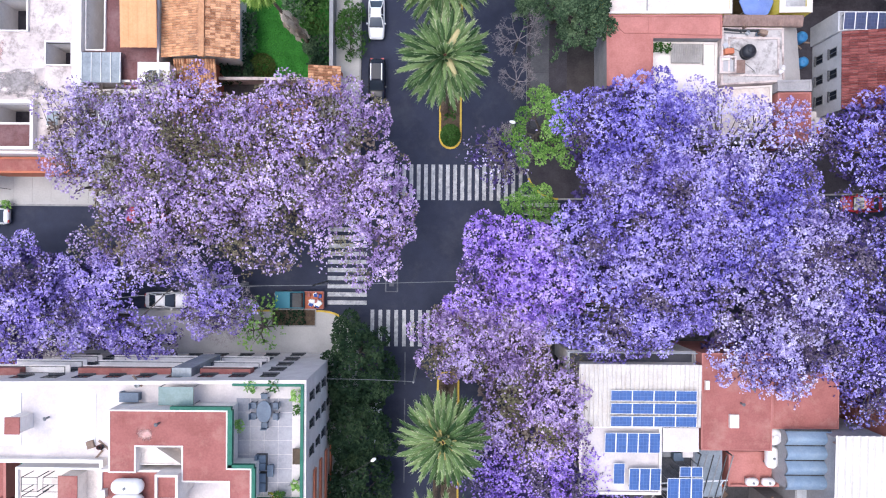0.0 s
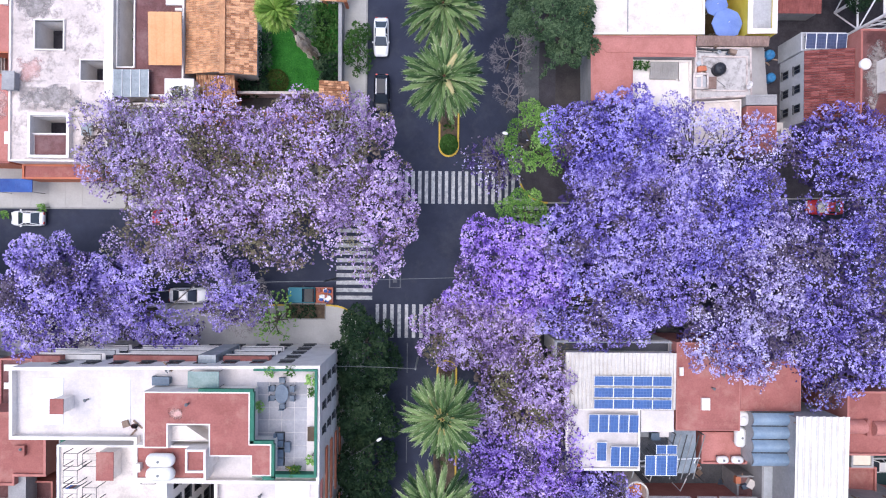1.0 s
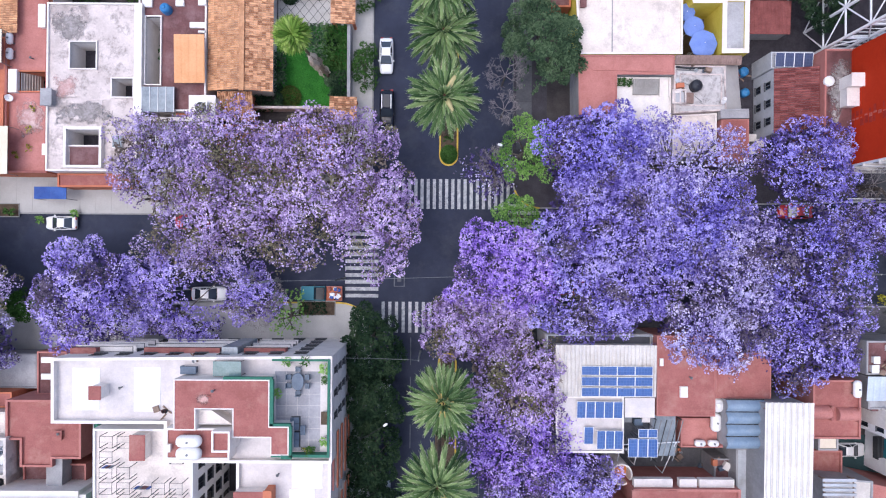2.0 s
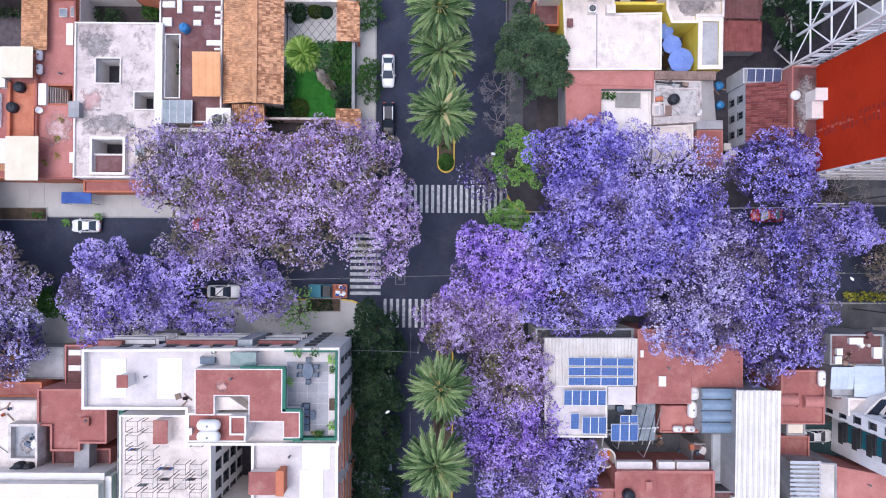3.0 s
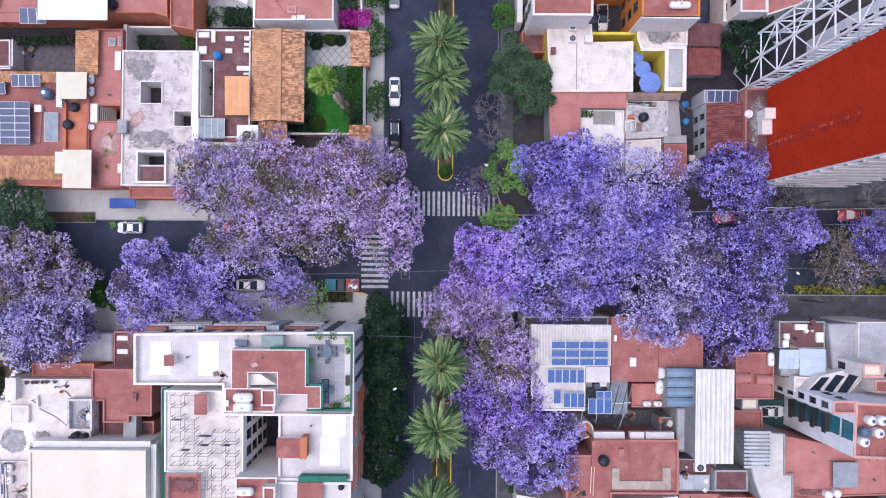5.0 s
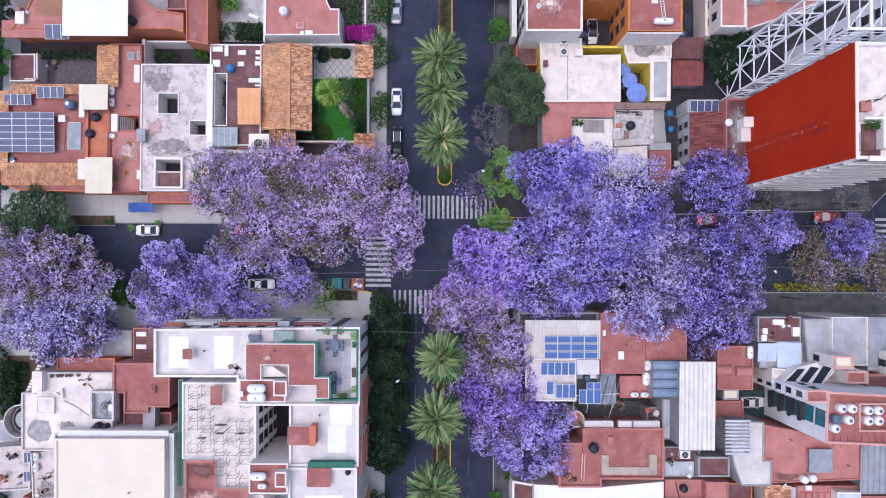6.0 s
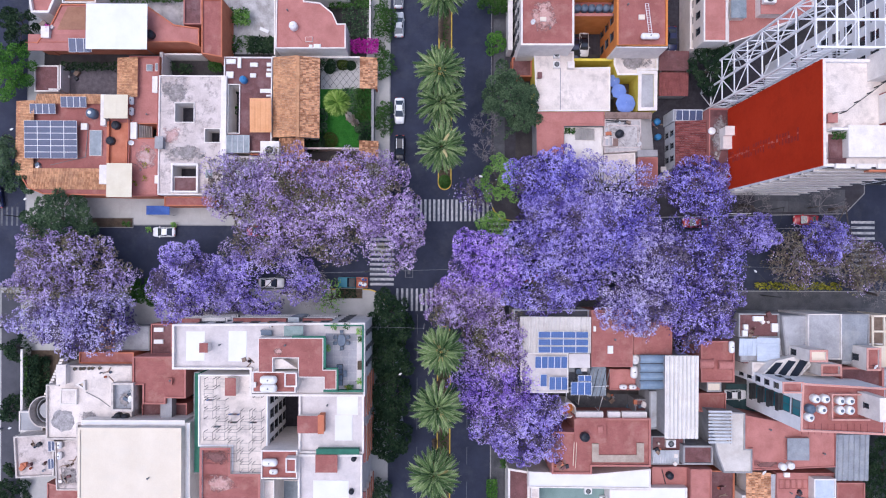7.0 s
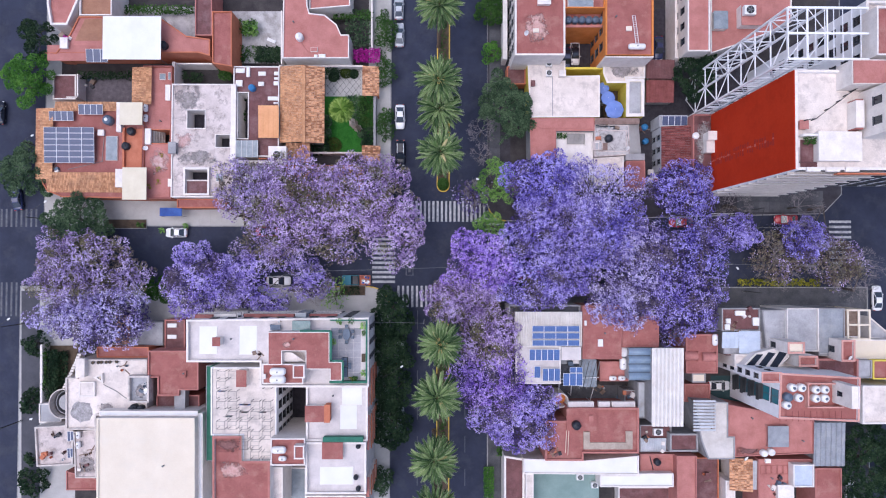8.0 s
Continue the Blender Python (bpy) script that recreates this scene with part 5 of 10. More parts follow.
window_parts(t, TOWER, 5, 3, range(2, 11), 2.85, 3.6, 1.1, 1.3)
window_parts(t, TOWER, 6, 3, range(1, 11), 2.85, 3.6, 1.0, 1.3)
part("roof_cut_wall", box(bmesh.new(), 48, 50.98, 15.63, 15.92, 34.0, 35.2), white_wall, t)
part("terrace_floor", box(bmesh.new(), 48.22, 50.48, 11.58, 15.31, 34.0, 34.04), maroon_roof, t)
bm = bmesh.new()
x0, x1, y0, y1 = 47.82, 49.91, 12.12, 14.22
for k in range(5):
    x = x0 + (x1 - x0) * k / 4
    box(bm, x - 0.03, x + 0.03, y0, y0 + 0.06, 34.04, 35.1)
for z in (34.4, 34.75, 35.1):
    box(bm, x0, x1, y0, y0 + 0.05, z, z + 0.05)
    box(bm, x0, x0 + 0.05, y0, y1, z, z + 0.05)
part("railing", bm, maroon_roof, t)
part("penthouse", box(bmesh.new(), 50.0, 55.8, 12.3, 16.2, 34.0, 35.3), white_wall, t)
part("penthouse", box(bmesh.new(), 56.2, 70.0, 15.4, 21.6, 34.0, 41.0), white_wall, t)
part("penthouse_cornice", box(bmesh.new(), 56.1, 70.1, 15.3, 21.7, 41.0, 41.2), terracotta_wall, t)
window_parts(t, rect(56.2, 70.0, 15.4, 21.6), 3, 2, [0], 2.9, 37.2, 0.9, 1.5)
part("duct", box(bmesh.new(), 54.6, 55.7, 16.6, 20.2, 34.0, 36.0), white_wall, t)
for y in (16.4, 20.2):
    part("duct_cap", box(bmesh.new(), 54.7, 55.6, y, y + 0.2, 34.0, 35.9), red_roof, t)
part("penthouse_roof", box(bmesh.new(), 53.18, 62.88, 21.93, 25.12, 34.0, 37.6), white_wall, t)
part("penthouse_top", box(bmesh.new(), 53.26, 62.81, 22.05, 24.95, 37.6, 37.75), pink_roof, t)
building("roof_house", "white rooftop room with a red roof on the tower", [(56.55, 32.13), (63.39, 32.17), (63.31, 25.78), (56.47, 25.74)], 37.0, white_wall, red_roof, 0.5, base=34.0)
cabinet("hatch", "small red hatch on the tower roof", 47.81, 48.86, 16.68, 17.73, 34.0, 34.8, pink_wall)
t = thing("antenna_cable", 51.04, 18.76, 34.0, "sagging dark cable with spacers across the tower roof", "cable")
pts = [Vector((a, b, 35.6 - 0.6 * math.sin(math.pi * k / 6))) for k, (a, b) in enumerate([(48.31, 17.69), (49.74, 17.92), (51.58, 19.29), (53.18, 20.43), (54.1, 21.2), (55.01, 21.81), (55.47, 22.11)])]
bm = bmesh.new()
for a, b in zip(pts, pts[1:]):
    tube(bm, a, b, 0.05, 0.05, 5)
part("cable", bm, dark_steel, t)
for p in pts:
    part("post", box(bmesh.new(), p.x - 0.06, p.x + 0.06, p.y - 0.06, p.y + 0.06, 34.0, p.z), dark_steel, t)

t = thing("lattice_frame", 49.5, 27.5, 0.15, "tall white steel lattice frame of a rooftop billboard", "steel frame")
LX, LY, LZ = (45.6, 48.2, 50.8), (25.6, 29.0, 32.4), (0.15, 4.6, 9.1, 13.6, 18.1, 22.6, 27.1, 31.6, 36.0)
for x in LX:
    for y in LY:
        if y in (LY[0], LY[-1]) or x == LX[0]:
            part("post", box(bmesh.new(), x - 0.13, x + 0.13, y - 0.13, y + 0.13, LZ[0], LZ[-1]), white_steel, t)
for k, (z0, z1) in enumerate(zip(LZ, LZ[1:])):
    for j, (a, b) in enumerate(zip(LY, LY[1:])):
        p, q = (a, b) if (k + j) % 2 else (b, a)
        part("brace", tube(bmesh.new(), (LX[0], p, z0), (LX[0], q, z1), 0.09, 0.09, 6), white_steel, t)
        part("beam", box(bmesh.new(), LX[0] - 0.08, LX[0] + 0.08, a, b, z1 - 0.16, z1), white_steel, t)
    for y in (LY[0], LY[-1]):
        for j, (a, b) in enumerate(zip(LX, LX[1:])):
            p, q = (a, b) if (k + j) % 2 else (b, a)
            part("beam", box(bmesh.new(), a, b, y - 0.08, y + 0.08, z1 - 0.16, z1), white_steel, t)
            part("brace", tube(bmesh.new(), (p, y, z0), (q, y, z1), 0.09, 0.09, 6), white_steel, t)
for k in range(30):
    z = 1.6 + 1.15 * k
    part("rung", tube(bmesh.new(), (LX[0], LY[0], z), (LX[-1], LY[0], z), 0.05, 0.05, 5), white_steel, t)
for y in LY:
    part("top_beam", box(bmesh.new(), LX[0], LX[-1] + 5.5, y - 0.14, y + 0.14, 36.0, 36.25), white_steel, t)
for x in LX:
    part("top_beam", box(bmesh.new(), x - 0.09, x + 0.09, LY[0], LY[-1], 36.0, 36.2), white_steel, t)
for a, b in zip(LX, LX[1:]):
    part("top_brace", tube(bmesh.new(), (a, LY[0], 36.1), (b, LY[1], 36.1), 0.055, 0.055, 5), white_steel, t)
    part("top_brace", tube(bmesh.new(), (b, LY[1], 36.1), (a, LY[2], 36.1), 0.055, 0.055, 5), white_steel, t)

for k in range(9):
    xa = LX[0] + 1.2 * k
    part("top_joist", box(bmesh.new(), xa - 0.04, xa + 0.04, LY[0], LY[-1], 36.2, 36.28), white_steel, t)

# ==== south-west block ====
MAIN = [(-40.67, -10.53), (-11.52, -10.14), (-11.48, -21.25), (-28.85, -21.25), (-28.88, -17.25), (-40.6, -17.26)]
t = building("apartment_building", "five-storey white corner building with roof terraces and red penthouse", MAIN, 14.5, white_wall, pale_tile, 0.7, 0.25, white_wall, "apartment building")
m2 = ccw(MAIN)
for e in range(len(m2)):
    a, b = Vector(m2[e]), Vector(m2[(e + 1) % len(m2)])
    if (b - a).length > 10:
        if abs((b - a).y) < 1.5 and (a.y + b.y) / 2 > -13:
            window_parts(t, MAIN, e, 9, 5, 2.85, 1.0, 1.2, 1.2)
        if abs((b - a).x) < 1.5 and (a.x + b.x) / 2 > -15:
            window_parts(t, MAIN, e, 3, 5, 2.85, 1.0, 0.6, 1.3, start=0.3, end=0.95)
for x0, x1, y0, y1 in ((-38.8, -35.95, -16.06, -11.61), (-32.36, -29.59, -16.15, -11.52)):
    part("patch", box(bmesh.new(), x0, x1, y0, y1, 14.5, 14.56), awning_white, t, "bright white waterproof patch")
for x0, x1 in ((-40.2, -33.6), (-32.4, -24.2), (-23.6, -21.9), (-21.6, -17.1)):
    for f in range(1, 4):
        part("balcony_slab", box(bmesh.new(), x0, x1, -10.4, -9.7, 2.7 + 2.85 * f, 2.8 + 2.85 * f), white_wall, t)
        part("balcony_rail", ring(bmesh.new(), rect(x0, x1, -10.3, -9.7), 0.05, 3.55 + 2.85 * f, 3.62 + 2.85 * f), dark_steel, t)
part("glazed_bay", box(bmesh.new(), -23.6, -21.9, -10.35, -9.5, 5.8, 13.4), glass_roof, t, "grey green glazed bay")
part("red_balcony", box(bmesh.new(), -40.4, -37.6, -10.6, -9.9, 11.0, 12.2), red_roof, t)
part("red_balcony", box(bmesh.new(), -32.39, -24.18, -10.54, -9.8, 11.0, 12.2), red_roof, t)
part("red_balcony", box(bmesh.new(), -21.58, -17.09, -10.53, -9.79, 11.0, 12.2), red_roof, t)
cabinet("chimney_box", "red-topped white chimney box", -36.04, -34.95, -14.5, -13.24, 14.5, 16.4, white_wall, red_roof)
building("penthouse", "rooftop penthouse with a broad red roof and green edge", [(-27.13, -12.24), (-17.46, -12.23), (-17.43, -16.93), (-15.48, -16.93), (-15.46, -19.85), (-17.33, -19.85), (-17.34, -18.08), (-21.15, -18.08), (-21.17, -15.25), (-24.89, -15.25), (-24.88, -17.37), (-27.09, -17.37)], 17.3, white_wall, red_roof, 0.04, 0.12, None, "penthouse", 14.5)
t = thing("roof_trim", -17.45, -13.29, 14.5, "green painted edge band round the penthouse", "parapet")
for q in ((-22.12, -17.16, -12.21, -11.95), (-17.43, -17.05, -16.9, -12.21), (-17.4, -15.27, -16.9, -16.63), (-15.45, -15.17, -19.99, -16.9), (-16.23, -15.17, -20.17, -19.82)):
    part("edge", box(bmesh.new(), *q, 16.95, 17.42), green_trim, t)
building("stair_box", "white sloping stair cover in the penthouse well", [(-24.98, -15.53), (-23.56, -15.53), (-21.4, -16.96), (-24.97, -16.96)], 16.4, white_wall, white_roof, 0.1, 0.1, None, "roof box", 14.5)
building("penthouse", "red roof with white gas tanks", [(-28.14, -17.33), (-21.66, -17.33), (-21.64, -20.52), (-28.12, -20.52)], 16.5, white_wall, red_roof, 0.15, 0.2, None, "penthouse", 14.5)
building("stair_box", "white stair box with red roof", [(-23.04, -17.27), (-21.2, -17.27), (-21.18, -19.38), (-23.03, -19.38)], 17.8, white_wall, red_roof, 0.2, 0.2, None, "roof box", 14.5)
capsule_tank(-25.51, -18.45, 16.5, 2.6, 0.62)
capsule_tank(-25.5, -19.69, 16.5, 2.6, 0.62)
cabinet("roof_box", "small white roof box", -27.95, -27.51, -19.55, -18.93, 16.5, 17.1, white_wall)
canopy("glass_canopy", "teal glazed canopy on the north terrace", -23.56, -20.67, -12.11, -10.59, 14.5, 16.2, glass_green, category="canopy", sag=0.0)
cabinet("bench", "dark roof bench with clutter", -27.17, -25.71, -12.02, -11.38, 14.5, 15.2, tank_grey)
t = thing("terrace_parapet", -14.45, -15.36, 14.5, "green-trimmed parapet round the east terrace", "parapet")
x0, x1, y0, y1 = -17.71, -11.68, -20.58, -10.45
part("parapet", box(bmesh.new(), x1 - 0.25, x1, y0, y1, 14.5, 15.5), green_trim, t)
part("parapet", box(bmesh.new(), x0, x1 - 0.25, y0, y0 + 0.3, 14.5, 15.5), green_trim, t)
part("parapet", box(bmesh.new(), x0, x1 - 0.25, y1 - 0.2, y1, 14.5, 15.4), green_trim, t)
tile_mesh_pale = finish(box(bmesh.new(), -0.58, 0.58, -0.58, 0.58, 0.0, 0.015), "floor_tile", terrace_tile)
tp = bpy.data.objects["terrace_parapet"]
for i in range(int((x1 - x0 - 0.4) / 1.2)):
    for j in range(int((y1 - y0 - 0.6) / 1.2)):
        piece("floor_tile", tile_mesh_pale, tp, Matrix.Translation((x0 + 0.7 + 1.2 * i, y0 + 0.95 + 1.2 * j, 14.505)))


def chair(x, y, z, turn):
    t = thing("patio_chair", 0, 0, 0, "grey patio chair at the terrace table", "chair", "patio chairs")
    part("seat", box(bmesh.new(), -0.25, 0.25, -0.25, 0.25, 0.42, 0.48), tank_grey, t)
    part("backrest", box(bmesh.new(), -0.25, 0.25, 0.22, 0.28, 0.48, 0.95), tank_grey, t)
    for a in (-0.23, 0.23):
        part("armrest", box(bmesh.new(), a - 0.03, a + 0.03, -0.22, 0.24, 0.64, 0.68), tank_grey, t)
        for b in (-0.22, 0.22):
            part("leg", box(bmesh.new(), a - 0.025, a + 0.025, b - 0.025, b + 0.025, 0, 0.43), dark_steel, t)
    t.matrix_basis = pose(x, y, z, 0, 0, turn)


cx, cy = -15.07, -12.8
t = thing("patio_table", cx, cy, 14.52, "oval grey glass patio table on the roof terrace", "table")
bm = lathe(bmesh.new(), [(1.0, 0.7), (1.03, 0.72), (1.0, 0.75)], 0, 0, 14.52, 24)
bmesh.ops.transform(bm, matrix=Matrix.Translation((cx, cy, 0)) @ Matrix.Diagonal((0.62, 0.9, 1, 1)), verts=bm.verts)
part("tabletop", bm, tank_grey, t)
for a, b in ((-0.38, -0.5), (0.38, -0.5), (-0.38, 0.5), (0.38, 0.5)):
    part("leg", tube(bmesh.new(), (cx + a, cy + b, 14.52), (cx + a, cy + b, 15.22), 0.04, 0.04, 6), dark_steel, t)
for a, b, turn in ((0, 1.25, 0), (0, -1.25, 180), (-0.95, 0.45, 90), (-0.95, -0.45, 90), (0.95, 0.45, 270), (0.95, -0.45, 270)):
    chair(cx + a, cy + b, 14.52, turn)
for x0, x1, y0, y1 in ((-15.8, -14.89, -17.9, -16.54), (-15.79, -14.88, -19.71, -18.08)):
    t = thing("lounge_seat", (x0 + x1) / 2, (y0 + y1) / 2, 14.52, "dark grey cushioned lounge seat on the terrace", "sofa")
    part("base", box(bmesh.new(), x0, x1, y0, y1, 14.52, 14.85), dark_steel, t)
    for k in range(2):
        a = y0 + (y1 - y0) * k / 2
        part("cushion", box(bmesh.new(), x0 + 0.25, x1 - 0.05, a + 0.04, a + (y1 - y0) / 2 - 0.04, 14.85, 15.02), tank_grey, t)
    part("backrest", box(bmesh.new(), x0, x0 + 0.22, y0, y1, 14.85, 15.3), tank_grey, t)
cabinet("side_table", "small grey terrace side table", -14.72, -14.35, -18.28, -17.46, 14.52, 14.95, tank_grey, category="table")
cabinet("planter", "long white planter on the terrace", -12.54, -12.08, -17.17, -16, 14.52, 15.1, white_wall, soil, "planter")


building("house", "white apartment roof south wing with pale deck", [(-21.67, -21.25), (-11.75, -21.25), (-11.71, -30.14), (-21.62, -30.13)], 13.6, white_wall, pale_tile, 0.5, 0.25, white_wall, "apartment building")
building("house", "white apartment roof south end with pale deck", [(-21.62, -30.22), (-11.89, -30.23), (-11.85, -38.45), (-21.56, -38.44)], 14.0, white_wall, pale_tile, 0.6, 0.25, white_wall, "apartment building")
for x0, x1, y0, y1, z in ((-15.96, -12.64, -24.41, -21.39, 13.6), (-16.22, -13.45, -28.34, -24.41, 13.6), (-19.39, -13.91, -37.14, -34.23, 14.0)):
    skylight(x0, x1, y0, y1, z, "bright white waterproofed roof plinth", awning_white, 0.05)
cabinet("stair_box", "red-topped white stair box", -21.56, -18.46, -26.75, -24.32, 13.6, 15.2, white_wall, red_roof)
cabinet("stair_box", "terracotta chimney stack on the roof", -18.39, -17.65, -26.75, -24.05, 13.6, 15.6, terracotta_wall)
cabinet("green_hedge_box", "long green painted roof parapet", -18.72, -12.38, -30, -29.37, 13.6, 14.9, green_trim)
cabinet("stair_box", "low red roof box with white rim", -18.81, -15.63, -32.7, -30.18, 14.0, 15.0, white_wall, red_roof)
for x, y in ((-13.17, -30.89), (-13.51, -35.86), (-13.14, -37.67)):
    water_tank(x, y, 14.0, 0.4, 0.9, tank_black, "small black roof tank")
building("house", "red flat roof with white gas tanks over the south stair", [(-27.12, -29.45), (-21.61, -29.45), (-21.59, -33.77), (-27.09, -33.77)], 14.8, white_wall, red_roof, 0.3, 0.2, None, "apartment building")
capsule_tank(-25.66, -31.14, 14.8, 2.4, 0.58)
capsule_tank(-25.11, -32.57, 14.8, 1.3, 0.4)
building("stair_box", "white stair box with red roof", [(-23.11, -30.26), (-21.5, -30.27), (-21.49, -32.4), (-23.1, -32.4)], 16.2, white_wall, red_roof, 0.2, 0.2, None, "roof box", 14.8)
# the inner court: a deep light well between the wings
YARD = [(-37.53, -18.47), (-26.8, -18.47), (-26.69, -33.69), (-32.23, -33.68), (-32.26, -29.54), (-37.43, -29.54)]
t = building("apartment_building", "white laundry roof above the deep light well", YARD, 12.5, bright_wall, white_roof, 0.3, 0.2, None, "apartment building")
y5 = ccw(YARD)
for e in range(len(y5)):
    a, b = Vector(y5[e]), Vector(y5[(e + 1) % len(y5)])
    if abs((b - a).x) < 1.5 and (a.x + b.x) / 2 > -32 and (b - a).length > 8:
        window_parts(t, YARD, e, 4, 4, 2.85, 1.0, 1.2, 1.5, start=0.2, end=0.8)
building("house", "white stair tower closing the light well", [(-26.65, -29.86), (-22.2, -29.86), (-22.19, -30.23), (-26.65, -30.23)], 12.5, white_wall, white_roof, 0.3)
cabinet("stair_box", "red-topped white stair box", -32.84, -31.35, -21.34, -18.79, 12.5, 14.2, white_wall, red_roof)


def drying_cage(x0, x1, y0, y1, z, h=1.7):
    """A wire laundry cage: posts, top bars and a few lines."""
    t = thing("drying_cage", (x0 + x1) / 2, (y0 + y1) / 2, z, "thin steel laundry drying cage on the white roof", "laundry cage", "drying cages")
    for x in (x0, x1):
        for y in (y0, y1):
            part("post", box(bmesh.new(), x - 0.03, x + 0.03, y - 0.03, y + 0.03, z, z + h), dark_steel, t)
    for y in (y0, y1):
        part("bar", box(bmesh.new(), x0, x1, y - 0.016, y + 0.016, z + h, z + h + 0.05), dark_steel, t)
    for x in (x0, x1):
        part("bar", box(bmesh.new(), x - 0.016, x + 0.016, y0, y1, z + h, z + h + 0.05), dark_steel, t)
    part("line", box(bmesh.new(), x0, x1, (y0 + y1) / 2 - 0.012, (y0 + y1) / 2 + 0.012, z + h - 0.05, z + h - 0.02), grey_steel, t)


ax, ay = -36.28, -18.78
dx, dy = 1.85, 1.62
for i in range(5):
    for j in range(9):
        if (i in (2, 3) and j < 3) or (i < 2 and j > 5):
            continue
        if (i + 2 * j) % 5 != 3:
            drying_cage(ax + i * dx + 0.2, ax + i * dx + dx - 0.3, ay - j * dy - dy + 0.3, ay - j * dy - 0.1, 12.5)
cl = random.Random(12)
for k in range(7):
    x, y = ax + cl.uniform(0.5, 4.2 * dx), ay - cl.uniform(0.5, 5 * dy)
    t = thing("laundry", x, y, 12.5, "dark clothes hanging in a drying cage", "laundry")
    for q in range(3):
        part("garment", box(bmesh.new(), x + q * 0.35, x + q * 0.35 + 0.28, y - 0.04, y + 0.04, 13.6, 14.5), cl.choice((tank_black, tank_grey, blue_canvas, maroon_roof)), t)
    part("line", box(bmesh.new(), x - 0.3, x + 1.3, y - 0.01, y + 0.01, 14.5, 14.52), grey_steel, t)
    part("pole", box(bmesh.new(), x - 0.3, x - 0.26, y - 0.02, y + 0.02, 12.5, 14.52), dark_steel, t)
building("apartment_building", "broad red flat roof over the south wing", [(-36.82, -29.47), (-32.16, -29.47), (-32.13, -33.48), (-27.55, -33.49), (-27.49, -41.58), (-36.71, -41.57)], 13.2, white_wall, red_roof, 0.5, 0.3, pink_wall, "apartment building")
building("house", "glazed lower court roof between the wings", [(-28.7, -37.05), (-23.32, -37.05), (-23.27, -44.35), (-28.64, -44.33)], 5.0, white_wall, glass_roof, 0.3)
building("house", "white wing with small dark windows", [(-27.64, -35.03), (-25.87, -35.04), (-25.82, -42.14), (-27.58, -42.13)], 11.5, white_wall, white_roof, 0.3)
building("apartment_building", "white south block with red roof edge", [(-21.85, -39.13), (-12.01, -39.15), (-11.99, -44.08), (-21.82, -44.06)], 13.0, white_wall, pink_roof, 0.4, 0.25, None, "apartment building")
# Well bottom in dark paving, its shade coloured in.
paving("light_well_floor", "paved floor of the deep light well, shade in its colour", rect(-27.0, -21.4, -31.0, -20.8), 0.3, shaded_cobble)
t = thing("roof_stain", -61.14, -26.94, 7.5, "dark round damp patch on the white roof", "stain")
bm = bmesh.new()
sx, sy = -61.14, -26.84
rs = random.Random(4)
prism(bm, [(sx + 1.9 * rs.uniform(0.85, 1.1) * math.cos(a * math.tau / 22), sy + 1.8 * rs.uniform(0.85, 1.1) * math.sin(a * math.tau / 22)) for a in range(22)], 7.5, 7.506)
part("patch", bm, surface("damp roof felt", (0.16, 0.15, 0.15), (0.5, 0.47, 0.47), 1.2, 6, 0.85, 0.2), t)
# terracotta balconies on the east face
for k, (y0p, y1p) in enumerate((((-12.12, -18.7), (-11.62, -24.79)), ((-12.08, -26.2), (-11.59, -31.81)), ((-12.04, -36.29), (-11.56, -39.46)))):
    t = thing("balcony", y0p[0] + 0.5, y0p[1], 2.5, "terracotta balcony stack with dark glazing", "balcony")
    for f in range(4):
        z = 2.6 + 2.85 * f
        part("slab", box(bmesh.new(), y0p[0] - 0.1, y0p[0] + 0.85, y1p[1], y0p[1], z, z + 0.2), white_wall, t)
        part("front", box(bmesh.new(), y0p[0] + 0.72, y0p[0] + 0.85, y1p[1], y0p[1], z + 0.2, z + 1.1), terracotta_wall, t)
        part("glazing", box(bmesh.new(), y0p[0] - 0.06, y0p[0] - 0.02, y1p[1] + 0.2, y0p[1] - 0.2, z + 0.3, z + 2.3), glass_dark, t)
    part("canopy", box(bmesh.new(), y0p[0] - 0.1, y0p[0] + 0.6, y1p[1], y0p[1], 13.0, 13.2), pink_wall, t)
building("house", "low lean-to with a dark green sheet roof", [(-39.75, -18.84), (-38.0, -18.84), (-37.9, -34.99), (-39.65, -34.99)], 8.4, grey_wall, green_trim, 0.1, 0.12)
garden_wall("wall_green_gap", "dark green painted side wall", [(-37.75, -18.52), (-37.65, -29.92)], 11.5, green_trim, 0.25)

building("house", "red-roofed house next to the apartment building", [(-49.51, -16.32), (-41, -16.31), (-40.93, -22.92), (-44.18, -22.92), (-44.17, -23.87), (-47.8, -23.87), (-47.84, -20.81), (-49.46, -20.82)], 8.5, pink_wall, red_roof, 0.25, 0.2, pink_wall)
cabinet("roof_box", "low red roof hatch", -44.06, -43.1, -20.75, -19.79, 8.5, 8.9, red_roof)
building("house", "low maroon roof behind the red house", [(-49.01, -24.27), (-41.63, -24.27), (-41.6, -27.18), (-48.98, -27.18)], 6.0, pink_wall, maroon_roof, 0.3)
cabinet("roof_box", "grey concrete roof ramp", -45.14, -43.47, -26.85, -23.01, 6.0, 8.0, grey_wall)
building("house", "long low red roof behind the garden", [(-59.47, -15.96), (-50.49, -15.96), (-50.47, -17.82), (-59.45, -17.82)], 6.0, terracotta_wall, red_roof, 0.2)
building("house", "low grey-roofed entrance yard", [(-54.57, -11.83), (-49, -11.82), (-48.95, -16.01), (-54.52, -16.01)], 3.6, grey_wall, grey_roof, 0.2)
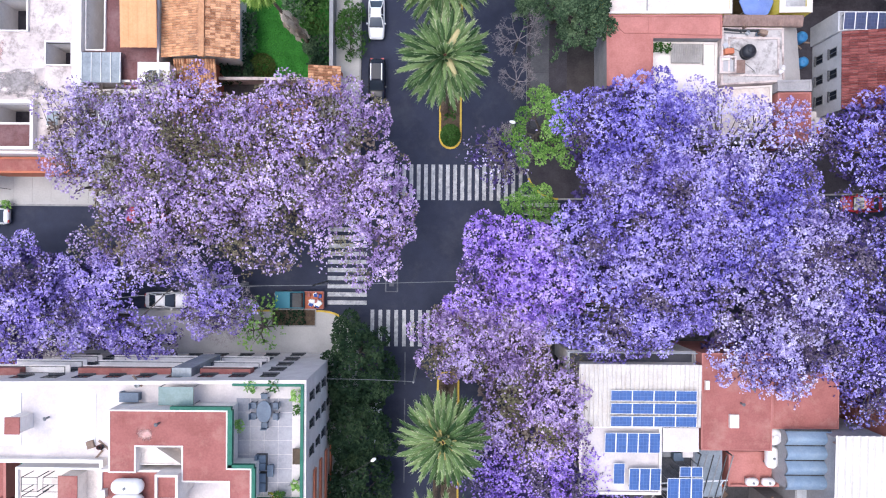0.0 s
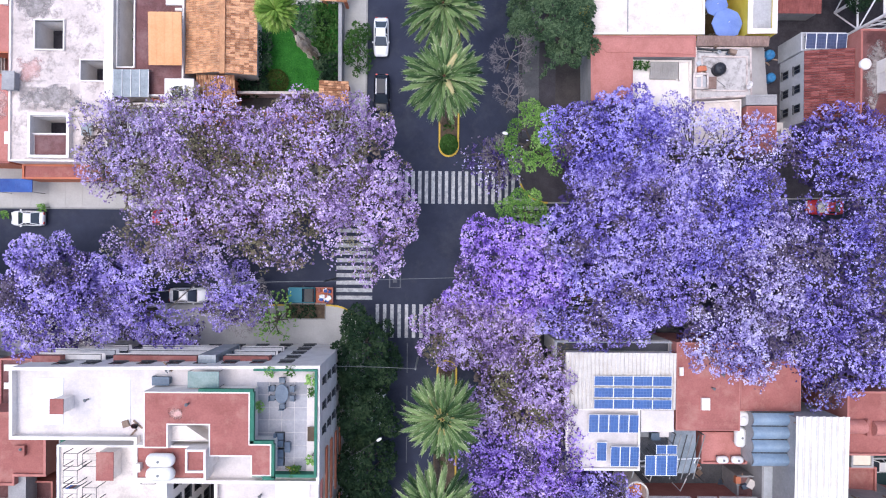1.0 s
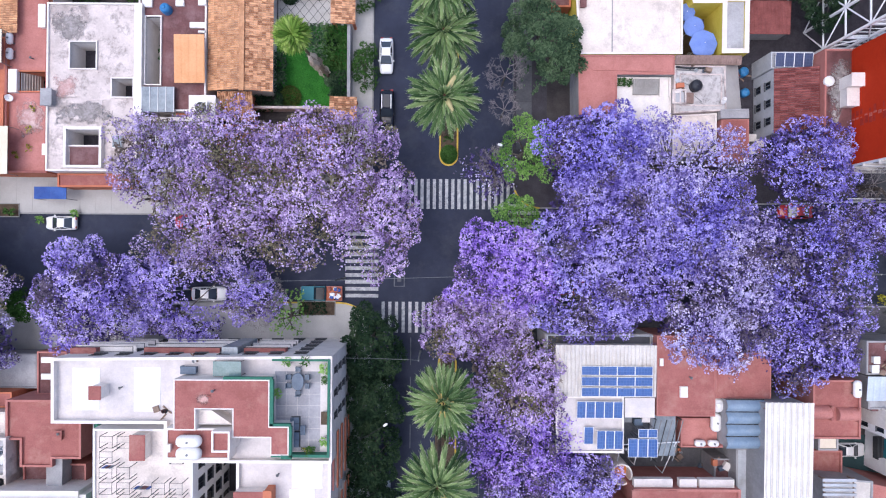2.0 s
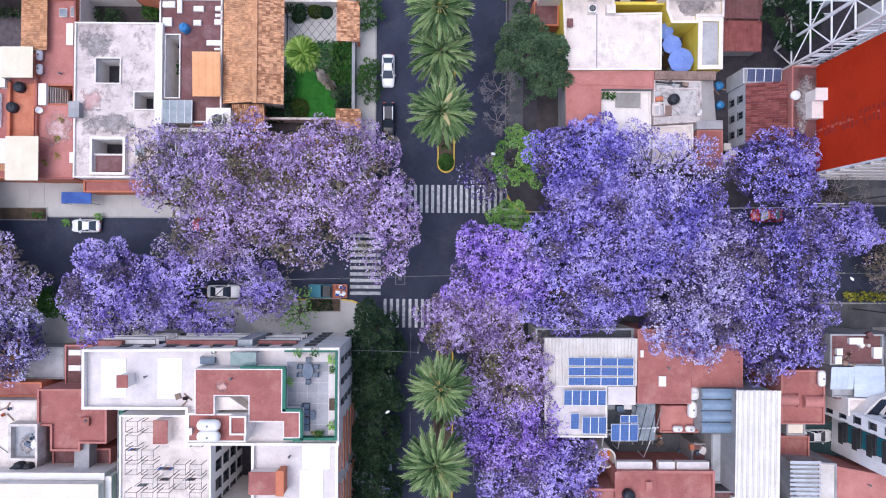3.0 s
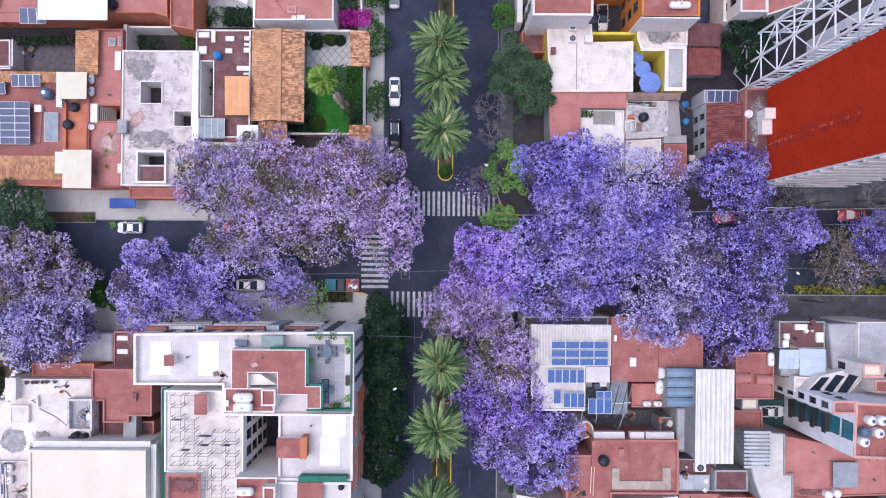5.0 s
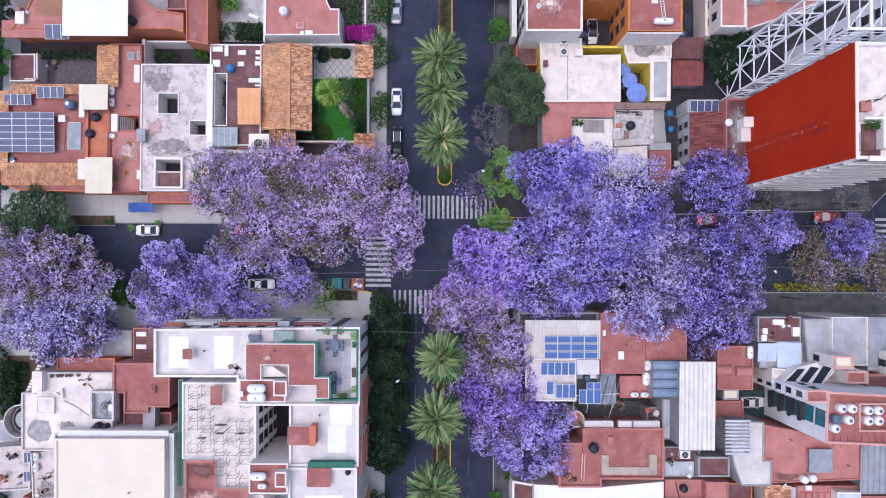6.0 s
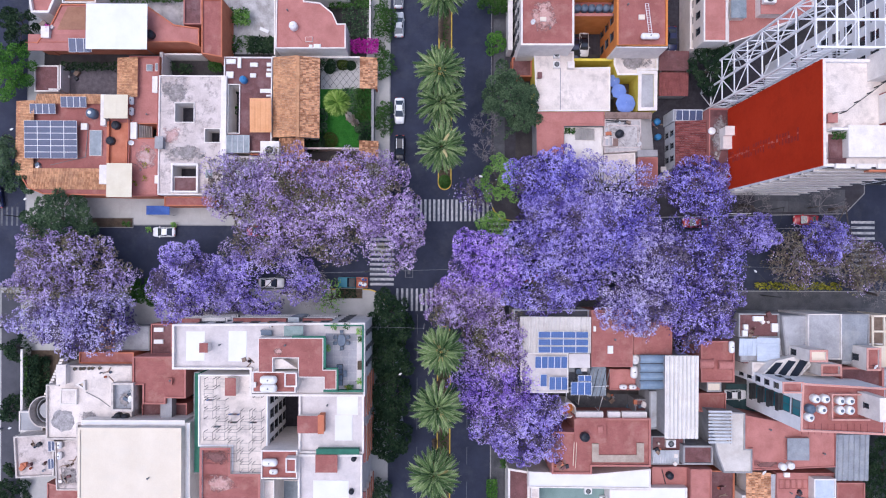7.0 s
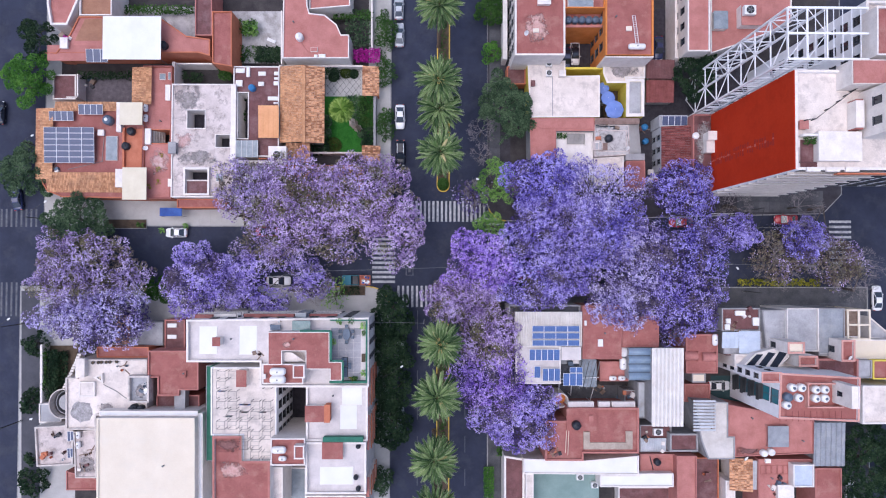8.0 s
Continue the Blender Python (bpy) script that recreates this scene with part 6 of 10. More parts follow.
building("house", "maroon roof with pale skylights below the jacarandas", [(-48.2, -11.34), (-44.65, -11.33), (-44.6, -16.47), (-48.15, -16.48)], 5.0, pink_wall, maroon_roof, 0.2)
skylight(-47.64, -46.06, -12.68, -11.99, 5.0)
skylight(-47.62, -46.04, -14.65, -13.96, 5.0)
building("house", "low tiled roof patch under the jacaranda", [(-57.77, -10.34), (-54.69, -10.33), (-54.62, -16.01), (-57.7, -16.01)], 3.5, grey_wall, old_tile, 0.2)
h = building("house", "white roof with triangular roof light and stained patch", [(-62.06, -17.9), (-50.02, -17.9), (-49.92, -26.76), (-58.57, -27.43), (-58.53, -29.84), (-63.72, -29.83), (-63.84, -20.99), (-62.02, -20.99)], 7.5, aged_wall, white_roof, 0.4, 0.25)
t = thing("roof_light", -57.97, -21.01, 7.5, "white triangular roof light frame", "roof light")
tri = [(-59.02, -20.92), (-57.5, -20.25), (-57.38, -21.88)]
part("frame", ring(bmesh.new(), tri, 0.25, 7.5, 8.1), white_wall, t)
part("pane", prism(bmesh.new(), inset(tri, 0.25), 7.6, 7.7), cream_roof, t)
building("roof_house", "white rooftop room with grey floor", [(-52.58, -20.45), (-49.06, -20.44), (-49.01, -24.92), (-52.53, -24.91)], 8.6, aged_wall, grey_roof, 0.8, 0.3, base=7.5)
building("roof_house", "low white roof plinth", [(-61.45, -21.67), (-58.77, -21.67), (-58.74, -24.16), (-61.42, -24.16)], 8.0, white_wall, white_roof, 0.1, base=7.5)
cabinet("stair_box", "white chimney stack with openings", -61.55, -60.18, -20.73, -17.69, 7.5, 8.8, white_wall, white_roof)
for x, y in ((-52.02, -26.04), (-50.87, -26.23), (-52.49, -26.51)):
    water_tank(x, y, 7.5, 0.65, 1.2, tank_black)
t = thing("spiral_stair", -65.57, -25.92, 0.15, "round white spiral stair tower", "stair")
sx, sy = -65.57, -25.92
for k in range(3):
    bm = bmesh.new()
    ring(bm, [(sx + (2.4 - 0.5 * k) * math.cos(a * math.tau / 24), sy + (2.6 - 0.5 * k) * math.sin(a * math.tau / 24)) for a in range(24)], 0.16, 0.15, 5.6 - 1.4 * k)
    part("ring_wall", bm, (aged_wall, grey_wall, grey_wall)[k], t)
part("floor", lathe(bmesh.new(), [(1.4, 0.15), (1.4, 4.2)], sx, sy, 0.0, 20), grey_roof, t)
h = building("house", "big hall with a plain cream membrane roof", [(-56.81, -27.11), (-40.67, -27.12), (-40.51, -42.94), (-56.6, -42.91)], 11.0, white_wall, cream_roof, 0.15, 0.3, cream_roof)
building("house", "white lower rim beside the cream hall", [(-40.6, -26.66), (-39.85, -26.66), (-39.7, -44.05), (-40.45, -44.05)], 9.6, white_wall, awning_white, 0.05)
building("house", "white lower rim behind the cream hall", [(-57.06, -26.2), (-40.6, -26.2), (-40.6, -27.05), (-57.05, -27.05)], 9.8, white_wall, awning_white, 0.05)
building("house", "white roof terrace with louvred sides", [(-69.69, -29.69), (-63.11, -29.3), (-63.02, -36.08), (-69.2, -36.45)], 6.2, aged_wall, dirty_roof, 0.5, 0.25)
building("house", "white roof with tanks beside the cream hall", [(-63, -30.47), (-59.13, -30.08), (-59.02, -38.4), (-62.6, -38.39)], 6.4, aged_wall, dirty_roof, 0.3, 0.2)
capsule_tank(-61.95, -30.92, 6.4, 1.3, 0.4, "y")
capsule_tank(-61.93, -32.66, 6.4, 1.3, 0.4, "y")
solar_array(-63.99, -62.9, -32.08, -30.34, 6.3, 2, 1, 5, "small pair of solar panels", solar_dark)
solar_array(-63.95, -62.96, -34.96, -33.23, 6.3, 2, 1, 5, "small pair of solar panels", solar_dark)
building("house", "low red roof beside the cream hall", [(-65.08, -37.69), (-59.77, -39.07), (-59.74, -41.03), (-65.03, -41.02)], 4.8, pink_wall, red_roof, 0.2)
# Lawn given a dark soil colour in place of the trees' shade.
paving("garden_dark", "garden lawn in dark soil, tree shade in the colour", [(-72.35, -16.48), (-65.6, -16.47), (-68.33, -25.99), (-72.21, -25.99)], 0.25, soil, "garden")
garden_wall("wall_garden_west", "white garden wall along the far street", [(-71.12, -16.22), (-70.97, -26.57)], 2.6, white_wall, 0.4)
t = thing("stepping_wall", -66.46, -20.61, 0.2, "curved row of pale stepping blocks in the garden", "garden edging")
for k in range(14):
    a, b = [(p + (q - p) * k / 13) for p, q in zip((-64.68, -17.88), (-67.42, -24.14))]
    part("block", box(bmesh.new(), a - 0.3, a + 0.3, b - 0.18, b + 0.18, 0.2, 2.0), white_wall, t)
building("house", "grey roofed gate lodge", [(-71.02, -26.35), (-67.03, -26.35), (-66.98, -29.74), (-70.97, -29.74)], 3.0, white_wall, grey_roof, 0.2)

paving("verge_west", "worn dark asphalt verge along the far street", [(-76.24, -6.53), (-72.96, -6.52), (-72.38, -45.87), (-75.63, -45.86)], 0.19, old_asphalt)
# ==== south-east block ====
SOL = [(11.95, -8.6), (24.35, -8.6), (24.35, -22), (11.95, -22)]
h = building("house", "white house with a railed gutter walk round its ribbed roof", SOL, 6.6, white_wall, old_asphalt, 0.5, 0.15, grey_wall)
window_parts(h, SOL, 3, 5, 2, 2.8, 1.0, 1.2, 1.3)
window_parts(h, SOL, 2, 5, 2, 2.8, 1.0, 1.2, 1.3)
part("upper_wall", ring(bmesh.new(), rect(12.95, 24.2, -15.45, -9.75), 0.2, 6.6, 8.75), white_wall, h)
part("upper_wall", ring(bmesh.new(), rect(12.95, 20.6, -21.85, -15.45), 0.2, 6.6, 8.6), white_wall, h)
part("deck", box(bmesh.new(), 13.1, 20.5, -21.7, -15.6, 8.3, 8.5), pale_tile, h, "pale flat deck below the panels")
part("deck_rim", ring(bmesh.new(), rect(12.9, 20.65, -21.9, -15.4), 0.25, 8.6, 8.75), white_wall, h)
part("low_roof", box(bmesh.new(), 20.6, 24.2, -21.85, -15.45, 6.6, 6.7), concrete, h, "dark sunken yard roof")
t = thing("guard_rail", 12.1, -8.7, 7.1, "thin grey steel rail round the gutter walk", "railing")
for a, b in (((12.02, -8.68), (24.2, -8.68)), ((12.02, -8.68), (12.02, -21.9))):
    for z in (7.6, 8.1):
        part("rail", tube(bmesh.new(), (*a, z), (*b, z), 0.035, 0.035, 5), steel_sheet, t)
    for k in range(7):
        x, y = a[0] + (b[0] - a[0]) * k / 6, a[1] + (b[1] - a[1]) * k / 6
        part("post", tube(bmesh.new(), (x, y, 7.1), (x, y, 8.1), 0.03, 0.03, 5), steel_sheet, t)
corrugated("roof_sheet", "cream ribbed roof sheet beside the solar panels", 12.8, 24.28, -15.5, -9.6, 8.8, 9.0, white_sheet, 0.42, 0.12, "y")
solar_array(15.68, 23.75, -13, -11.95, 8.9, 4, 1, 5, lift=0.3)
solar_array(15.68, 23.75, -14.2, -13.15, 8.9, 4, 1, 5, lift=0.3)
solar_array(15.68, 23.75, -15.39, -14.35, 8.9, 4, 1, 5, lift=0.3)
solar_array(15.2, 20.4, -17.9, -15.95, 8.5, 5, 1, 5, lift=0.5)
canopy("glass_canopy", "pale translucent ribbed sheet between steel bars", 20.75, 24.15, -17.85, -15.6, 6.7, 8.7, pale_tile, sag=0.0, category="canopy")
solar_array(16.06, 17.14, -20.87, -18.85, 8.5, 1, 1, 5)
solar_array(17.46, 20.43, -21.35, -19.2, 8.5, 3, 1, 5, lift=0.6)
solar_array(20.82, 24.13, -22.02, -19.9, 6.7, 3, 1, 3, lift=3.1)
solar_array(21.96, 24.11, -19.83, -18.85, 6.7, 2, 1, 3, lift=3.1)
for k, (x, y) in enumerate(((21.4, -18.3), (22.6, -18.6), (23.4, -18.2))):
    cabinet("roof_box", "dark service box in the sunken yard", x - 0.4, x + 0.4, y - 0.3, y + 0.3, 6.7, 7.5 + 0.2 * k, (grey_steel, tank_grey, white_wall)[k])
t = thing("steel_rack", 25.83, -20.35, 5.0, "dark steel service rack with pipes beside the panels", "steel rack")
x0, x1, y0, y1 = 24.21, 27.29, -22.83, -18.03
for k in range(6):
    x = x0 + (x1 - x0) * k / 5
    part("beam", tube(bmesh.new(), (x, y1, 9.0), (x - 1.0, y0, 8.4), 0.06, 0.06, 5), (dark_steel, grey_steel)[k % 2], t)
for y in (y0, y1):
    for x in (x0, x1 - 0.2):
        part("post", box(bmesh.new(), x, x + 0.1, y - 0.05, y + 0.05, 0.15, 9.0), dark_steel, t)
part("shelf", box(bmesh.new(), x0, x1, y0, y1, 6.4, 6.5), glass_roof, t)
paving("court_grey", "grey concrete back court", [(21.95, -23.64), (33.89, -23.64), (33.88, -27.76), (21.95, -27.76)], 0.3, concrete)
h = building("house", "plain red flat roof with a white skylight", [(24.44, -8.55), (31.15, -8.54), (31.11, -17.72), (24.42, -17.72)], 8.5, pink_wall, red_roof, 0.06, 0.12)
skylight(27.02, 27.89, -15.54, -14.29, 8.5)
skylight(24.71, 25.1, -11.98, -11.12, 8.5)
building("house", "red flat roof under the jacarandas", [(31.38, -10.42), (37.72, -10.41), (37.7, -15.75), (31.36, -15.76)], 8.0, pink_wall, red_roof, 0.06, 0.12)
building("house", "lower red roof with white gas tanks", [(27.92, -18.4), (32.85, -18.4), (32.84, -21.83), (27.91, -21.83)], 6.2, pink_wall, pink_roof, 0.3)
capsule_tank(30.04, -21.25, 6.2, 1.3, 0.4)
capsule_tank(31.61, -21.25, 6.2, 1.3, 0.4)
water_tank(31.74, -16.63, 6.5, 0.85, 1.6, tank_white, "white round water tank")
capsule_tank(31.75, -18.72, 6.3, 2.2, 0.6, "y")
t = thing("roof_sheet", 34.36, -18.47, 8.1, "blue grey roof of broad curved sheets", "roof sheet")
x0, x1, y0, y1 = 32.15, 36.46, -21.24, -15.69
for k in range(4):
    bm = bmesh.new()
    a, b = y0 + (y1 - y0) * k / 4, y0 + (y1 - y0) * (k + 1) / 4
    rows = []
    for i in range(9):
        s = i / 8
        rows.append([bm.verts.new((x, a + (b - a) * s, 8.9 + 0.6 * math.sin(math.pi * s) - q)) for x in (x0, x1) for q in (0, 0.05)])
    for p, q in zip(rows, rows[1:]):
        bm.faces.new((p[0], p[2], q[2], q[0]))
        bm.faces.new((p[1], p[3], q[3], q[1]))
        bm.faces.new((p[0], p[1], q[1], q[0]))
        bm.faces.new((p[2], p[3], q[3], q[2]))
    part("vault", bm, blue_sheet, t)
    part("gutter", box(bmesh.new(), x0, x1, b - 0.07, b + 0.07, 8.86, 8.98), dark_steel, t)
part("wall", ring(bmesh.new(), rect(x0 + 0.1, x1 - 0.1, y0 + 0.1, y1 - 0.1), 0.2, 0.15, 8.9), grey_wall, t)
c = corrugated("roof_sheet", "long white corrugated roof over a shed", 35.36, 40.68, -28.52, -15.4, 11.2, 11.6, bright_sheet, 0.665, 0.2, "y")
x0, x1, y0, y1 = 35.36, 40.68, -28.52, -15.4
# Thin dark strips along the sheet draw the shadow lines of its ribs.
for k in range(1, 8):
    x = x0 + (x1 - x0) * k / 8
    bm = box(bmesh.new(), x - 0.045, x + 0.045, y0 + 0.05, y1 - 0.05, 0.0, 0.04)
    for v in bm.verts:
        v.co.z += 11.2 + 0.4 * (v.co.y - y0) / (y1 - y0)
    part("rib_shadow_line", bm, dark_sheet, c)
building("house", "shed walls under the white corrugated roof", [(35.84, -15.85), (40.69, -15.85), (40.62, -28.29), (35.78, -28.29)], 10.6, grey_wall, grey_roof, 0.2)
building("house", "grey lean-to beside the shed", [(34.57, -22.01), (37.14, -22.01), (37.11, -28.31), (34.54, -28.31)], 6.0, grey_wall, steel_sheet, 0.2)
building("house", "small dark red back roof", [(32.74, -23.77), (35.06, -23.77), (35.05, -26.97), (32.73, -26.97)], 4.0, grey_wall, maroon_roof, 0.3)
h = building("house", "red roof terrace with a pale low bench wall", [(21.9, -26.02), (34.02, -26.02), (33.99, -33.71), (24.5, -33.7), (24.5, -34.95), (18.02, -34.94), (18.03, -28.23), (21.9, -28.23)], 8.2, pink_wall, red_roof, 0.35, 0.25, pink_wall)
for q in ((24.56, 25.62, -33.07, -30.1), (25.62, 32.96, -33.08, -31.92), (31.81, 32.97, -31.93, -30.01)):
    part("bench_wall", box(bmesh.new(), *q, 8.2, 8.45), sand_floor, h)
part("raised_floor", box(bmesh.new(), 21.63, 26.74, -29.86, -26.12, 8.2, 8.7), red_roof, h)
for x0, x1 in ((22.1, 26.5), (27.3, 29.3), (29.6, 33.6)):
    part("planter_box", box(bmesh.new(), x0, x1, -26.04, -25.1, 7.0, 7.9), white_wall, h, "white plastered box along the court edge")
    part("planter_lid", box(bmesh.new(), x0 + 0.12, x1 - 0.12, -25.95, -25.2, 7.9, 7.94), pale_tile, h)
water_tank(23.18, -28.81, 8.7, 0.75, 1.3)
cabinet("roof_box", "pale pink roof hatch", 25.44, 26.02, -28.09, -27.23, 8.7, 9.1, pink_wall)
t = thing("spiral_stair", 21.28, -25.36, 0.15, "round stair turret with a red inner wall", "stair")
sx, sy = 21.28, -25.36
part("ring_wall", ring(bmesh.new(), [(sx + 1.3 * math.cos(a * math.tau / 20), sy + 1.3 * math.sin(a * math.tau / 20)) for a in range(20)], 0.2, 0.15, 5.6), white_wall, t)
part("floor", lathe(bmesh.new(), [(1.1, 0.15), (1.1, 3.6)], sx, sy, 0.0, 18), orange_wall, t)
building("house", "white building with a sunken green court", [(14.51, -35.1), (24.91, -35.5), (34.56, -34.64), (34.54, -37.95), (14.5, -37.73)], 6.5, white_wall, awning_white, 0.3)
building("house", "white building front wing", [(34.64, -37.76), (40.65, -37.76), (40.64, -40.1), (27.85, -40.08), (27.86, -38.04), (34.64, -38.05)], 6.3, white_wall, awning_white, 0.3)
paving("court_green", "grey green painted sunken court", [(16.88, -38.82), (28.51, -38.84), (28.48, -49.05), (16.87, -49.02)], 3.0, surface("green grey paint", (0.16, 0.24, 0.22), (0.24, 0.33, 0.31), 0.4, 6))
building("house", "white wall wing along the court", [(14.96, -37.88), (16.34, -37.89), (16.33, -47.83), (14.96, -47.83)], 6.0, white_wall, white_roof, 0.3)
for x, y in ((24.96, -39.28), (27.58, -40.68)):
    air_conditioner(x, y, 3.0, 1.2, 1.0, 0.9)
building("house", "maroon roofed wing along the avenue", [(11.32, -35.04), (14.9, -35.63), (14.89, -48.22), (11.32, -48.22)], 4.8, white_wall, maroon_roof, 0.4, 0.35)
building("house", "dark court behind the white wing", [(32.05, -41.35), (41.68, -41.36), (41.63, -49.08), (32.02, -49.06)], 2.5, white_wall, maroon_roof, 0.3)
building("house", "red back roof with a black tank", [(35.21, -34.77), (42, -34.78), (41.98, -38.23), (35.2, -38.22)], 5.0, pink_wall, pink_roof, 0.4)
water_tank(38.13, -36.11, 5.0, 0.6, 1.2)
building("house", "grey and red back yard roofs", [(35.39, -29.84), (41.01, -29.85), (40.98, -34.62), (35.37, -34.61)], 4.2, grey_wall, maroon_roof, 0.4)
corrugated("roof_sheet", "grey ribbed lean-to sheet", 35.49, 40.07, -34.53, -32.15, 4.5, 4.7, steel_sheet, 0.4, 0.05)
air_conditioner(38.52, -31.01, 4.2, 1.6, 1.2, 0.9)
building("house", "maroon roofed yard house", [(40.27, -31.06), (45.23, -31.06), (45.21, -34.2), (40.25, -34.2)], 5.6, grey_wall, maroon_roof, 0.3, 0.3)
building("house", "red roofed house with pink walls by the yard", [(41.14, -34.69), (44.61, -34.69), (44.53, -46.92), (41.08, -46.91)], 6.5, pink_wall, pink_roof, 0.3)
building("house", "dark red earthen yard house", [(45.58, -35.96), (49.92, -35.96), (49.85, -44.73), (45.53, -44.72)], 3.0, terracotta_wall, maroon_roof, 0.3)
h = building("house", "red flat roof with two red vaulted lights", [(42.1, -13.43), (47.54, -13.43), (47.49, -20.08), (42.06, -20.08)], 8.6, pink_wall, red_roof, 0.3)
for x, y in ((42.86, -17.12), (45.95, -17.31)):
    t = thing("roof_vault", x, y, 8.6, "red painted barrel roof light", "roof light")
    bm = bmesh.new()
    rows = [[bm.verts.new((x + s, y + 0.75 * math.cos(a * math.pi / 10), 8.6 + 0.9 * math.sin(a * math.pi / 10))) for a in range(11)] for s in (-1.1, 1.1)]
    for a in range(10):
        bm.faces.new((rows[0][a], rows[1][a], rows[1][a + 1], rows[0][a + 1]))
    bm.faces.new(rows[0])
    bm.faces.new(rows[1][::-1])
    part("vault", bm, pink_roof, t)
    part("end_block", box(bmesh.new(), x + 1.05, x + 1.35, y - 0.8, y + 0.8, 8.6, 9.3), red_roof, t)
capsule_tank(46.88, -14.35, 8.6, 2.0, 0.45, "y")
building("house", "cream roof hatch house", [(43.91, -20.47), (46.28, -20.47), (46.27, -22.03), (43.9, -22.03)], 6.5, grey_wall, cream_roof, 0.2)
building("house", "red low roof beside the yard", [(43.27, -22.59), (47.88, -22.59), (47.86, -25.76), (43.25, -25.76)], 4.5, pink_wall, red_roof, 0.3)
# The teal is darkened for the black shadow below the facade.
paving("yard_teal", "teal painted yard with shadow in its colour and a parked car", [(49.82, -21.88), (57.33, -21.88), (57.29, -27.56), (49.78, -27.56)], 0.3, surface("teal paint darkened for shadow", (0.022, 0.05, 0.055), (0.045, 0.085, 0.09), 0.4, 6))
h = building("house", "maroon roof terrace with clutter and white boxes", [(48.47, -9), (55.11, -9), (55.08, -12.87), (48.45, -12.88)], 8.0, grey_wall, maroon_roof, 0.4)
for q in ((50.81, 52.37, -10.16, -9.49), (53.83, 54.7, -11.9, -10.65), (49.04, 49.72, -12.59, -11.81), (49.24, 49.82, -11.52, -10.84)):
    cabinet("roof_box", "white plastic crate on the roof", *q, 8.0, 8.5, tank_white)
corrugated("roof_sheet", "pale bluish translucent sheet roof", 48.33, 51.2, -15.8, -13.0, 8.6, 8.9, blue_white, 0.7, 0.03)
paving("ledge_maroon", "maroon ledge below the pale sheet roof", rect(49.6, 52.0, -17.2, -16.0), 7.6, maroon_roof)
water_tank(54.9, -16.6, 8.6, 0.62, 1.1, tank_grey, "round dark water tank among the sheets")
corrugated("roof_sheet", "blue white sheet roof", 51.24, 54.6, -16.7, -12.83, 8.7, 9.3, blue_white, 1.1, 0.06, "x")
building("house", "grey walls under the sheet roofs", [(48.82, -13.09), (55.95, -13.09), (55.92, -16.87), (48.8, -16.87)], 8.0, grey_wall, grey_roof, 0.2)
building("house", "sloping grey concrete roof", [(55.06, -9.25), (59.24, -9.25), (59.17, -16.87), (55.77, -16.87)], 9.0, grey_wall, grey_roof, 0.2)
h = building("house", "pale grey roof deck behind a thin white parapet", [(59.02, -8.92), (64.45, -8.91), (64.37, -16.21), (58.96, -16.21)], 9.4, white_wall, grey_roof, 0.4, 0.15, None)
h = building("house", "blue grey seamed metal roof", [(64.54, -8.91), (69, -8.91), (68.91, -16.97), (64.46, -16.97)], 9.4, grey_wall, steel_sheet, 0.25)
corrugated("roof_sheet", "dark grey standing seam roof sheet", 64.46, 68.64, -16.55, -9.08, 9.5, 9.8, dark_sheet, 1.6, 0.05)
t = thing("pergola", 71.29, -11.75, 0.15, "timber framed roof terrace with deck furniture", "pergola")
x0, x1, y0, y1 = 69.31, 73.05, -14.11, -9.21
for a in (x0, (x0 + x1) / 2, x1):
    for b in (y0, y1):
        part("post", box(bmesh.new(), a - 0.12, a + 0.12, b - 0.12, b + 0.12, 0.15, 9.8), cream_roof, t)
for a in (x0, (x0 + x1) / 2, x1):
    part("beam", box(bmesh.new(), a - 0.15, a + 0.15, y0, y1, 9.8, 10.0), cream_roof, t)
for b in (y0, (y0 + y1) / 2, y1):
    part("beam", box(bmesh.new(), x0, x1, b - 0.15, b + 0.15, 10.0, 10.2), cream_roof, t)
part("deck", box(bmesh.new(), x0, x1, y0, y1, 6.8, 7.0), timber, t)
part("wall", ring(bmesh.new(), rect(x0, x1, y0, y1), 0.2, 0.15, 7.4), white_wall, t)
building("house", "cream ribbed low roof on the far corner", [(71.03, -14.48), (80.95, -14.47), (80.91, -17.91), (71, -17.92)], 7.0, white_wall, cream_roof, 0.3)
building("house", "white corner house by the far street", [(76.35, -10.61), (79.85, -13.6), (79.83, -14.6), (76.3, -14.6)], 4.5, white_wall, grey_roof, 0.3)

APT = [(53.61, -18.56), (66.28, -19.27), (66.02, -26.21), (53.27, -25.67)]
h = building("apartment_building", "white six-storey building with teal windows and red tank deck", APT, 17.5, bright_wall, red_roof, 0.35, 0.25, rim_pink, "apartment building")
a5 = ccw(APT)
for e in range(4):
    a, b = Vector(a5[e]), Vector(a5[(e + 1) % 4])
    if abs((b - a).x) < 1.5 and (a.x + b.x) / 2 < 58:
        window_parts(h, APT, e, 1, range(1, 6), 2.9, 1.0, 2.2, 2.0, glass_teal, dark_steel, 0.35, 0.75)
        window_parts(h, APT, e, 1, range(1, 6), 2.9, 1.4, 0.7, 0.9, None, None, 0.08, 0.26)
        for f in range(1, 5):
            z = 0.6 + f * 2.9
            m = a.lerp(b, 0.52)
            part("balcony", box(bmesh.new(), m.x - 1.1, m.x - 0.02, m.y - 1.5, m.y + 1.1, z, z + 0.15), dark_steel, h)
            part("balcony_rail", box(bmesh.new(), m.x - 1.1, m.x - 1.04, m.y - 1.5, m.y + 1.1, z + 0.15, z + 1.0), dark_steel, h)
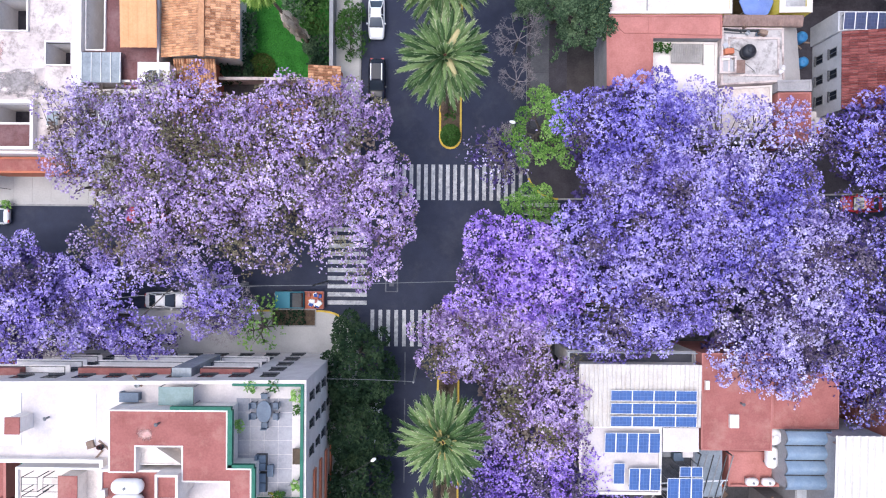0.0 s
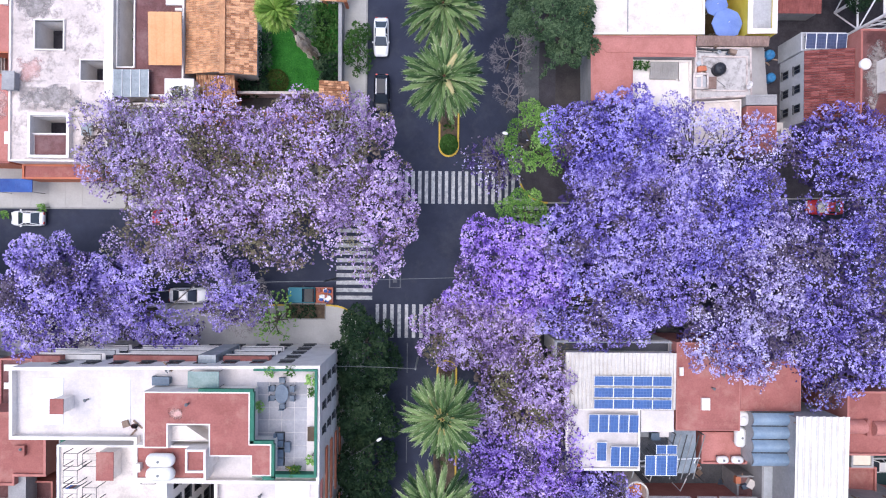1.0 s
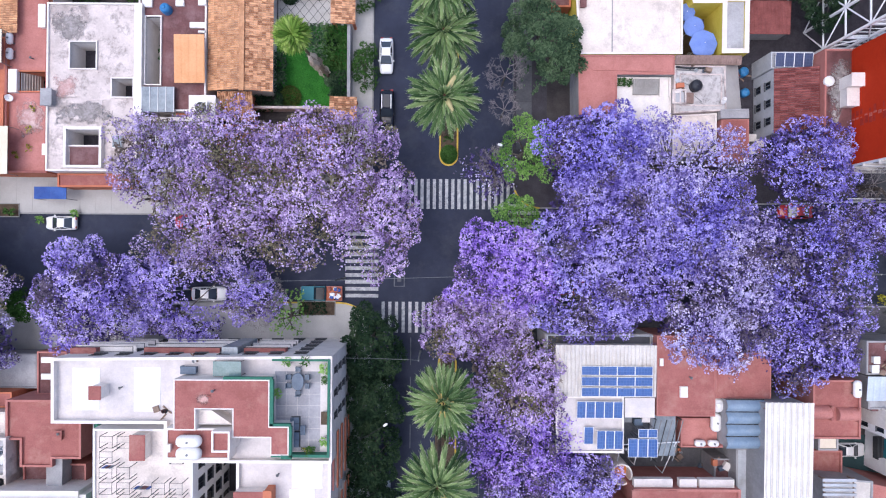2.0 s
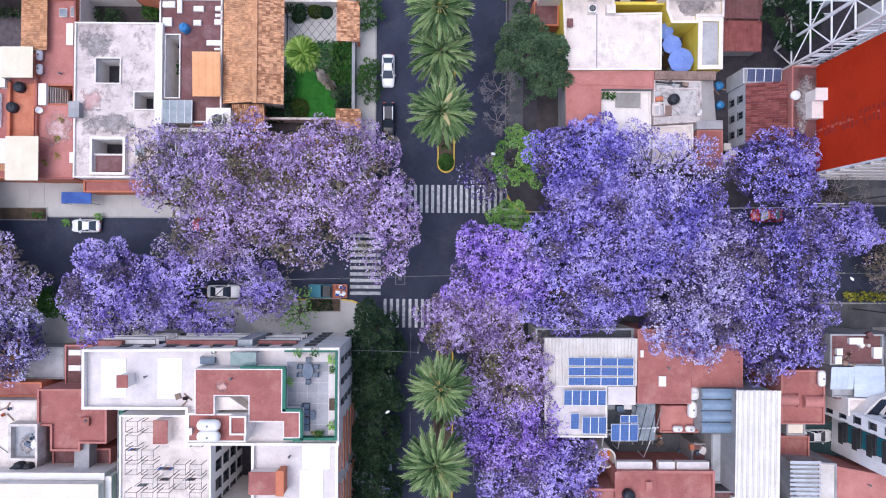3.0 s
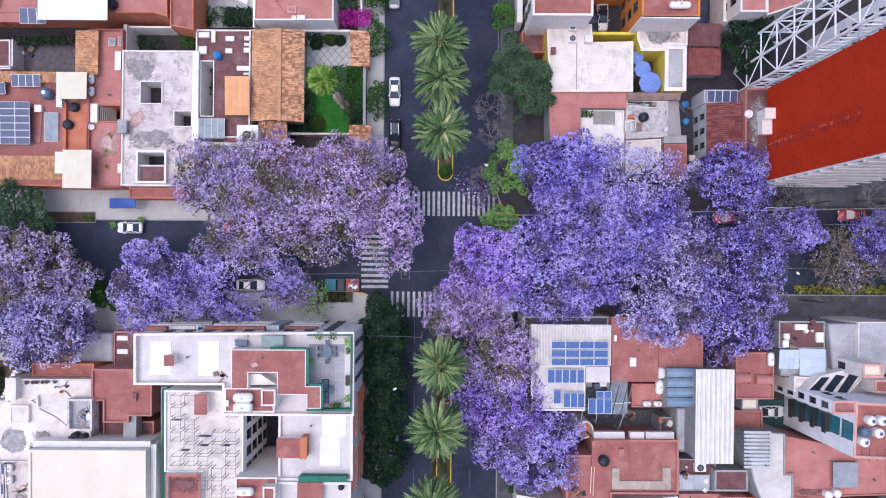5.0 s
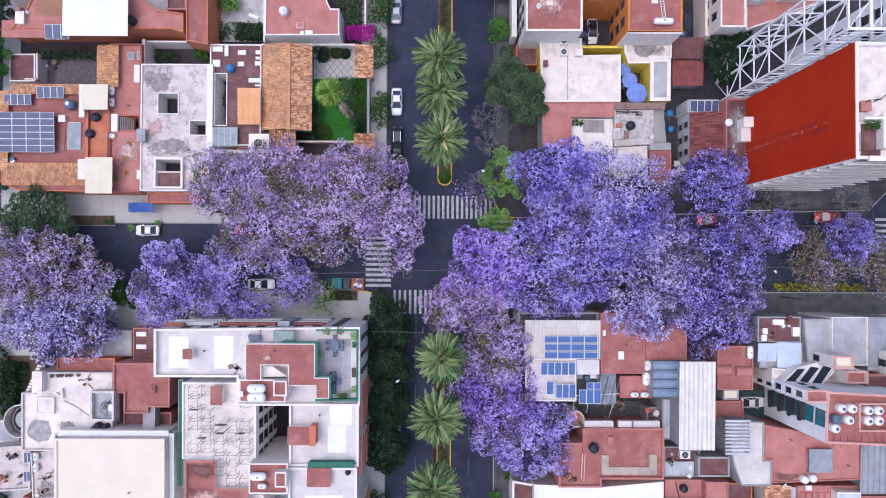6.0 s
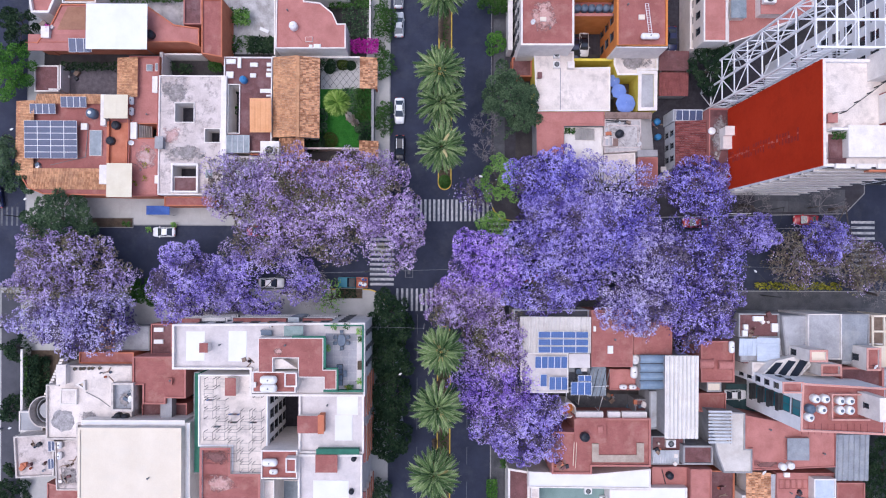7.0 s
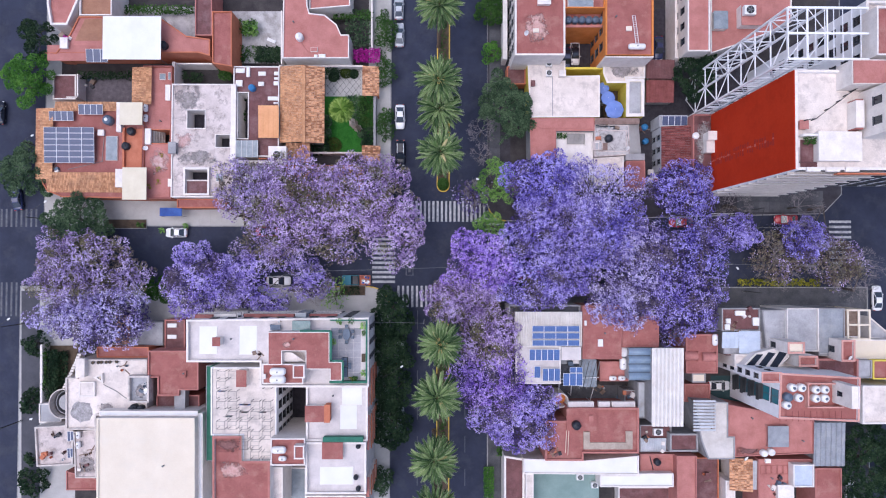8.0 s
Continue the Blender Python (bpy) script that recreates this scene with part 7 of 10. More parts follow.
for x, y in ((55.35, -20.8), (56.77, -20.8), (56.31, -22.39), (54.43, -23.53), (59, -21.06), (60.42, -21.06), (58.98, -22.47), (60.41, -22.47)):
    water_tank(x, y, 17.5, 0.64, 1.3, tank_white, "white round water tank on the red deck", tank_grey)
water_tank(54.62, -22.3, 17.5, 0.68, 1.3, tank_grey, "slate grey water tank on the red deck")
t = thing("tank_wall", 60.11, -22.02, 17.5, "low red walls dividing the tank deck", "parapet")
x0, x1, y0, y1 = 57.6, 63.28, -23.93, -20.04
part("divider", ring(bmesh.new(), rect(x0, x1, y0, y1), 0.2, 17.5, 18.5), rim_pink, t)
LIFT = rect(62.0, 63.2, -23.2, -19.8)
g = building("roof_house", "slim white stair tower above the tank deck", LIFT, 22.4, white_wall, white_wall, 0.15, 0.15, base=17.5)
window_parts(g, LIFT, 3, 1, [0], 2.9, 19.2, 0.6, 0.9)
for k in range(11):
    x = 53.6 + 0.98 * k
    part("deck_batten", box(bmesh.new(), x, x + 0.07, -26.2, -24.6, 17.5, 17.53), brick_tile, h)
STAIR = [(50.62, -18.4), (53.75, -18.4), (53.75, -20.05), (50.62, -20.05)]
h = building("apartment_building", "slim white stair tower with a red roof", STAIR, 17.6, bright_wall, red_roof, 0.3, 0.2, rim_pink, "apartment building")
window_parts(h, STAIR, 3, 1, range(1, 6), 2.9, 1.2, 0.7, 1.1)
window_parts(h, STAIR, 2, 1, range(2, 6), 2.9, 1.2, 0.7, 1.1, start=0.1, end=0.6)
t = building("house", "white slanting block with dark strip windows between fins", [(50.57, -18.87), (53.07, -16.41), (58.23, -15.08), (58.79, -16.97), (56.28, -19.62)], 10.6, white_wall, white_wall, 0.2)
for q in ([(51.52, -18.49), (52.67, -18.68), (54.4, -16.6), (53.35, -16.6)], [(53.43, -18.68), (54.57, -18.87), (56.5, -16.41), (55.36, -16.22)], [(55.33, -18.96), (56.48, -19.15), (58.41, -16.4), (57.27, -16.03)]):
    part("strip_window", prism(bmesh.new(), q, 10.5, 10.75), glass_dark, t)
building("house", "white building slab behind the fins", [(50.34, -16.77), (61.98, -17.25), (61.96, -19.75), (50.32, -18.99)], 8.8, white_wall, white_roof, 0.2)
UP = [(56.32, -14.04), (59.08, -14.04), (59.06, -15.87), (56.3, -15.87)]
h = building("house", "white upper room with a cream roof and pink rim", UP, 14.6, white_wall, cream_roof, 0.4, 0.25, rim_pink)
LOW = [(59.13, -16.51), (62.32, -16.51), (62.3, -18.27), (59.12, -18.27)]
g = building("house", "white rooms with a small red roof terrace", LOW, 12.6, white_wall, red_roof, 0.5, 0.25, rim_pink)
for poly, own in ((UP, h), (LOW, g)):
    q = ccw(poly)
    for e in range(4):
        if abs(q[e][0] - q[(e + 1) % 4][0]) < 0.5 and q[e][0] < 57.5:
            window_parts(own, poly, e, 1, [2, 3], 2.9, 1.2, 0.8, 1.2)
building("house", "maroon roof court behind pink walls", [(63.56, -17.35), (70.44, -17.35), (70.4, -20.75), (63.52, -20.75)], 10.0, pink_wall, maroon_roof, 0.8, 0.25, pink_wall)
RR = [(66.2, -13.9), (68.45, -13.9), (68.41, -17.43), (66.16, -17.43)]
h = building("house", "white house with a red roof room and one window", RR, 12.8, white_wall, red_roof, 0.4, 0.25, rim_pink)
window_parts(h, RR, 3, 1, [3], 2.9, 1.2, 0.9, 1.3)
building("house", "grey blue low roof", [(71.7, -17.82), (74.14, -17.82), (74.1, -20.91), (71.67, -20.91)], 8.5, grey_wall, grey_roof, 0.3)
building("house", "yellow walled red roof", [(74.24, -17.82), (79.5, -17.82), (79.46, -21.1), (74.2, -21.1)], 8.5, yellow_wall, red_roof, 0.4)
building("house", "broad white flat roof by the far street", [(72.05, -22.06), (80.42, -22.06), (80.33, -28.6), (71.97, -28.6)], 9.0, white_wall, white_roof, 0.4, 0.3)
h = building("house", "broad red flat roof with a grey roof light", [(49.99, -25.74), (64.95, -28.48), (64.89, -34.14), (51.1, -34.71), (51.13, -31.2), (49.95, -31.2)], 7.0, pink_wall, pink_roof, 0.25)
canopy("glass_canopy", "grey ribbed roof light on a pink curb", 56.46, 60.05, -32.84, -29.26, 7.0, 8.0, dark_sheet, sag=0.0, category="canopy")
for x, y in ((57.2, -33.8), (55.95, -34.0)):
    water_tank(x, y, 7.0, 0.6, 1.2, tank_white, "white round water tank")
h = building("house", "cream roof slab with a grey pergola", [(43.89, -24.96), (49.89, -25.35), (49.85, -31.2), (51.03, -31.2), (51, -35.1), (46.38, -35.09), (45.22, -31.98)], 7.2, grey_wall, white_sheet, 0.2)
t = thing("pergola", 45.44, -27.37, 7.2, "grey slatted pergola on the roof", "pergola")
x0, x1, y0, y1 = 43.35, 47.2, -30.07, -24.58
for k in range(10):
    y = y0 + (y1 - y0) * (k + 0.5) / 10
    part("slat", box(bmesh.new(), x0, x1, y - 0.16, y + 0.16, 8.5, 8.62), steel_sheet, t)
for x in (x0 + 0.2, x1 - 0.3):
    part("rail", box(bmesh.new(), x, x + 0.12, y0, y1, 8.36, 8.5), timber, t)
    for y in (y0 + 0.2, y1 - 0.3):
        part("post", box(bmesh.new(), x, x + 0.12, y, y + 0.12, 7.2, 8.36), timber, t)
c = corrugated("roof_sheet", "grey metal ribbed roof", 64.71, 70.12, -36.3, -28.73, 7.2, 7.6, dark_sheet, 0.9, 0.2)
building("house", "walls below the grey ribbed roof", [(65.24, -29.07), (70.38, -29.07), (70.3, -36.29), (65.17, -36.28)], 6.8, grey_wall, grey_roof, 0.2)
h = building("house", "red flat roofs with grid marks and clutter", [(55.61, -35.39), (65.45, -35.4), (65.44, -36.38), (61.66, -36.38), (61.56, -46.96), (55.52, -46.94)], 6.0, pink_wall, pink_roof, 0.25)
for k in range(5):
    x0, x1, y0, y1 = 56, 60.94, -38.08, -36.51
    a = x0 + (x1 - x0) * k / 5
    part("marked_bay", ring(bmesh.new(), rect(a + 0.05, a + (x1 - x0) / 5 - 0.05, y0, y1), 0.08, 6.0, 6.08), red_roof, h)
building("house", "blue white painted roof room", [(60.96, -35.93), (64.59, -35.94), (64.55, -39.81), (60.93, -39.8)], 7.4, white_wall, blue_white, 0.3)
building("house", "red flat roof by the far street", [(65.53, -36.97), (70.21, -36.98), (70.1, -46.98), (65.43, -46.97)], 6.0, pink_wall, red_roof, 0.3)
cabinet("roof_box", "white roof box with tanks", 58.64, 61.29, -42.05, -39.71, 6.0, 7.0, white_wall)
t = thing("house", 53.17, -38.64, 0.15, "small house with an orange tiled roof", "house")
part("wall", box(bmesh.new(), 51.59, 54.75, -41.02, -35.97, 0.15, 5.4), white_wall, t)
tiles("roof_tiles", t, [(50.85, 54.57, -41.07, -35.39, 5.4, 6.3, "W")], old_tile)
corrugated("roof_sheet", "blue white corrugated strip roof", 54.62, 55.77, -40.88, -35.78, 5.6, 5.8, steel_sheet, 0.4, 0.05)
building("house", "white low front building", [(50.26, -39.43), (51.96, -39.43), (51.9, -47.32), (50.21, -47.32)], 5.0, white_wall, white_roof, 0.3)

# ==== trees and plants ====
def cloud(name, centres, sizes, material, parent, rng, per=4, flat=0.55, stretch=1.0):
    """Many small tufts of blossom or leaf: petals that spread from one point, tilted at random and mostly facing up."""
    n = len(centres)
    k = n * per
    c = np.asarray(centres, float)
    s = np.repeat(np.asarray(sizes, float), per)
    mid = np.repeat(c, per, axis=0)
    a = rng.uniform(0, math.tau, k)
    way = np.stack([np.cos(a), np.sin(a), rng.normal(0.15, flat, k)], 1)
    way /= np.linalg.norm(way, axis=1)[:, None]
    side = np.cross(way, rng.normal(0, 1, (k, 3)) * 0.5 + np.array([0, 0, 1.0]))
    side /= np.linalg.norm(side, axis=1)[:, None]
    reach = (s * rng.uniform(0.55, 1.15, k))[:, None] * stretch
    wide = (s * rng.uniform(0.25, 0.45, k))[:, None]
    lift = np.array([0, 0, 1.0]) * (0.12 * reach)
    outer = np.stack([mid + way * reach * 0.55 + side * wide + lift, mid + way * reach, mid + way * reach * 0.55 - side * wide + lift], 1)
    verts = np.concatenate([c, outer.reshape(-1, 3)])
    own = np.repeat(np.arange(n), per)
    first = n + 3 * np.arange(k)
    loops = np.stack([own, first, first + 1, first + 2], 1).astype(np.int32)
    me = bpy.data.meshes.new(name)
    me.vertices.add(len(verts))
    me.vertices.foreach_set("co", verts.ravel())
    me.loops.add(4 * k)
    me.loops.foreach_set("vertex_index", loops.ravel())
    me.polygons.add(k)
    me.polygons.foreach_set("loop_start", np.arange(0, 4 * k, 4, dtype=np.int32))
    me.update(calc_edges=True)
    me.materials.append(material)
    ob = new(name, me)
    hang(ob, parent)
    return tagged(ob, kind="stuff")


def puffs(name, centres, sizes, material, parent, rng):
    """Round flower heads: small five-sided domes with uneven rims, each tipped its own way."""
    n = len(centres)
    c = np.asarray(centres, float)
    s = np.asarray(sizes, float)[:, None]
    up = rng.normal(0, 0.42, (n, 3)) + np.array([0, 0, 1.0])
    up /= np.linalg.norm(up, axis=1)[:, None]
    u = np.cross(up, rng.normal(0, 1, (n, 3)))
    u /= np.linalg.norm(u, axis=1)[:, None]
    v = np.cross(up, u)
    rim = []
    for k in range(5):
        a = k * math.tau / 5
        far = s * rng.uniform(0.45, 1.55, (n, 1))
        rim.append(c + far * (u * math.cos(a) + v * math.sin(a)) - up * s * rng.uniform(0.2, 0.75, (n, 1)))
    verts = np.stack([c] + rim, 1).reshape(-1, 3)
    base = 6 * np.arange(n)
    tris = np.stack([np.stack([base, base + 1 + k, base + 1 + (k + 1) % 5], 1) for k in range(5)], 1).reshape(-1, 3).astype(np.int32)
    me = bpy.data.meshes.new(name)
    me.vertices.add(len(verts))
    me.vertices.foreach_set("co", verts.ravel())
    me.loops.add(3 * len(tris))
    me.loops.foreach_set("vertex_index", tris.ravel())
    me.polygons.add(len(tris))
    me.polygons.foreach_set("loop_start", np.arange(0, 3 * len(tris), 3, dtype=np.int32))
    me.update(calc_edges=True)
    me.materials.append(material)
    return tagged(hang(new(name, me), parent), kind="stuff")


def limbs(t, x, y, top, tips, r, rng, material=None):
    """A tapered trunk with limbs that fork out to the crown's clumps."""
    fork = top * 0.42
    lean = rng.uniform(-0.5, 0.5, 2)
    base = Vector((x, y, 0.1))
    crotch = Vector((x + lean[0], y + lean[1], fork))
    bm = tube(bmesh.new(), base, base + (crotch - base) * 0.12, r * 1.35, r, 8)
    tube(bm, base + (crotch - base) * 0.11, crotch, r, r * 0.75, 8)
    part("trunk", bm, material or bark, t)
    groups = {}
    for p in tips:
        a = int((math.atan2(p[1] - y, p[0] - x) + math.pi) / math.tau * 5) % 5
        groups.setdefault(a, []).append(p)
    fine = bmesh.new()
    for g in groups.values():
        mean = Vector(np.mean(np.array(g), axis=0))
        knee = crotch.lerp(mean, 0.5) + Vector((0, 0, 0.4))
        bm = tube(bmesh.new(), crotch, knee, r * 0.55, r * 0.36, 6)
        for p in g:
            mid = knee.lerp(Vector(p), 0.5) + Vector(rng.uniform(-0.4, 0.4, 3))
            tube(fine, knee, mid, r * 0.3, r * 0.18, 5)
            tube(fine, mid, Vector(p), r * 0.18, r * 0.05, 4)
        part("limb", bm, material or bark, t)
    tagged(part("branchwork", fine, material or bark, t), kind="stuff")


def broad_tree(name, label, x, y, rx, ry, top, leaf, category="tree", density=30.0, size=0.34, clump=1.25, second=None, share=0.0, seed=1, under=None, thick=2.8, group="", trunk_at=None, holes=0.0, per=4, stretch=1.0, flat=0.55, fade=0.0, twigs=6, gaps=(), blossom=False):
    """A tree with a crown of many domed clumps, each covered with small blossoms or leaves, gaps between them."""
    rng = np.random.default_rng(seed)
    tx, ty = trunk_at or (x, y)
    t = thing(name, tx, ty, 0.1, label, category, group)
    area = math.pi * rx * ry
    count = int(area / (clump * clump * 1.25))
    tips, radii = [], []
    tries = 0
    wob = rng.uniform(0, math.tau, 4)
    while len(tips) < count and tries < count * 40:
        tries += 1
        a, d = rng.uniform(0, math.tau), math.sqrt(rng.uniform(0, 1))
        edge = 1 + 0.13 * math.sin(3 * a + wob[0]) + 0.09 * math.sin(5 * a + wob[1]) + 0.06 * math.sin(9 * a + wob[2])
        px, py = x + rx * d * edge * math.cos(a), y + ry * d * edge * math.sin(a)
        if holes and noise.noise((px * 0.28 + seed, py * 0.28, 3.0)) < -0.45 + holes:
            continue
        r = clump * rng.uniform(0.65, 1.25)
        if any((px - q[0]) ** 2 + (py - q[1]) ** 2 < (0.62 * (r + s)) ** 2 for q, s in zip(tips, radii)):
            continue
        z = top - thick * (d ** 2.2) - rng.uniform(0, 1.3)
        tips.append((px, py, z - 0.3 * r))
        radii.append(r)
    held = [p for p in tips if all(((p[0] - g[0]) / (g[2] * 1.5)) ** 2 + ((p[1] - g[1]) / g[2]) ** 2 > 1.3 for g in gaps)]
    limbs(t, tx, ty, top, held, 0.16 + 0.025 * max(rx, ry), rng)
    centres, sizes = [], []
    for (px, py, pz), r in zip(tips, radii):
        reach = min(1.0, math.hypot((px - x) / rx, (py - y) / ry))
        n = max(5, int(density * math.pi * r * r * rng.uniform(0.6, 1.25) * (1 - fade * reach ** 2)))
        th = rng.uniform(0, math.tau, n)
        up = rng.uniform(-0.25, 1.0, n)
        rad = r * rng.uniform(0.72, 1.08, n)
        flatr = np.sqrt(np.clip(1 - up * up, 0, 1))
        centres.append(np.stack([px + rad * flatr * np.cos(th), py + rad * flatr * np.sin(th), pz + 0.75 * rad * up], 1))
        sizes.append(size * rng.uniform(0.6, 1.3, n))
    centres, sizes = np.concatenate(centres), np.concatenate(sizes)
    keep = np.ones(len(centres), bool)
    for gx, gy, gr, part_left in gaps:
        near = ((centres[:, 0] - gx) / (gr * 1.5)) ** 2 + ((centres[:, 1] - gy) / gr) ** 2 < 1
        keep &= ~(near & (rng.uniform(0, 1, len(centres)) > part_left))
    centres, sizes = centres[keep], sizes[keep]
    if second is not None and share > 0:
        field = np.array([noise.noise((cx * 0.4, cy * 0.4, seed * 1.7)) for cx, cy, cz in centres])
        pick = (field + rng.normal(0, 0.25, len(field))) > np.quantile(field, 1 - share)
        low = centres[pick] - np.array([0, 0, 0.25])
        if blossom:
            puffs("crown", centres[~pick], sizes[~pick], leaf, t, rng)
            cloud("foliage", low, 1.6 * sizes[pick], second, t, rng, per, flat, stretch)
        else:
            cloud("crown", centres[~pick], sizes[~pick], leaf, t, rng, per, flat, stretch)
            cloud("foliage", low, sizes[pick], second, t, rng, per, flat, stretch)
    else:
        cloud("crown", centres, sizes, leaf, t, rng, per, flat, stretch)
    # A layer below the clumps; under jacaranda violets its dark colour carries the crown's shade.
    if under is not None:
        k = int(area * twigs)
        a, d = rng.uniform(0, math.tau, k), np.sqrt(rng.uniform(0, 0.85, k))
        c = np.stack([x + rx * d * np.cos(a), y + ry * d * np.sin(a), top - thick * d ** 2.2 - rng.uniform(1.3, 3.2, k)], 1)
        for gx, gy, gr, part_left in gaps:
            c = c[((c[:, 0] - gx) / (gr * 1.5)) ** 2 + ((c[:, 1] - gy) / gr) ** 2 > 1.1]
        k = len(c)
        cloud("inner_layer", c, np.full(k, 0.36), under, t, rng, 3, 0.8, 1.3)
    return t


JAC = "jacarandas"


def jacaranda(x, y, rx, ry, top, kind, seed, density=19.0, share=0.18, holes=0.0, trunk_at=None, fade=0.25, twigs=6, gaps=()):
    mat, words = {"violet": (jac_violet, "jacaranda in full violet blossom"), "blue": (jac_blue, "jacaranda in deep blue violet blossom"), "pink": (jac_pink, "jacaranda in pinkish mauve blossom with olive leaves"),
                  "pale": (jac_pale, "jacaranda in pale whitish lavender blossom"), "dusty": (jac_dusty, "thinning jacaranda in dusty mauve blossom"), "lilac": (jac_lilac, "jacaranda in bright lilac blossom"), "purple": (jac_purple, "jacaranda in vivid purple blossom")}[kind]
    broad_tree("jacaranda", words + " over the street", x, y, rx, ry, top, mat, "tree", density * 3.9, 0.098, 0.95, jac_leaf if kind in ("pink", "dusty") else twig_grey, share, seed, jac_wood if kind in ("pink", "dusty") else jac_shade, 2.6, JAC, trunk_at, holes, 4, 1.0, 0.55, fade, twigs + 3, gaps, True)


def jac(px, py, rx, ry, top, kind, seed, **k):
    jacaranda(px, py, rx, ry, top, kind, seed, **k)


# along the north pavement, west of the crossing
garden_wall("wall_front_court", "white wall between two front courts under the jacaranda", [(-29.1, 16.2), (-29.1, 10.1)], 3.0, white_wall, 0.5)
garden_wall("wall_front_yard", "white street wall of the front courts under the jacaranda", [(-37.2, 9.9), (-26.8, 9.9)], 3.0, white_wall, 0.4)
jac(-32.65, 11.21, 6.94, 5.59, 10.5, "dusty", 11, density=12, share=0.14, holes=0.22, fade=0.5, twigs=2, trunk_at=(-35.12, 7))
jac(-23.99, 9.31, 7.71, 7.9, 11.5, "pink", 12, density=14, share=0.25, holes=0.05, fade=0.3, twigs=3, trunk_at=(-25.8, 6.3))
jac(-14.38, 10.78, 8.29, 6.36, 12.0, "pink", 13, density=15, share=0.2, fade=0.3, twigs=3, trunk_at=(-12.33, 9.67))
jac(-8.09, 4.04, 5.4, 5.59, 11.0, "pink", 14, density=18, share=0.08, twigs=1, gaps=((-10.3, 0.6, 2.5, 0.35),), trunk_at=(-10.24, 7.07))
jac(-16.88, 2.61, 6.03, 4.47, 9.5, "dusty", 15, gaps=((-10.6, 0.6, 2.6, 0.3),), density=8, share=0.35, holes=0.12, fade=0.4, twigs=1, trunk_at=(-18.54, 6.32))
jac(-28.99, 2.58, 6.42, 4.37, 9.5, "dusty", 16, gaps=((-28.6, 3.9, 1.6, 0.2),), density=9, share=0.3, holes=0.2, fade=0.4, twigs=1, trunk_at=(-30.98, 6.29))
# along the south pavement, west
jac(-31.8, -4.3, 7.1, 5.9, 7.8, "lilac", 17, share=0.08, twigs=2, gaps=((-28.0, -4.35, 1.5, 0.0), (-28.0, -4.35, 3.2, 0.4)), trunk_at=(-33.47, -6.47))
jac(-41.6, -4.68, 6.36, 5.98, 10.0, "lilac", 18, share=0.3, holes=0.08, trunk_at=(-44.81, -6.49))
jac(-22.8, -4.7, 3.1, 2.9, 8.0, "lilac", 19, twigs=2, gaps=((-28.0, -4.35, 1.5, 0.0), (-28.0, -4.35, 3.2, 0.4)), share=0.15, trunk_at=(-26.75, -6.36))
jac(-61.18, -2.8, 9.64, 6.75, 10.5, "dusty", 20, density=15, share=0.25, holes=0.1, trunk_at=(-65.9, -6.52))
jac(-59.17, -10.44, 9.44, 5.59, 10.5, "pale", 21, density=14, share=0.3, holes=0.12, trunk_at=(-63.83, -7.55))
# east of the crossing
jac(17.82, 12.22, 6.5, 5.25, 12.0, "blue", 31, share=0.12, trunk_at=(17.89, 9.23))
jac(27.5, 11.7, 6.8, 4.6, 12.0, "pale", 32, density=13, share=0.04, holes=0.05, fade=0.45, twigs=-2, trunk_at=(28.34, 9.27))
jac(20.21, 4.55, 9.08, 5.73, 12.5, "violet", 33, share=0.15, trunk_at=(21.55, 9.14))
jac(28.6, 4.4, 6.1, 6.0, 12.5, "blue", 34, density=16, share=0.15, trunk_at=(32.01, 9.17))
jac(6.8, -1.23, 5.73, 5.35, 11.5, "purple", 35, share=0.08, trunk_at=(11.63, -6.92))
jac(17.8, -4.07, 8.6, 4.97, 11.0, "violet", 36, share=0.22, gaps=((14.2, -4.6, 1.0, 0.3),), trunk_at=(19.43, -6.7))
jac(33.16, -0.7, 4.97, 6.88, 12.0, "pale", 37, density=14, share=0.3, holes=0.05, trunk_at=(35.61, -6.68))
jac(30.73, -8.83, 5.92, 4.59, 11.0, "pale", 38, density=16, share=0.2, trunk_at=(32.47, -7.31))
jac(41.83, 1.24, 6.88, 5.92, 11.5, "blue", 39, gaps=((40.5, 6.0, 1.6, 0.3),), density=11, share=0.3, holes=0.15, fade=0.5, trunk_at=(45.02, -6.66))
jac(42.4, 11.5, 5.7, 5.0, 11.0, "blue", 40, density=14, fade=0.4, share=0.15, gaps=((40.5, 6.0, 1.6, 0.3),), trunk_at=(44.06, 9))
jac(41.77, -8.34, 7.07, 6.11, 11.5, "violet", 41, density=14, share=0.3, holes=0.1, fade=0.4, trunk_at=(45.02, -7.5))
jac(50.04, 3.95, 5.54, 2.67, 10.5, "violet", 42, share=0.2, holes=0.05, trunk_at=(52.46, 9.02))
jac(4.41, -7.43, 6.5, 4.97, 10.5, "pink", 43, share=0.18, trunk_at=(10.59, -9))
jac(63.84, 2.96, 3.85, 3.47, 10.0, "blue", 44, share=0.15, trunk_at=(68.24, 8.65))
# along the avenue, south
jac(8.9, -14.57, 6.4, 5.25, 11.5, "pink", 45, share=0.25, holes=0.1, fade=0.6, trunk_at=(10.17, -15.22))
jac(9.3, -21.8, 6.7, 5.92, 11.5, "purple", 46, share=0.25, holes=0.1, fade=0.6, trunk_at=(10.17, -22.45))
jac(13.29, -27.57, 7.07, 5.54, 11.5, "lilac", 47, share=0.25, holes=0.05, trunk_at=(10.59, -29.16))
jac(70.56, -1.1, 4.47, 4.47, 9.0, "dusty", 48, density=4, share=0.6, holes=0.2, trunk_at=(74.41, -5.78))


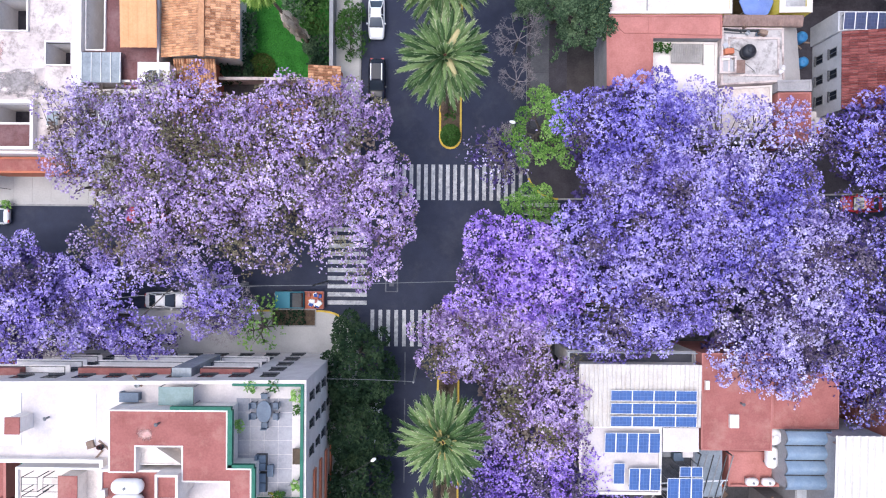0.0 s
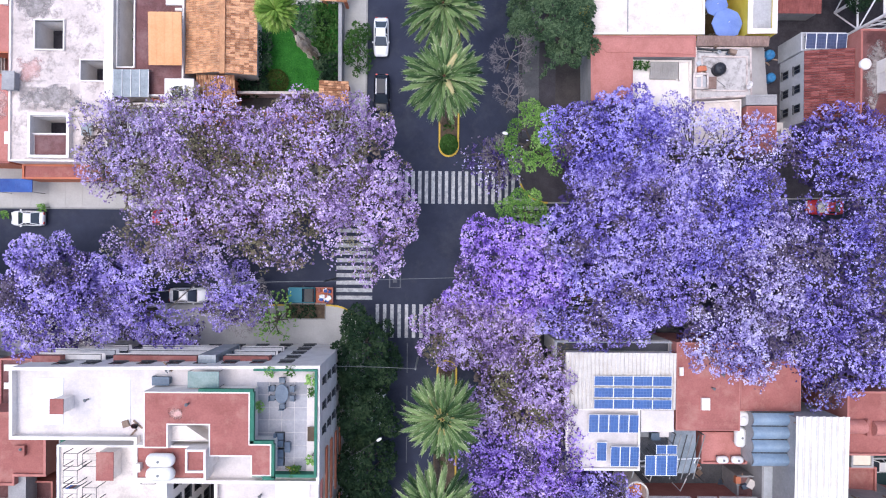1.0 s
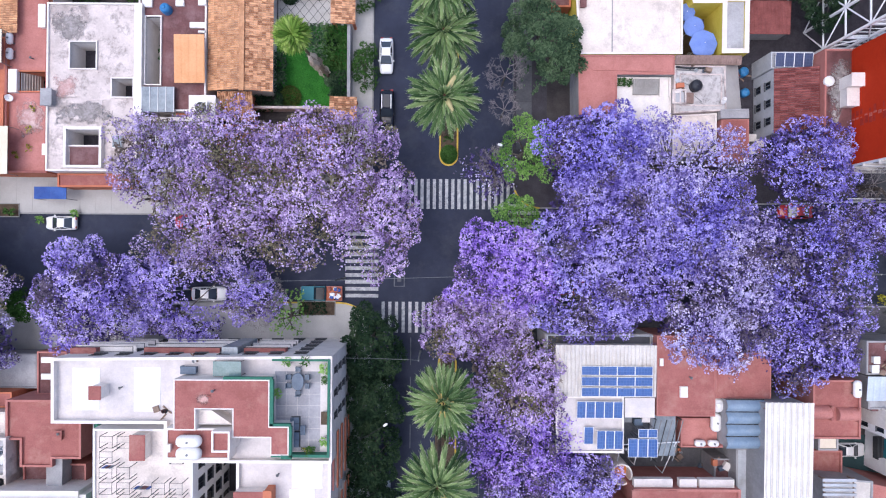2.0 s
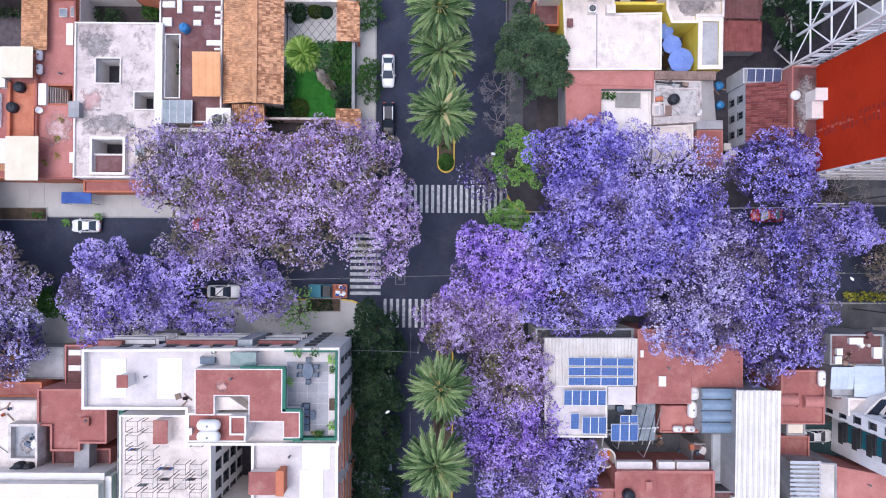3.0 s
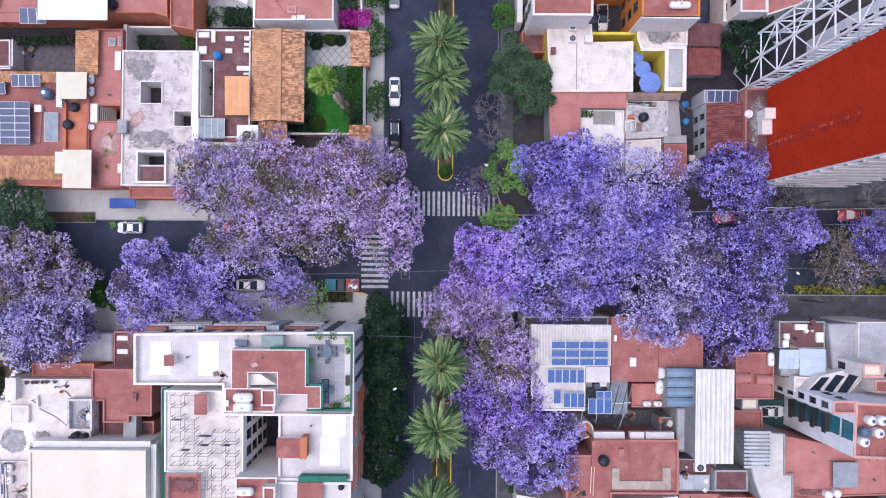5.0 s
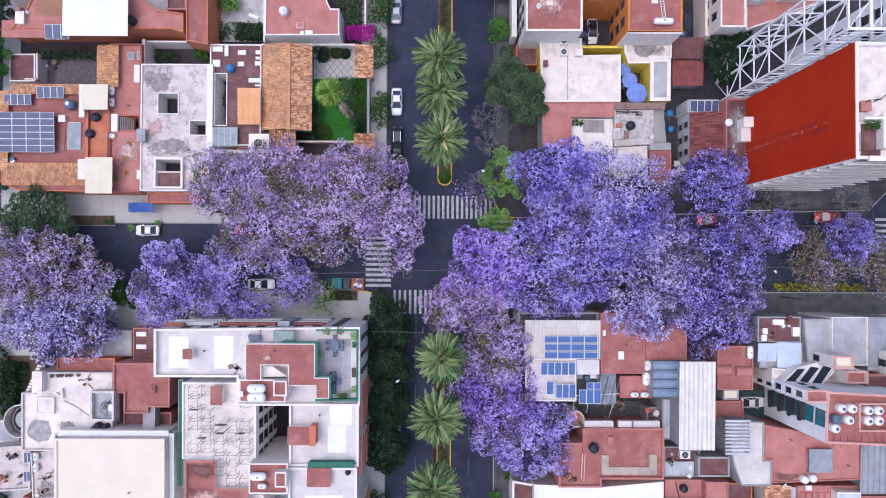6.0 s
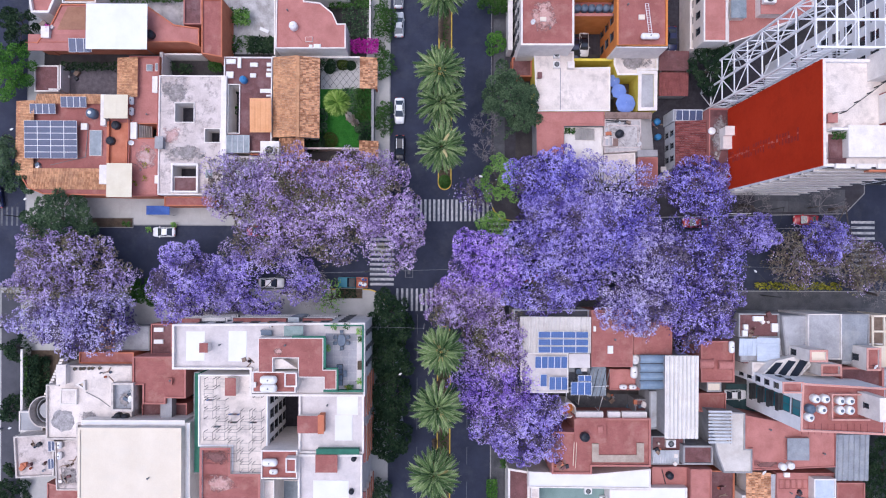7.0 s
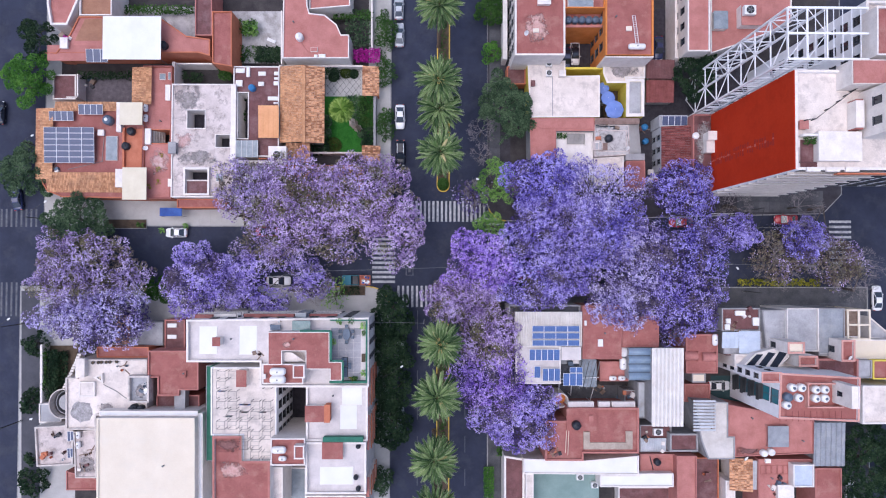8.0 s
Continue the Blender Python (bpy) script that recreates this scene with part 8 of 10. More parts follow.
jac(60.8, 0.2, 5.4, 4.8, 8.0, "dusty", 49, density=3.2, share=0.7, holes=0.15, trunk_at=(60.8, 0.4))


def green_tree(px, py, rx, ry, top, leaf, seed, label, density=75.0, size=0.22, clump=1.1, **k):
    broad_tree("street_tree", label, px, py, rx, ry, top, leaf, "tree", density, size, clump, None, 0, seed, None, 2.6, **k)


green_tree(11.31, 25.57, 4.37, 5.25, 9.0, leaf_grey, 61, "round dark green street tree", clump=1.0, size=0.2, density=120, gaps=((7.17, 21.33, 2.6, 0.03),))
for k, (x, y, rx, ry) in enumerate(((-8.72, -10.62, 3.2, 4.0), (-8.5, -17.01, 2.9, 3.6), (-8.48, -23.39, 2.8, 3.8), (-8.65, -29.75, 2.8, 4.4))):
    green_tree(x, y, rx, ry, 7.0, leaf_dark, 70 + k, "dense dark green tree in the pavement row", group="row of dark trees", clump=0.9, size=0.24, density=62)
green_tree(-63.77, 6.22, 5.14, 4.55, 7.5, leaf_grey, 62, "dense grey green street tree")
green_tree(-73.39, 14.87, 4.35, 3.96, 7.0, leaf_grey, 63, "dense grey green street tree")
green_tree(-73.26, 31.52, 3.76, 4.15, 7.0, leaf_fresh, 64, "fresh green street tree")
green_tree(-71.7, 38.69, 2.57, 2.97, 6.5, leaf_dark, 65, "dark green street tree")
green_tree(45.43, 32.23, 3.14, 3.73, 8.5, leaf_dark, 66, "deep green garden tree by the tower", clump=1.0, density=55, size=0.26)
green_tree(75.24, -35.9, 4.31, 7.06, 8.5, leaf_dark, 67, "dark green tree beside the far street", clump=1.3)
green_tree(10.0, 12.9, 3.3, 3.6, 8.0, leaf_lime, 68, "fresh lime green street tree", clump=0.8, density=95, holes=0.05, size=0.14)
green_tree(8.92, 5.48, 2.59, 1.99, 6.0, leaf_lime, 69, "fresh lime green street tree", clump=0.8, density=95, size=0.14)
green_tree(-18.94, -6.74, 2.19, 2.59, 5.5, leaf_lime, 75, "thin lime green street tree", clump=0.7, density=10, holes=0.1)
green_tree(-51.22, -6, 2.19, 1.8, 5.5, leaf_mid, 76, "small green street tree", clump=0.7)
for k, (x, y, r) in enumerate(((-72.67, -16.14, 1.9), (-73.01, -26.55, 1.9), (-73, -40.49, 2.3), (-72.66, -36.41, 1.2))):
    green_tree(x, y, r, r, 4.0, leaf_dark, 80 + k, "small clipped dark street tree", group="small street trees", clump=0.7, size=0.28, density=36)
green_tree(-10.43, -40.58, 1.4, 2.3, 4.0, leaf_grey, 85, "small oval clipped street tree", clump=0.7, size=0.28, density=36)
green_tree(9.4, 37.29, 1.6, 1.6, 4.2, leaf_fresh, 86, "round clipped green street tree", clump=0.6, size=0.15, density=110)
green_tree(9.19, 44.96, 2.4, 3.0, 5.0, leaf_mid, 87, "dark green street tree", clump=0.8)
green_tree(-10.0, 23.98, 1.5, 2.8, 4.2, leaf_mid, 89, "thin green street tree beside the parked cars", clump=0.6, density=70, size=0.16, holes=0.1)
green_tree(-10.03, 33.62, 1.6, 2.4, 4.0, leaf_mid, 90, "thin green street tree", clump=0.6, density=60, size=0.17)
green_tree(-10.06, 40.75, 1.8, 3.4, 4.2, leaf_mid, 91, "thin green street tree", clump=0.6, density=60, size=0.17)


def bare_tree(px, py, r, top, seed, label, trunk_at=None):
    """A leafless tree: limbs that fork three times into fine twigs."""
    rng = np.random.default_rng(seed)
    t = thing("bare_tree", px, py, 0.1, label, "tree")
    part("trunk", tube(bmesh.new(), (px, py, 0.1), (px, py, top * 0.62), 0.14, 0.08, 7), bark, t)
    bm = bmesh.new()
    for a in range(6):
        ang = a * math.tau / 6 + rng.uniform(-0.4, 0.4)
        ends = [(Vector((px, py, top * 0.6)), Vector((px + r * 0.4 * math.cos(ang), py + r * 0.4 * math.sin(ang), top * 0.6 + 0.35 * r)), 0.06)]
        for level in range(4):
            nxt = []
            for p, q, w in ends:
                if level:
                    tube(bm, p, q, w, w * 0.6, 4)
                else:
                    part("limb", tube(bmesh.new(), p, q, w, w * 0.6, 5), pale_bark, t)
                for s in range(4 if level > 0 else 3):
                    d = (q - p) * rng.uniform(0.5, 0.82)
                    d = Euler((rng.uniform(-0.6, 0.6), rng.uniform(-0.6, 0.6), rng.uniform(-1.15, 1.15))).to_matrix() @ d
                    nxt.append((q, q + d, max(0.011, w * 0.6)))
            ends = nxt
        for p, q, w in ends:
            tube(bm, p, q, w, 0.007, 3)
    tagged(part("twigwork", bm, pale_bark, t), kind="stuff")


bare_tree(7.27, 22.03, 2.5, 8.0, 101, "leafless grey street tree")
bare_tree(7.18, 17.97, 1.8, 7.5, 102, "leafless grey street tree")
jac(5.66, 10.67, 3.4, 3.2, 7.0, "pale", 108, density=1.8, share=0.5, twigs=2)
bare_tree(6.32, 11.08, 2.2, 6.0, 103, "nearly leafless jacaranda with few blossoms")
bare_tree(60.83, 0.39, 5.5, 7.5, 104, "nearly leafless grey tree over the street")
bare_tree(71.39, -2.6, 5.0, 7.0, 105, "nearly leafless grey tree over the street")
bare_tree(52.33, 9.41, 3.2, 6.0, 106, "leafless grey street tree below the tower")
bare_tree(64.44, 8.94, 3.0, 6.0, 107, "leafless grey street tree below the tower")
bare_tree(-22.23, -4.76, 3.2, 6.0, 108, "thin half leafless street tree")


def shrubs(name, label, x0, x1, y0, y1, height, leaf, seed, density=26, size=0.28, category="hedge", base=0.15):
    """A clipped or loose mass of low leaves on short stems."""
    rng = np.random.default_rng(seed)
    t = thing(name, (x0 + x1) / 2, (y0 + y1) / 2, base, label, category)
    n = int((x1 - x0) * (y1 - y0) * density)
    c = np.stack([rng.uniform(x0, x1, n), rng.uniform(y0, y1, n), base + 0.05 + height * rng.uniform(0.25, 1.0, n) ** 0.5], 1)
    cloud("foliage", c, np.full(n, size) * rng.uniform(0.6, 1.3, n), leaf, t, rng, 4)
    bm = bmesh.new()
    for k in range(max(3, int((x1 - x0) * (y1 - y0) * 0.6))):
        x, y = rng.uniform(x0, x1), rng.uniform(y0, y1)
        tube(bm, (x, y, base - 0.03), (x + rng.uniform(-0.2, 0.2), y + rng.uniform(-0.2, 0.2), base + height * 0.8), 0.04, 0.015, 4)
    part("stems", bm, bark, t)
    return t


shrubs("hedge", "dark green hedge along the yard", -65.79, -55.59, 31.92, 33.31, 2.0, leaf_dark, 201)
shrubs("hedge", "dark green clipped garden hedge", -58, -44.9, 43.95, 45.53, 2.0, leaf_mid, 202)
shrubs("hedge", "dense green hedge behind the pink roof", -19.48, -12.28, 43.11, 44.73, 2.2, leaf_mid, 203)
shrubs("shrubs", "green garden shrubs round the lawn", -21.2, -19.75, 21.6, 25.6, 1.9, leaf_grey, 204, category="shrubs")
shrubs("shrubs", "dark shrubs between the tiled house and the lawn", -21.25, -20.3, 19.0, 21.8, 1.6, leaf_dark, 273, category="shrubs")
shrubs("shrubs", "green garden shrubs by the wall", -15.15, -12.25, 23.47, 29.15, 1.9, leaf_mid, 205, category="shrubs")
shrubs("shrubs", "mixed green shrubs under the garden palm", -17.2, -14.6, 24.6, 29.2, 1.9, leaf_grey, 271, 26, category="shrubs")
shrubs("shrubs", "dark shrubs at the lawn's edge", -14.3, -12.23, 19.02, 23.46, 1.6, leaf_dark, 206, category="shrubs")
shrubs("shrubs", "dark leafy shrubs by the porch", -23.74, -21.5, 18.16, 20.22, 1.5, leaf_dark, 207, category="shrubs")
shrubs("shrubs", "dark garden shrubs behind the white wall", -20.95, -18.46, 32.24, 34.3, 1.8, leaf_dark, 208, category="shrubs")
shrubs("shrubs", "bright green leafy garden shrubs", -37.06, -33.74, 40.26, 42.94, 1.8, leaf_mid, 209, category="shrubs")
shrubs("shrubs", "dark leafy garden shrubs", -33.73, -29.18, 35.3, 37.97, 1.8, leaf_dark, 210, category="shrubs")
shrubs("shrubs", "low green garden shrubs", -38.05, -33.7, 35.28, 38.36, 1.2, leaf_mid, 211, 12, category="shrubs")
shrubs("shrubs", "garden shrubs behind the street wall", -17.29, -12.82, 38.09, 43.68, 1.8, leaf_grey, 212, 16, category="shrubs")
shrubs("bougainvillea", "magenta bougainvillea over the street wall", -15.59, -10.97, 35.09, 37.33, 3.0, magenta, 213, 40, category="bougainvillea")
shrubs("hedge", "yellow green hedge strip along the street", 54.73, 69.75, -5.35, -4.13, 0.9, leaf_yellow, 214, 20)
shrubs("hedge", "dark green garden hedge behind a white wall", -71.15, -68.4, -25.65, -16.87, 2.2, leaf_dark, 215)
shrubs("hedge", "bright green ivy on the garden wall", -71.24, -70.32, -24.1, -16.24, 2.4, leaf_mid, 216)
shrubs("shrubs", "low grass in the kerbside bed", -18.1, -14.71, -7.15, -5.61, 0.3, leaf_dark, 217, 30, 0.2, "shrubs")
shrubs("hedge", "bright green clipped box hedge", 8.04, 9.89, -43.71, -38.21, 1.2, leaf_fresh, 218, 110, 0.15)
shrubs("shrubs", "green plants along the avenue pavement", 10.5, 14.09, -36.18, -34.04, 1.4, leaf_mid, 219, category="shrubs")
shrubs("shrubs", "green plants by the street wall", -55.32, -53.78, 5.14, 5.85, 1.0, leaf_mid, 220, category="shrubs")
for x, y in ((-50.6, 4.53), (-46.31, 5.36)):
    shrubs("shrubs", "small green kerbside bush", x - 0.5, x + 0.5, y - 0.4, y + 0.4, 0.9, leaf_lime, 221, 60, 0.2, "shrubs")

for k, (x, y) in enumerate(((-12.36, -11.44), (-12.17, -12.62), (-12.32, -18.95), (-13.67, -19.95), (-16.26, -10.72), (-14.26, -10.63), (-17.15, -13.98))):
    shrubs("pot_plant", "leafy green plant along the terrace parapet", x - 0.45, x + 0.45, y - 0.45, y + 0.45, 0.9, (leaf_lime, leaf_mid)[k % 2], 230 + k, 40, 0.22, "plant", 14.52)
shrubs("pot_plant", "orange flowers in the terrace corner", -14.61, -13.7, -20.16, -19.71, 0.5, leaf_yellow, 240, 50, 0.18, "plant", 14.52)
for k, (x, y) in enumerate(((-49.71, 15.14), (-49.68, 12.94), (-51.36, 12.13), (-49.34, 17.64))):
    shrubs("moss_tuft", "yellow green weeds growing on the red terrace", x - 0.4, x + 0.4, y - 0.4, y + 0.4, 0.15, leaf_yellow, 250 + k, 30, 0.16, "weeds", 4.6)

# the clipped bush on the median's nose and the lawn's grass
rng0 = np.random.default_rng(9)
t = thing("bush", 0.6, 13.2, 0.14, "round clipped green bush on the median nose", "bush")
a, up = rng0.uniform(0, math.tau, 1500), rng0.uniform(0, 1, 1500)
fl = np.sqrt(1 - up * up)
cloud("foliage", np.stack([0.6 + 1.0 * fl * np.cos(a), 13.2 + 1.1 * fl * np.sin(a), 0.2 + 1.0 * up], 1), np.full(1500, 0.16), leaf_mid, t, rng0, 4)
part("stems", tube(bmesh.new(), (0.6, 13.2, 0.1), (0.6, 13.2, 0.8), 0.08, 0.04), bark, t)
t = thing("grass", -16.86, 23.23, 0.24, "short bright lawn grass", "grass", kind="stuff")
gx0, gx1, gy0, gy1 = -20.75, -13.41, 19.06, 29.29
c = np.stack([rng0.uniform(gx0, gx1, 5000), rng0.uniform(gy0, gy1, 5000), np.full(5000, 0.27)], 1)
cloud("grass_blades", c, np.full(5000, 0.12), grass_blade, t, rng0, 2, 1.0)


# ---- palms ----
def frond_mesh(name, length, droop, rng, material, tips=None, wide=0.31):
    """One feather frond: an arched rib with a narrow blade and two rows of leaflets that sweep forward."""
    bm = bmesh.new()
    n = 26
    pts = []
    for i in range(n + 1):
        s = i / n
        pts.append(Vector((length * (s - 0.14 * droop * s * s), 0, length * (0.30 * s - droop * s * s))))
    half = [wide * (0.15 + 0.85 * math.sin(math.pi * min(1.0, 0.10 + 0.80 * i / n))) for i in range(n + 1)]
    rows = []
    for i, p in enumerate(pts):
        w = 0.7 * half[i] * (1 if i < n else 0.3)
        rows.append([bm.verts.new(p + Vector((0, -w, -0.35 * w))), bm.verts.new(p + Vector((0, 0, 0.03))), bm.verts.new(p + Vector((0, w, -0.35 * w)))])
    for a, b in zip(rows, rows[1:]):
        bm.faces.new((a[0], a[1], b[1], b[0]))
        bm.faces.new((a[1], a[2], b[2], b[1]))
    for i in range(2, n + 1):
        for side in (-1, 1):
            w = half[i]
            base = pts[i] + Vector((0, side * w * 0.6, -0.2 * w))
            tip = base + Vector((0.2 + rng.uniform(0, 0.1), side * (w * 0.42 + rng.uniform(-0.03, 0.05)), -0.10 + rng.uniform(-0.06, 0.06)))
            v = [bm.verts.new(c) for c in (base - Vector((0.07, 0, 0)), tip, base + Vector((0.09, 0, 0)))]
            bm.faces.new(v).material_index = int(rng.uniform() < 0.6)
    return finish(bm, name, (material, tips or material))


prng = np.random.default_rng(77)
fronds = [frond_mesh("frond", L, d, prng, frond_green, frond_tip) for L, d in ((3.7, 0.30), (4.0, 0.42), (4.1, 0.55), (4.1, 0.70), (2.6, 0.12))]
dry_frond = frond_mesh("frond", 2.6, 0.5, prng, frond_dry)


def palm(x, y, top, scale, seed):
    rng = np.random.default_rng(seed)
    t = thing("palm", x, y, 0.1, "tall green date palm on the avenue median", "palm tree", "median palms")
    bm = bmesh.new()
    prof = [(0.5, 0), (0.42, 0.5)]
    k = int(top / 0.35)
    for i in range(k):
        z = 0.5 + (top - 1.2) * i / k
        prof += [(0.40, z), (0.34, z + 0.2)]
    prof += [(0.55, top - 0.6), (0.6, top - 0.2), (0.3, top + 0.1)]
    part("trunk", lathe(bm, prof, x, y, 0.1, 12), palm_bark, t)
    heart = lathe(bmesh.new(), [(0.3, 0), (0.22, 0.1), (0.1, 0.2), (0.03, 0.25)], x, y, top, 8)
    part("heart", heart, palm_heart, t, "dark brown heart of the crown")
    total = 165
    for i in range(total):
        s = i / total
        a = i * 2.39996 + rng.uniform(-0.12, 0.12)
        if s < 0.15:
            me, up = fronds[4], 58 - 60 * s
        else:
            me, up = fronds[min(3, int((s - 0.15) / 0.85 * 4))], 40 - 46 * s
        k = 1.05 * scale * rng.uniform(0.86, 1.06) * (0.5 + 0.5 * min(1, s * 1.7))
        m = Matrix.Translation((x, y, top - 0.1 - 0.6 * s)) @ Matrix.Rotation(a, 4, "Z") @ Matrix.Rotation(-radians(up + rng.uniform(-6, 6)), 4, "Y") @ Matrix.Rotation(rng.uniform(-0.3, 0.3), 4, "X") @ Matrix.Scale(k, 4) @ Matrix.Translation((0.15, 0, 0))
        piece("frond", me, t, m)
    for i in range(rng.integers(0, 3)):
        a = rng.uniform(0, math.tau)
        m = Matrix.Translation((x, y, top)) @ Matrix.Rotation(a, 4, "Z") @ Matrix.Rotation(-radians(20 + rng.uniform(-15, 25)), 4, "Y") @ Matrix.Scale(0.9, 4)
        piece("frond", dry_frond, t, m)


def fruit_stalks(x, y, top, seed):
    """Ochre flower stalks that arch out of the palm's heart."""
    rng = np.random.default_rng(seed)
    owner = next(o for o in bpy.data.objects if o.name.startswith("palm") and o.parent is None and abs(o.location.x - x) + abs(o.location.y - y) < 0.01)
    for i in range(11):
        a, d = i * 2.39996 + rng.uniform(-0.3, 0.3), rng.uniform(0.5, 1.25)
        pts = [(x + d * s * math.cos(a), y + d * s * math.sin(a), top + 0.2 + 1.1 * s - 0.9 * s * s) for s in (0.15, 0.5, 0.8, 1.0)]
        bm = sweep(bmesh.new(), pts, 0.05)
        lathe(bm, [(0.04, -0.16), (0.12, -0.03), (0.1, 0.06), (0.02, 0.12)], *pts[-1], 7)
        part("fruit_stalk", bm, fruit_ochre, owner, "ochre fruit stalk")


palm(-0.05, 15.9, 20.3, 0.90, 1)
palm(-0.18, 23.09, 18.0, 0.92, 2)
palm(-0.38, 27.2, 20.0, 0.95, 3)
palm(-0.23, 38.86, 20.0, 0.9, 4)
palm(0.06, -13.9, 19.7, 0.90, 5)
palm(-0.47, -22.0, 20.0, 0.93, 6)
palm(-0.95, -31.99, 19.0, 0.93, 7)
palm(-0.76, -40.35, 17.0, 0.93, 8)
palm(-0.04, 46.23, 17.0, 0.93, 9)


fruit_stalks(0.06, -13.9, 19.7, 3)
fruit_stalks(-0.38, 27.2, 20.0, 4)


def fan_palm(x, y, top, bx, by):
    """A tall, slightly leaning garden palm with a small yellowish crown and a long skirt of dead fronds."""
    rng = np.random.default_rng(31)
    t = thing("garden_palm", bx, by, 0.2, "tall leaning garden palm with yellow green crown and beige dead skirt", "palm tree")

    def on(z):
        u = z / top
        return Vector((bx + (x - bx) * u, by + (y - by) * u, z))

    bm = bmesh.new()
    stops = [(0.15, 0.3), (0.8, 0.2), (top * 0.5, 0.16), (top, 0.14)]
    for (z0, r0), (z1, r1) in zip(stops, stops[1:]):
        tube(bm, on(z0), on(z1), r0, r1, 9)
    part("trunk", bm, palm_bark, t)
    me = frond_mesh("frond", 2.1, 0.42, rng, leaf_bright, None, 0.26)
    dead = frond_mesh("dead_frond", 2.1, 0.8, rng, frond_dead)
    for i in range(110):
        m = Matrix.Translation(on(top)) @ Matrix.Rotation(i * 2.4, 4, "Z") @ Matrix.Rotation(-radians(64 - 84 * i / 110), 4, "Y") @ Matrix.Rotation(rng.uniform(-0.4, 0.4), 4, "X")
        piece("frond", me, t, m)
    for i in range(64):
        m = Matrix.Translation(on(9.0 - 5.2 * i / 64)) @ Matrix.Rotation(i * 2.4, 4, "Z") @ Matrix.Rotation(radians(54 + rng.uniform(-10, 12)), 4, "Y") @ Matrix.Scale(rng.uniform(0.8, 1.15), 4)
        piece("dead_frond", dead, t, m)


fan_palm(-16.1, 23.5, 14.7, -14.5, 22.8)


# ==== vehicles ====
def car(x, y, heading, paint, label, length=4.4, width=1.75, height=1.46, roof_paint=None, estate=False, z=0.0, category="car"):
    """A parked car: moulded body, glazed cabin, roof, wheels with rims, lamps and mirrors. Heading in degrees; its front points along it."""
    t = thing("car", 0, 0, 0, label, category)
    L, W = length / 2, width / 2
    bm = bmesh.new()
    secs = [(-L, 0.60, 0.40, 0.70), (-L + 0.05, 0.78, 0.32, 0.82), (-L + 0.18, 0.92, 0.26, 0.92), (-L * 0.72, 0.985, 0.22, 0.96), (-L * 0.4, 1.0, 0.2, 0.97), (0, 1.0, 0.2, 0.96), (L * 0.4, 1.0, 0.2, 0.93), (L * 0.62, 0.985, 0.22, 0.86), (L - 0.32, 0.93, 0.25, 0.77), (L - 0.14, 0.84, 0.30, 0.68), (L - 0.03, 0.66, 0.36, 0.58), (L, 0.5, 0.40, 0.52)]
    rings = []
    for sx, w, z0, z1 in secs:
        prof = [(-0.86, z0), (-1.0, z0 + 0.12), (-1.0, z1 - 0.22), (-0.93, z1 - 0.06), (-0.6, z1), (0.6, z1), (0.93, z1 - 0.06), (1.0, z1 - 0.22), (1.0, z0 + 0.12), (0.86, z0)]
        rings.append([bm.verts.new((sx, p * w * W, q)) for p, q in prof])
    for a, b in zip(rings, rings[1:]):
        for i in range(10):
            j = (i + 1) % 10
            bm.faces.new((a[i], a[j], b[j], b[i]))
    bm.faces.new(rings[0])
    bm.faces.new(rings[-1][::-1])
    part("body", bm, paint, t, smooth=True)
    for sx in (L * 0.5, -L * 0.80):
        part("panel_gap", box(bmesh.new(), sx - 0.012, sx + 0.012, -W * 0.62, W * 0.62, 0.80, 0.935 if sx < 0 else 0.90), rubber, t)
    back = -L * (0.93 if estate else 0.78)
    rear_top = -L * (0.72 if estate else 0.36)
    foot = [(back, 0.84), (L * 0.46, 0.88)]
    top = [(rear_top, 0.66), (L * 0.06, 0.70)]
    hz = height
    # glass house
    bm = bmesh.new()
    lo = [bm.verts.new((sx, s * w * W, 0.93)) for sx, w in foot for s in (-1, 1)]
    hi = [bm.verts.new((sx, s * w * W, hz - 0.04)) for sx, w in top for s in (-1, 1)]
    for q in ((lo[0], lo[1], hi[1], hi[0]), (lo[3], lo[2], hi[2], hi[3]), (lo[1], lo[3], hi[3], hi[1]), (lo[2], lo[0], hi[0], hi[2]), tuple(hi[i] for i in (0, 1, 3, 2))):
        bm.faces.new(q)
    part("glazing", bm, car_glass, t, "dark tinted glass")
    bm = bmesh.new()
    for s in (-1, 1):
        for (fx, fw), (tx, tw) in zip(foot, top):
            tube(bm, (fx, s * fw * W, 0.93), (tx, s * tw * W, hz - 0.03), 0.05, 0.05, 5)
        tube(bm, (-0.15, s * 0.88 * W, 0.93), (-0.12, s * 0.69 * W, hz - 0.03), 0.04, 0.04, 5)
    part("pillars", bm, paint, t)
    bm = bmesh.new()
    r0 = [bm.verts.new((px, py * W, hz - 0.05)) for px, py in ((rear_top - 0.05, -0.62), (L * 0.06 + 0.04, -0.66), (L * 0.06 + 0.04, 0.66), (rear_top - 0.05, 0.62))]
    r1 = [bm.verts.new((px, py * W, hz + 0.02)) for px, py in ((rear_top + 0.1, -0.52), (L * 0.06 - 0.12, -0.55), (L * 0.06 - 0.12, 0.55), (rear_top + 0.1, 0.52))]
    bm.faces.new(r1)
    bm.faces.new(r0[::-1])
    for i in range(4):
        bm.faces.new((r0[i], r0[(i + 1) % 4], r1[(i + 1) % 4], r1[i]))
    part("roof", bm, roof_paint or paint, t)
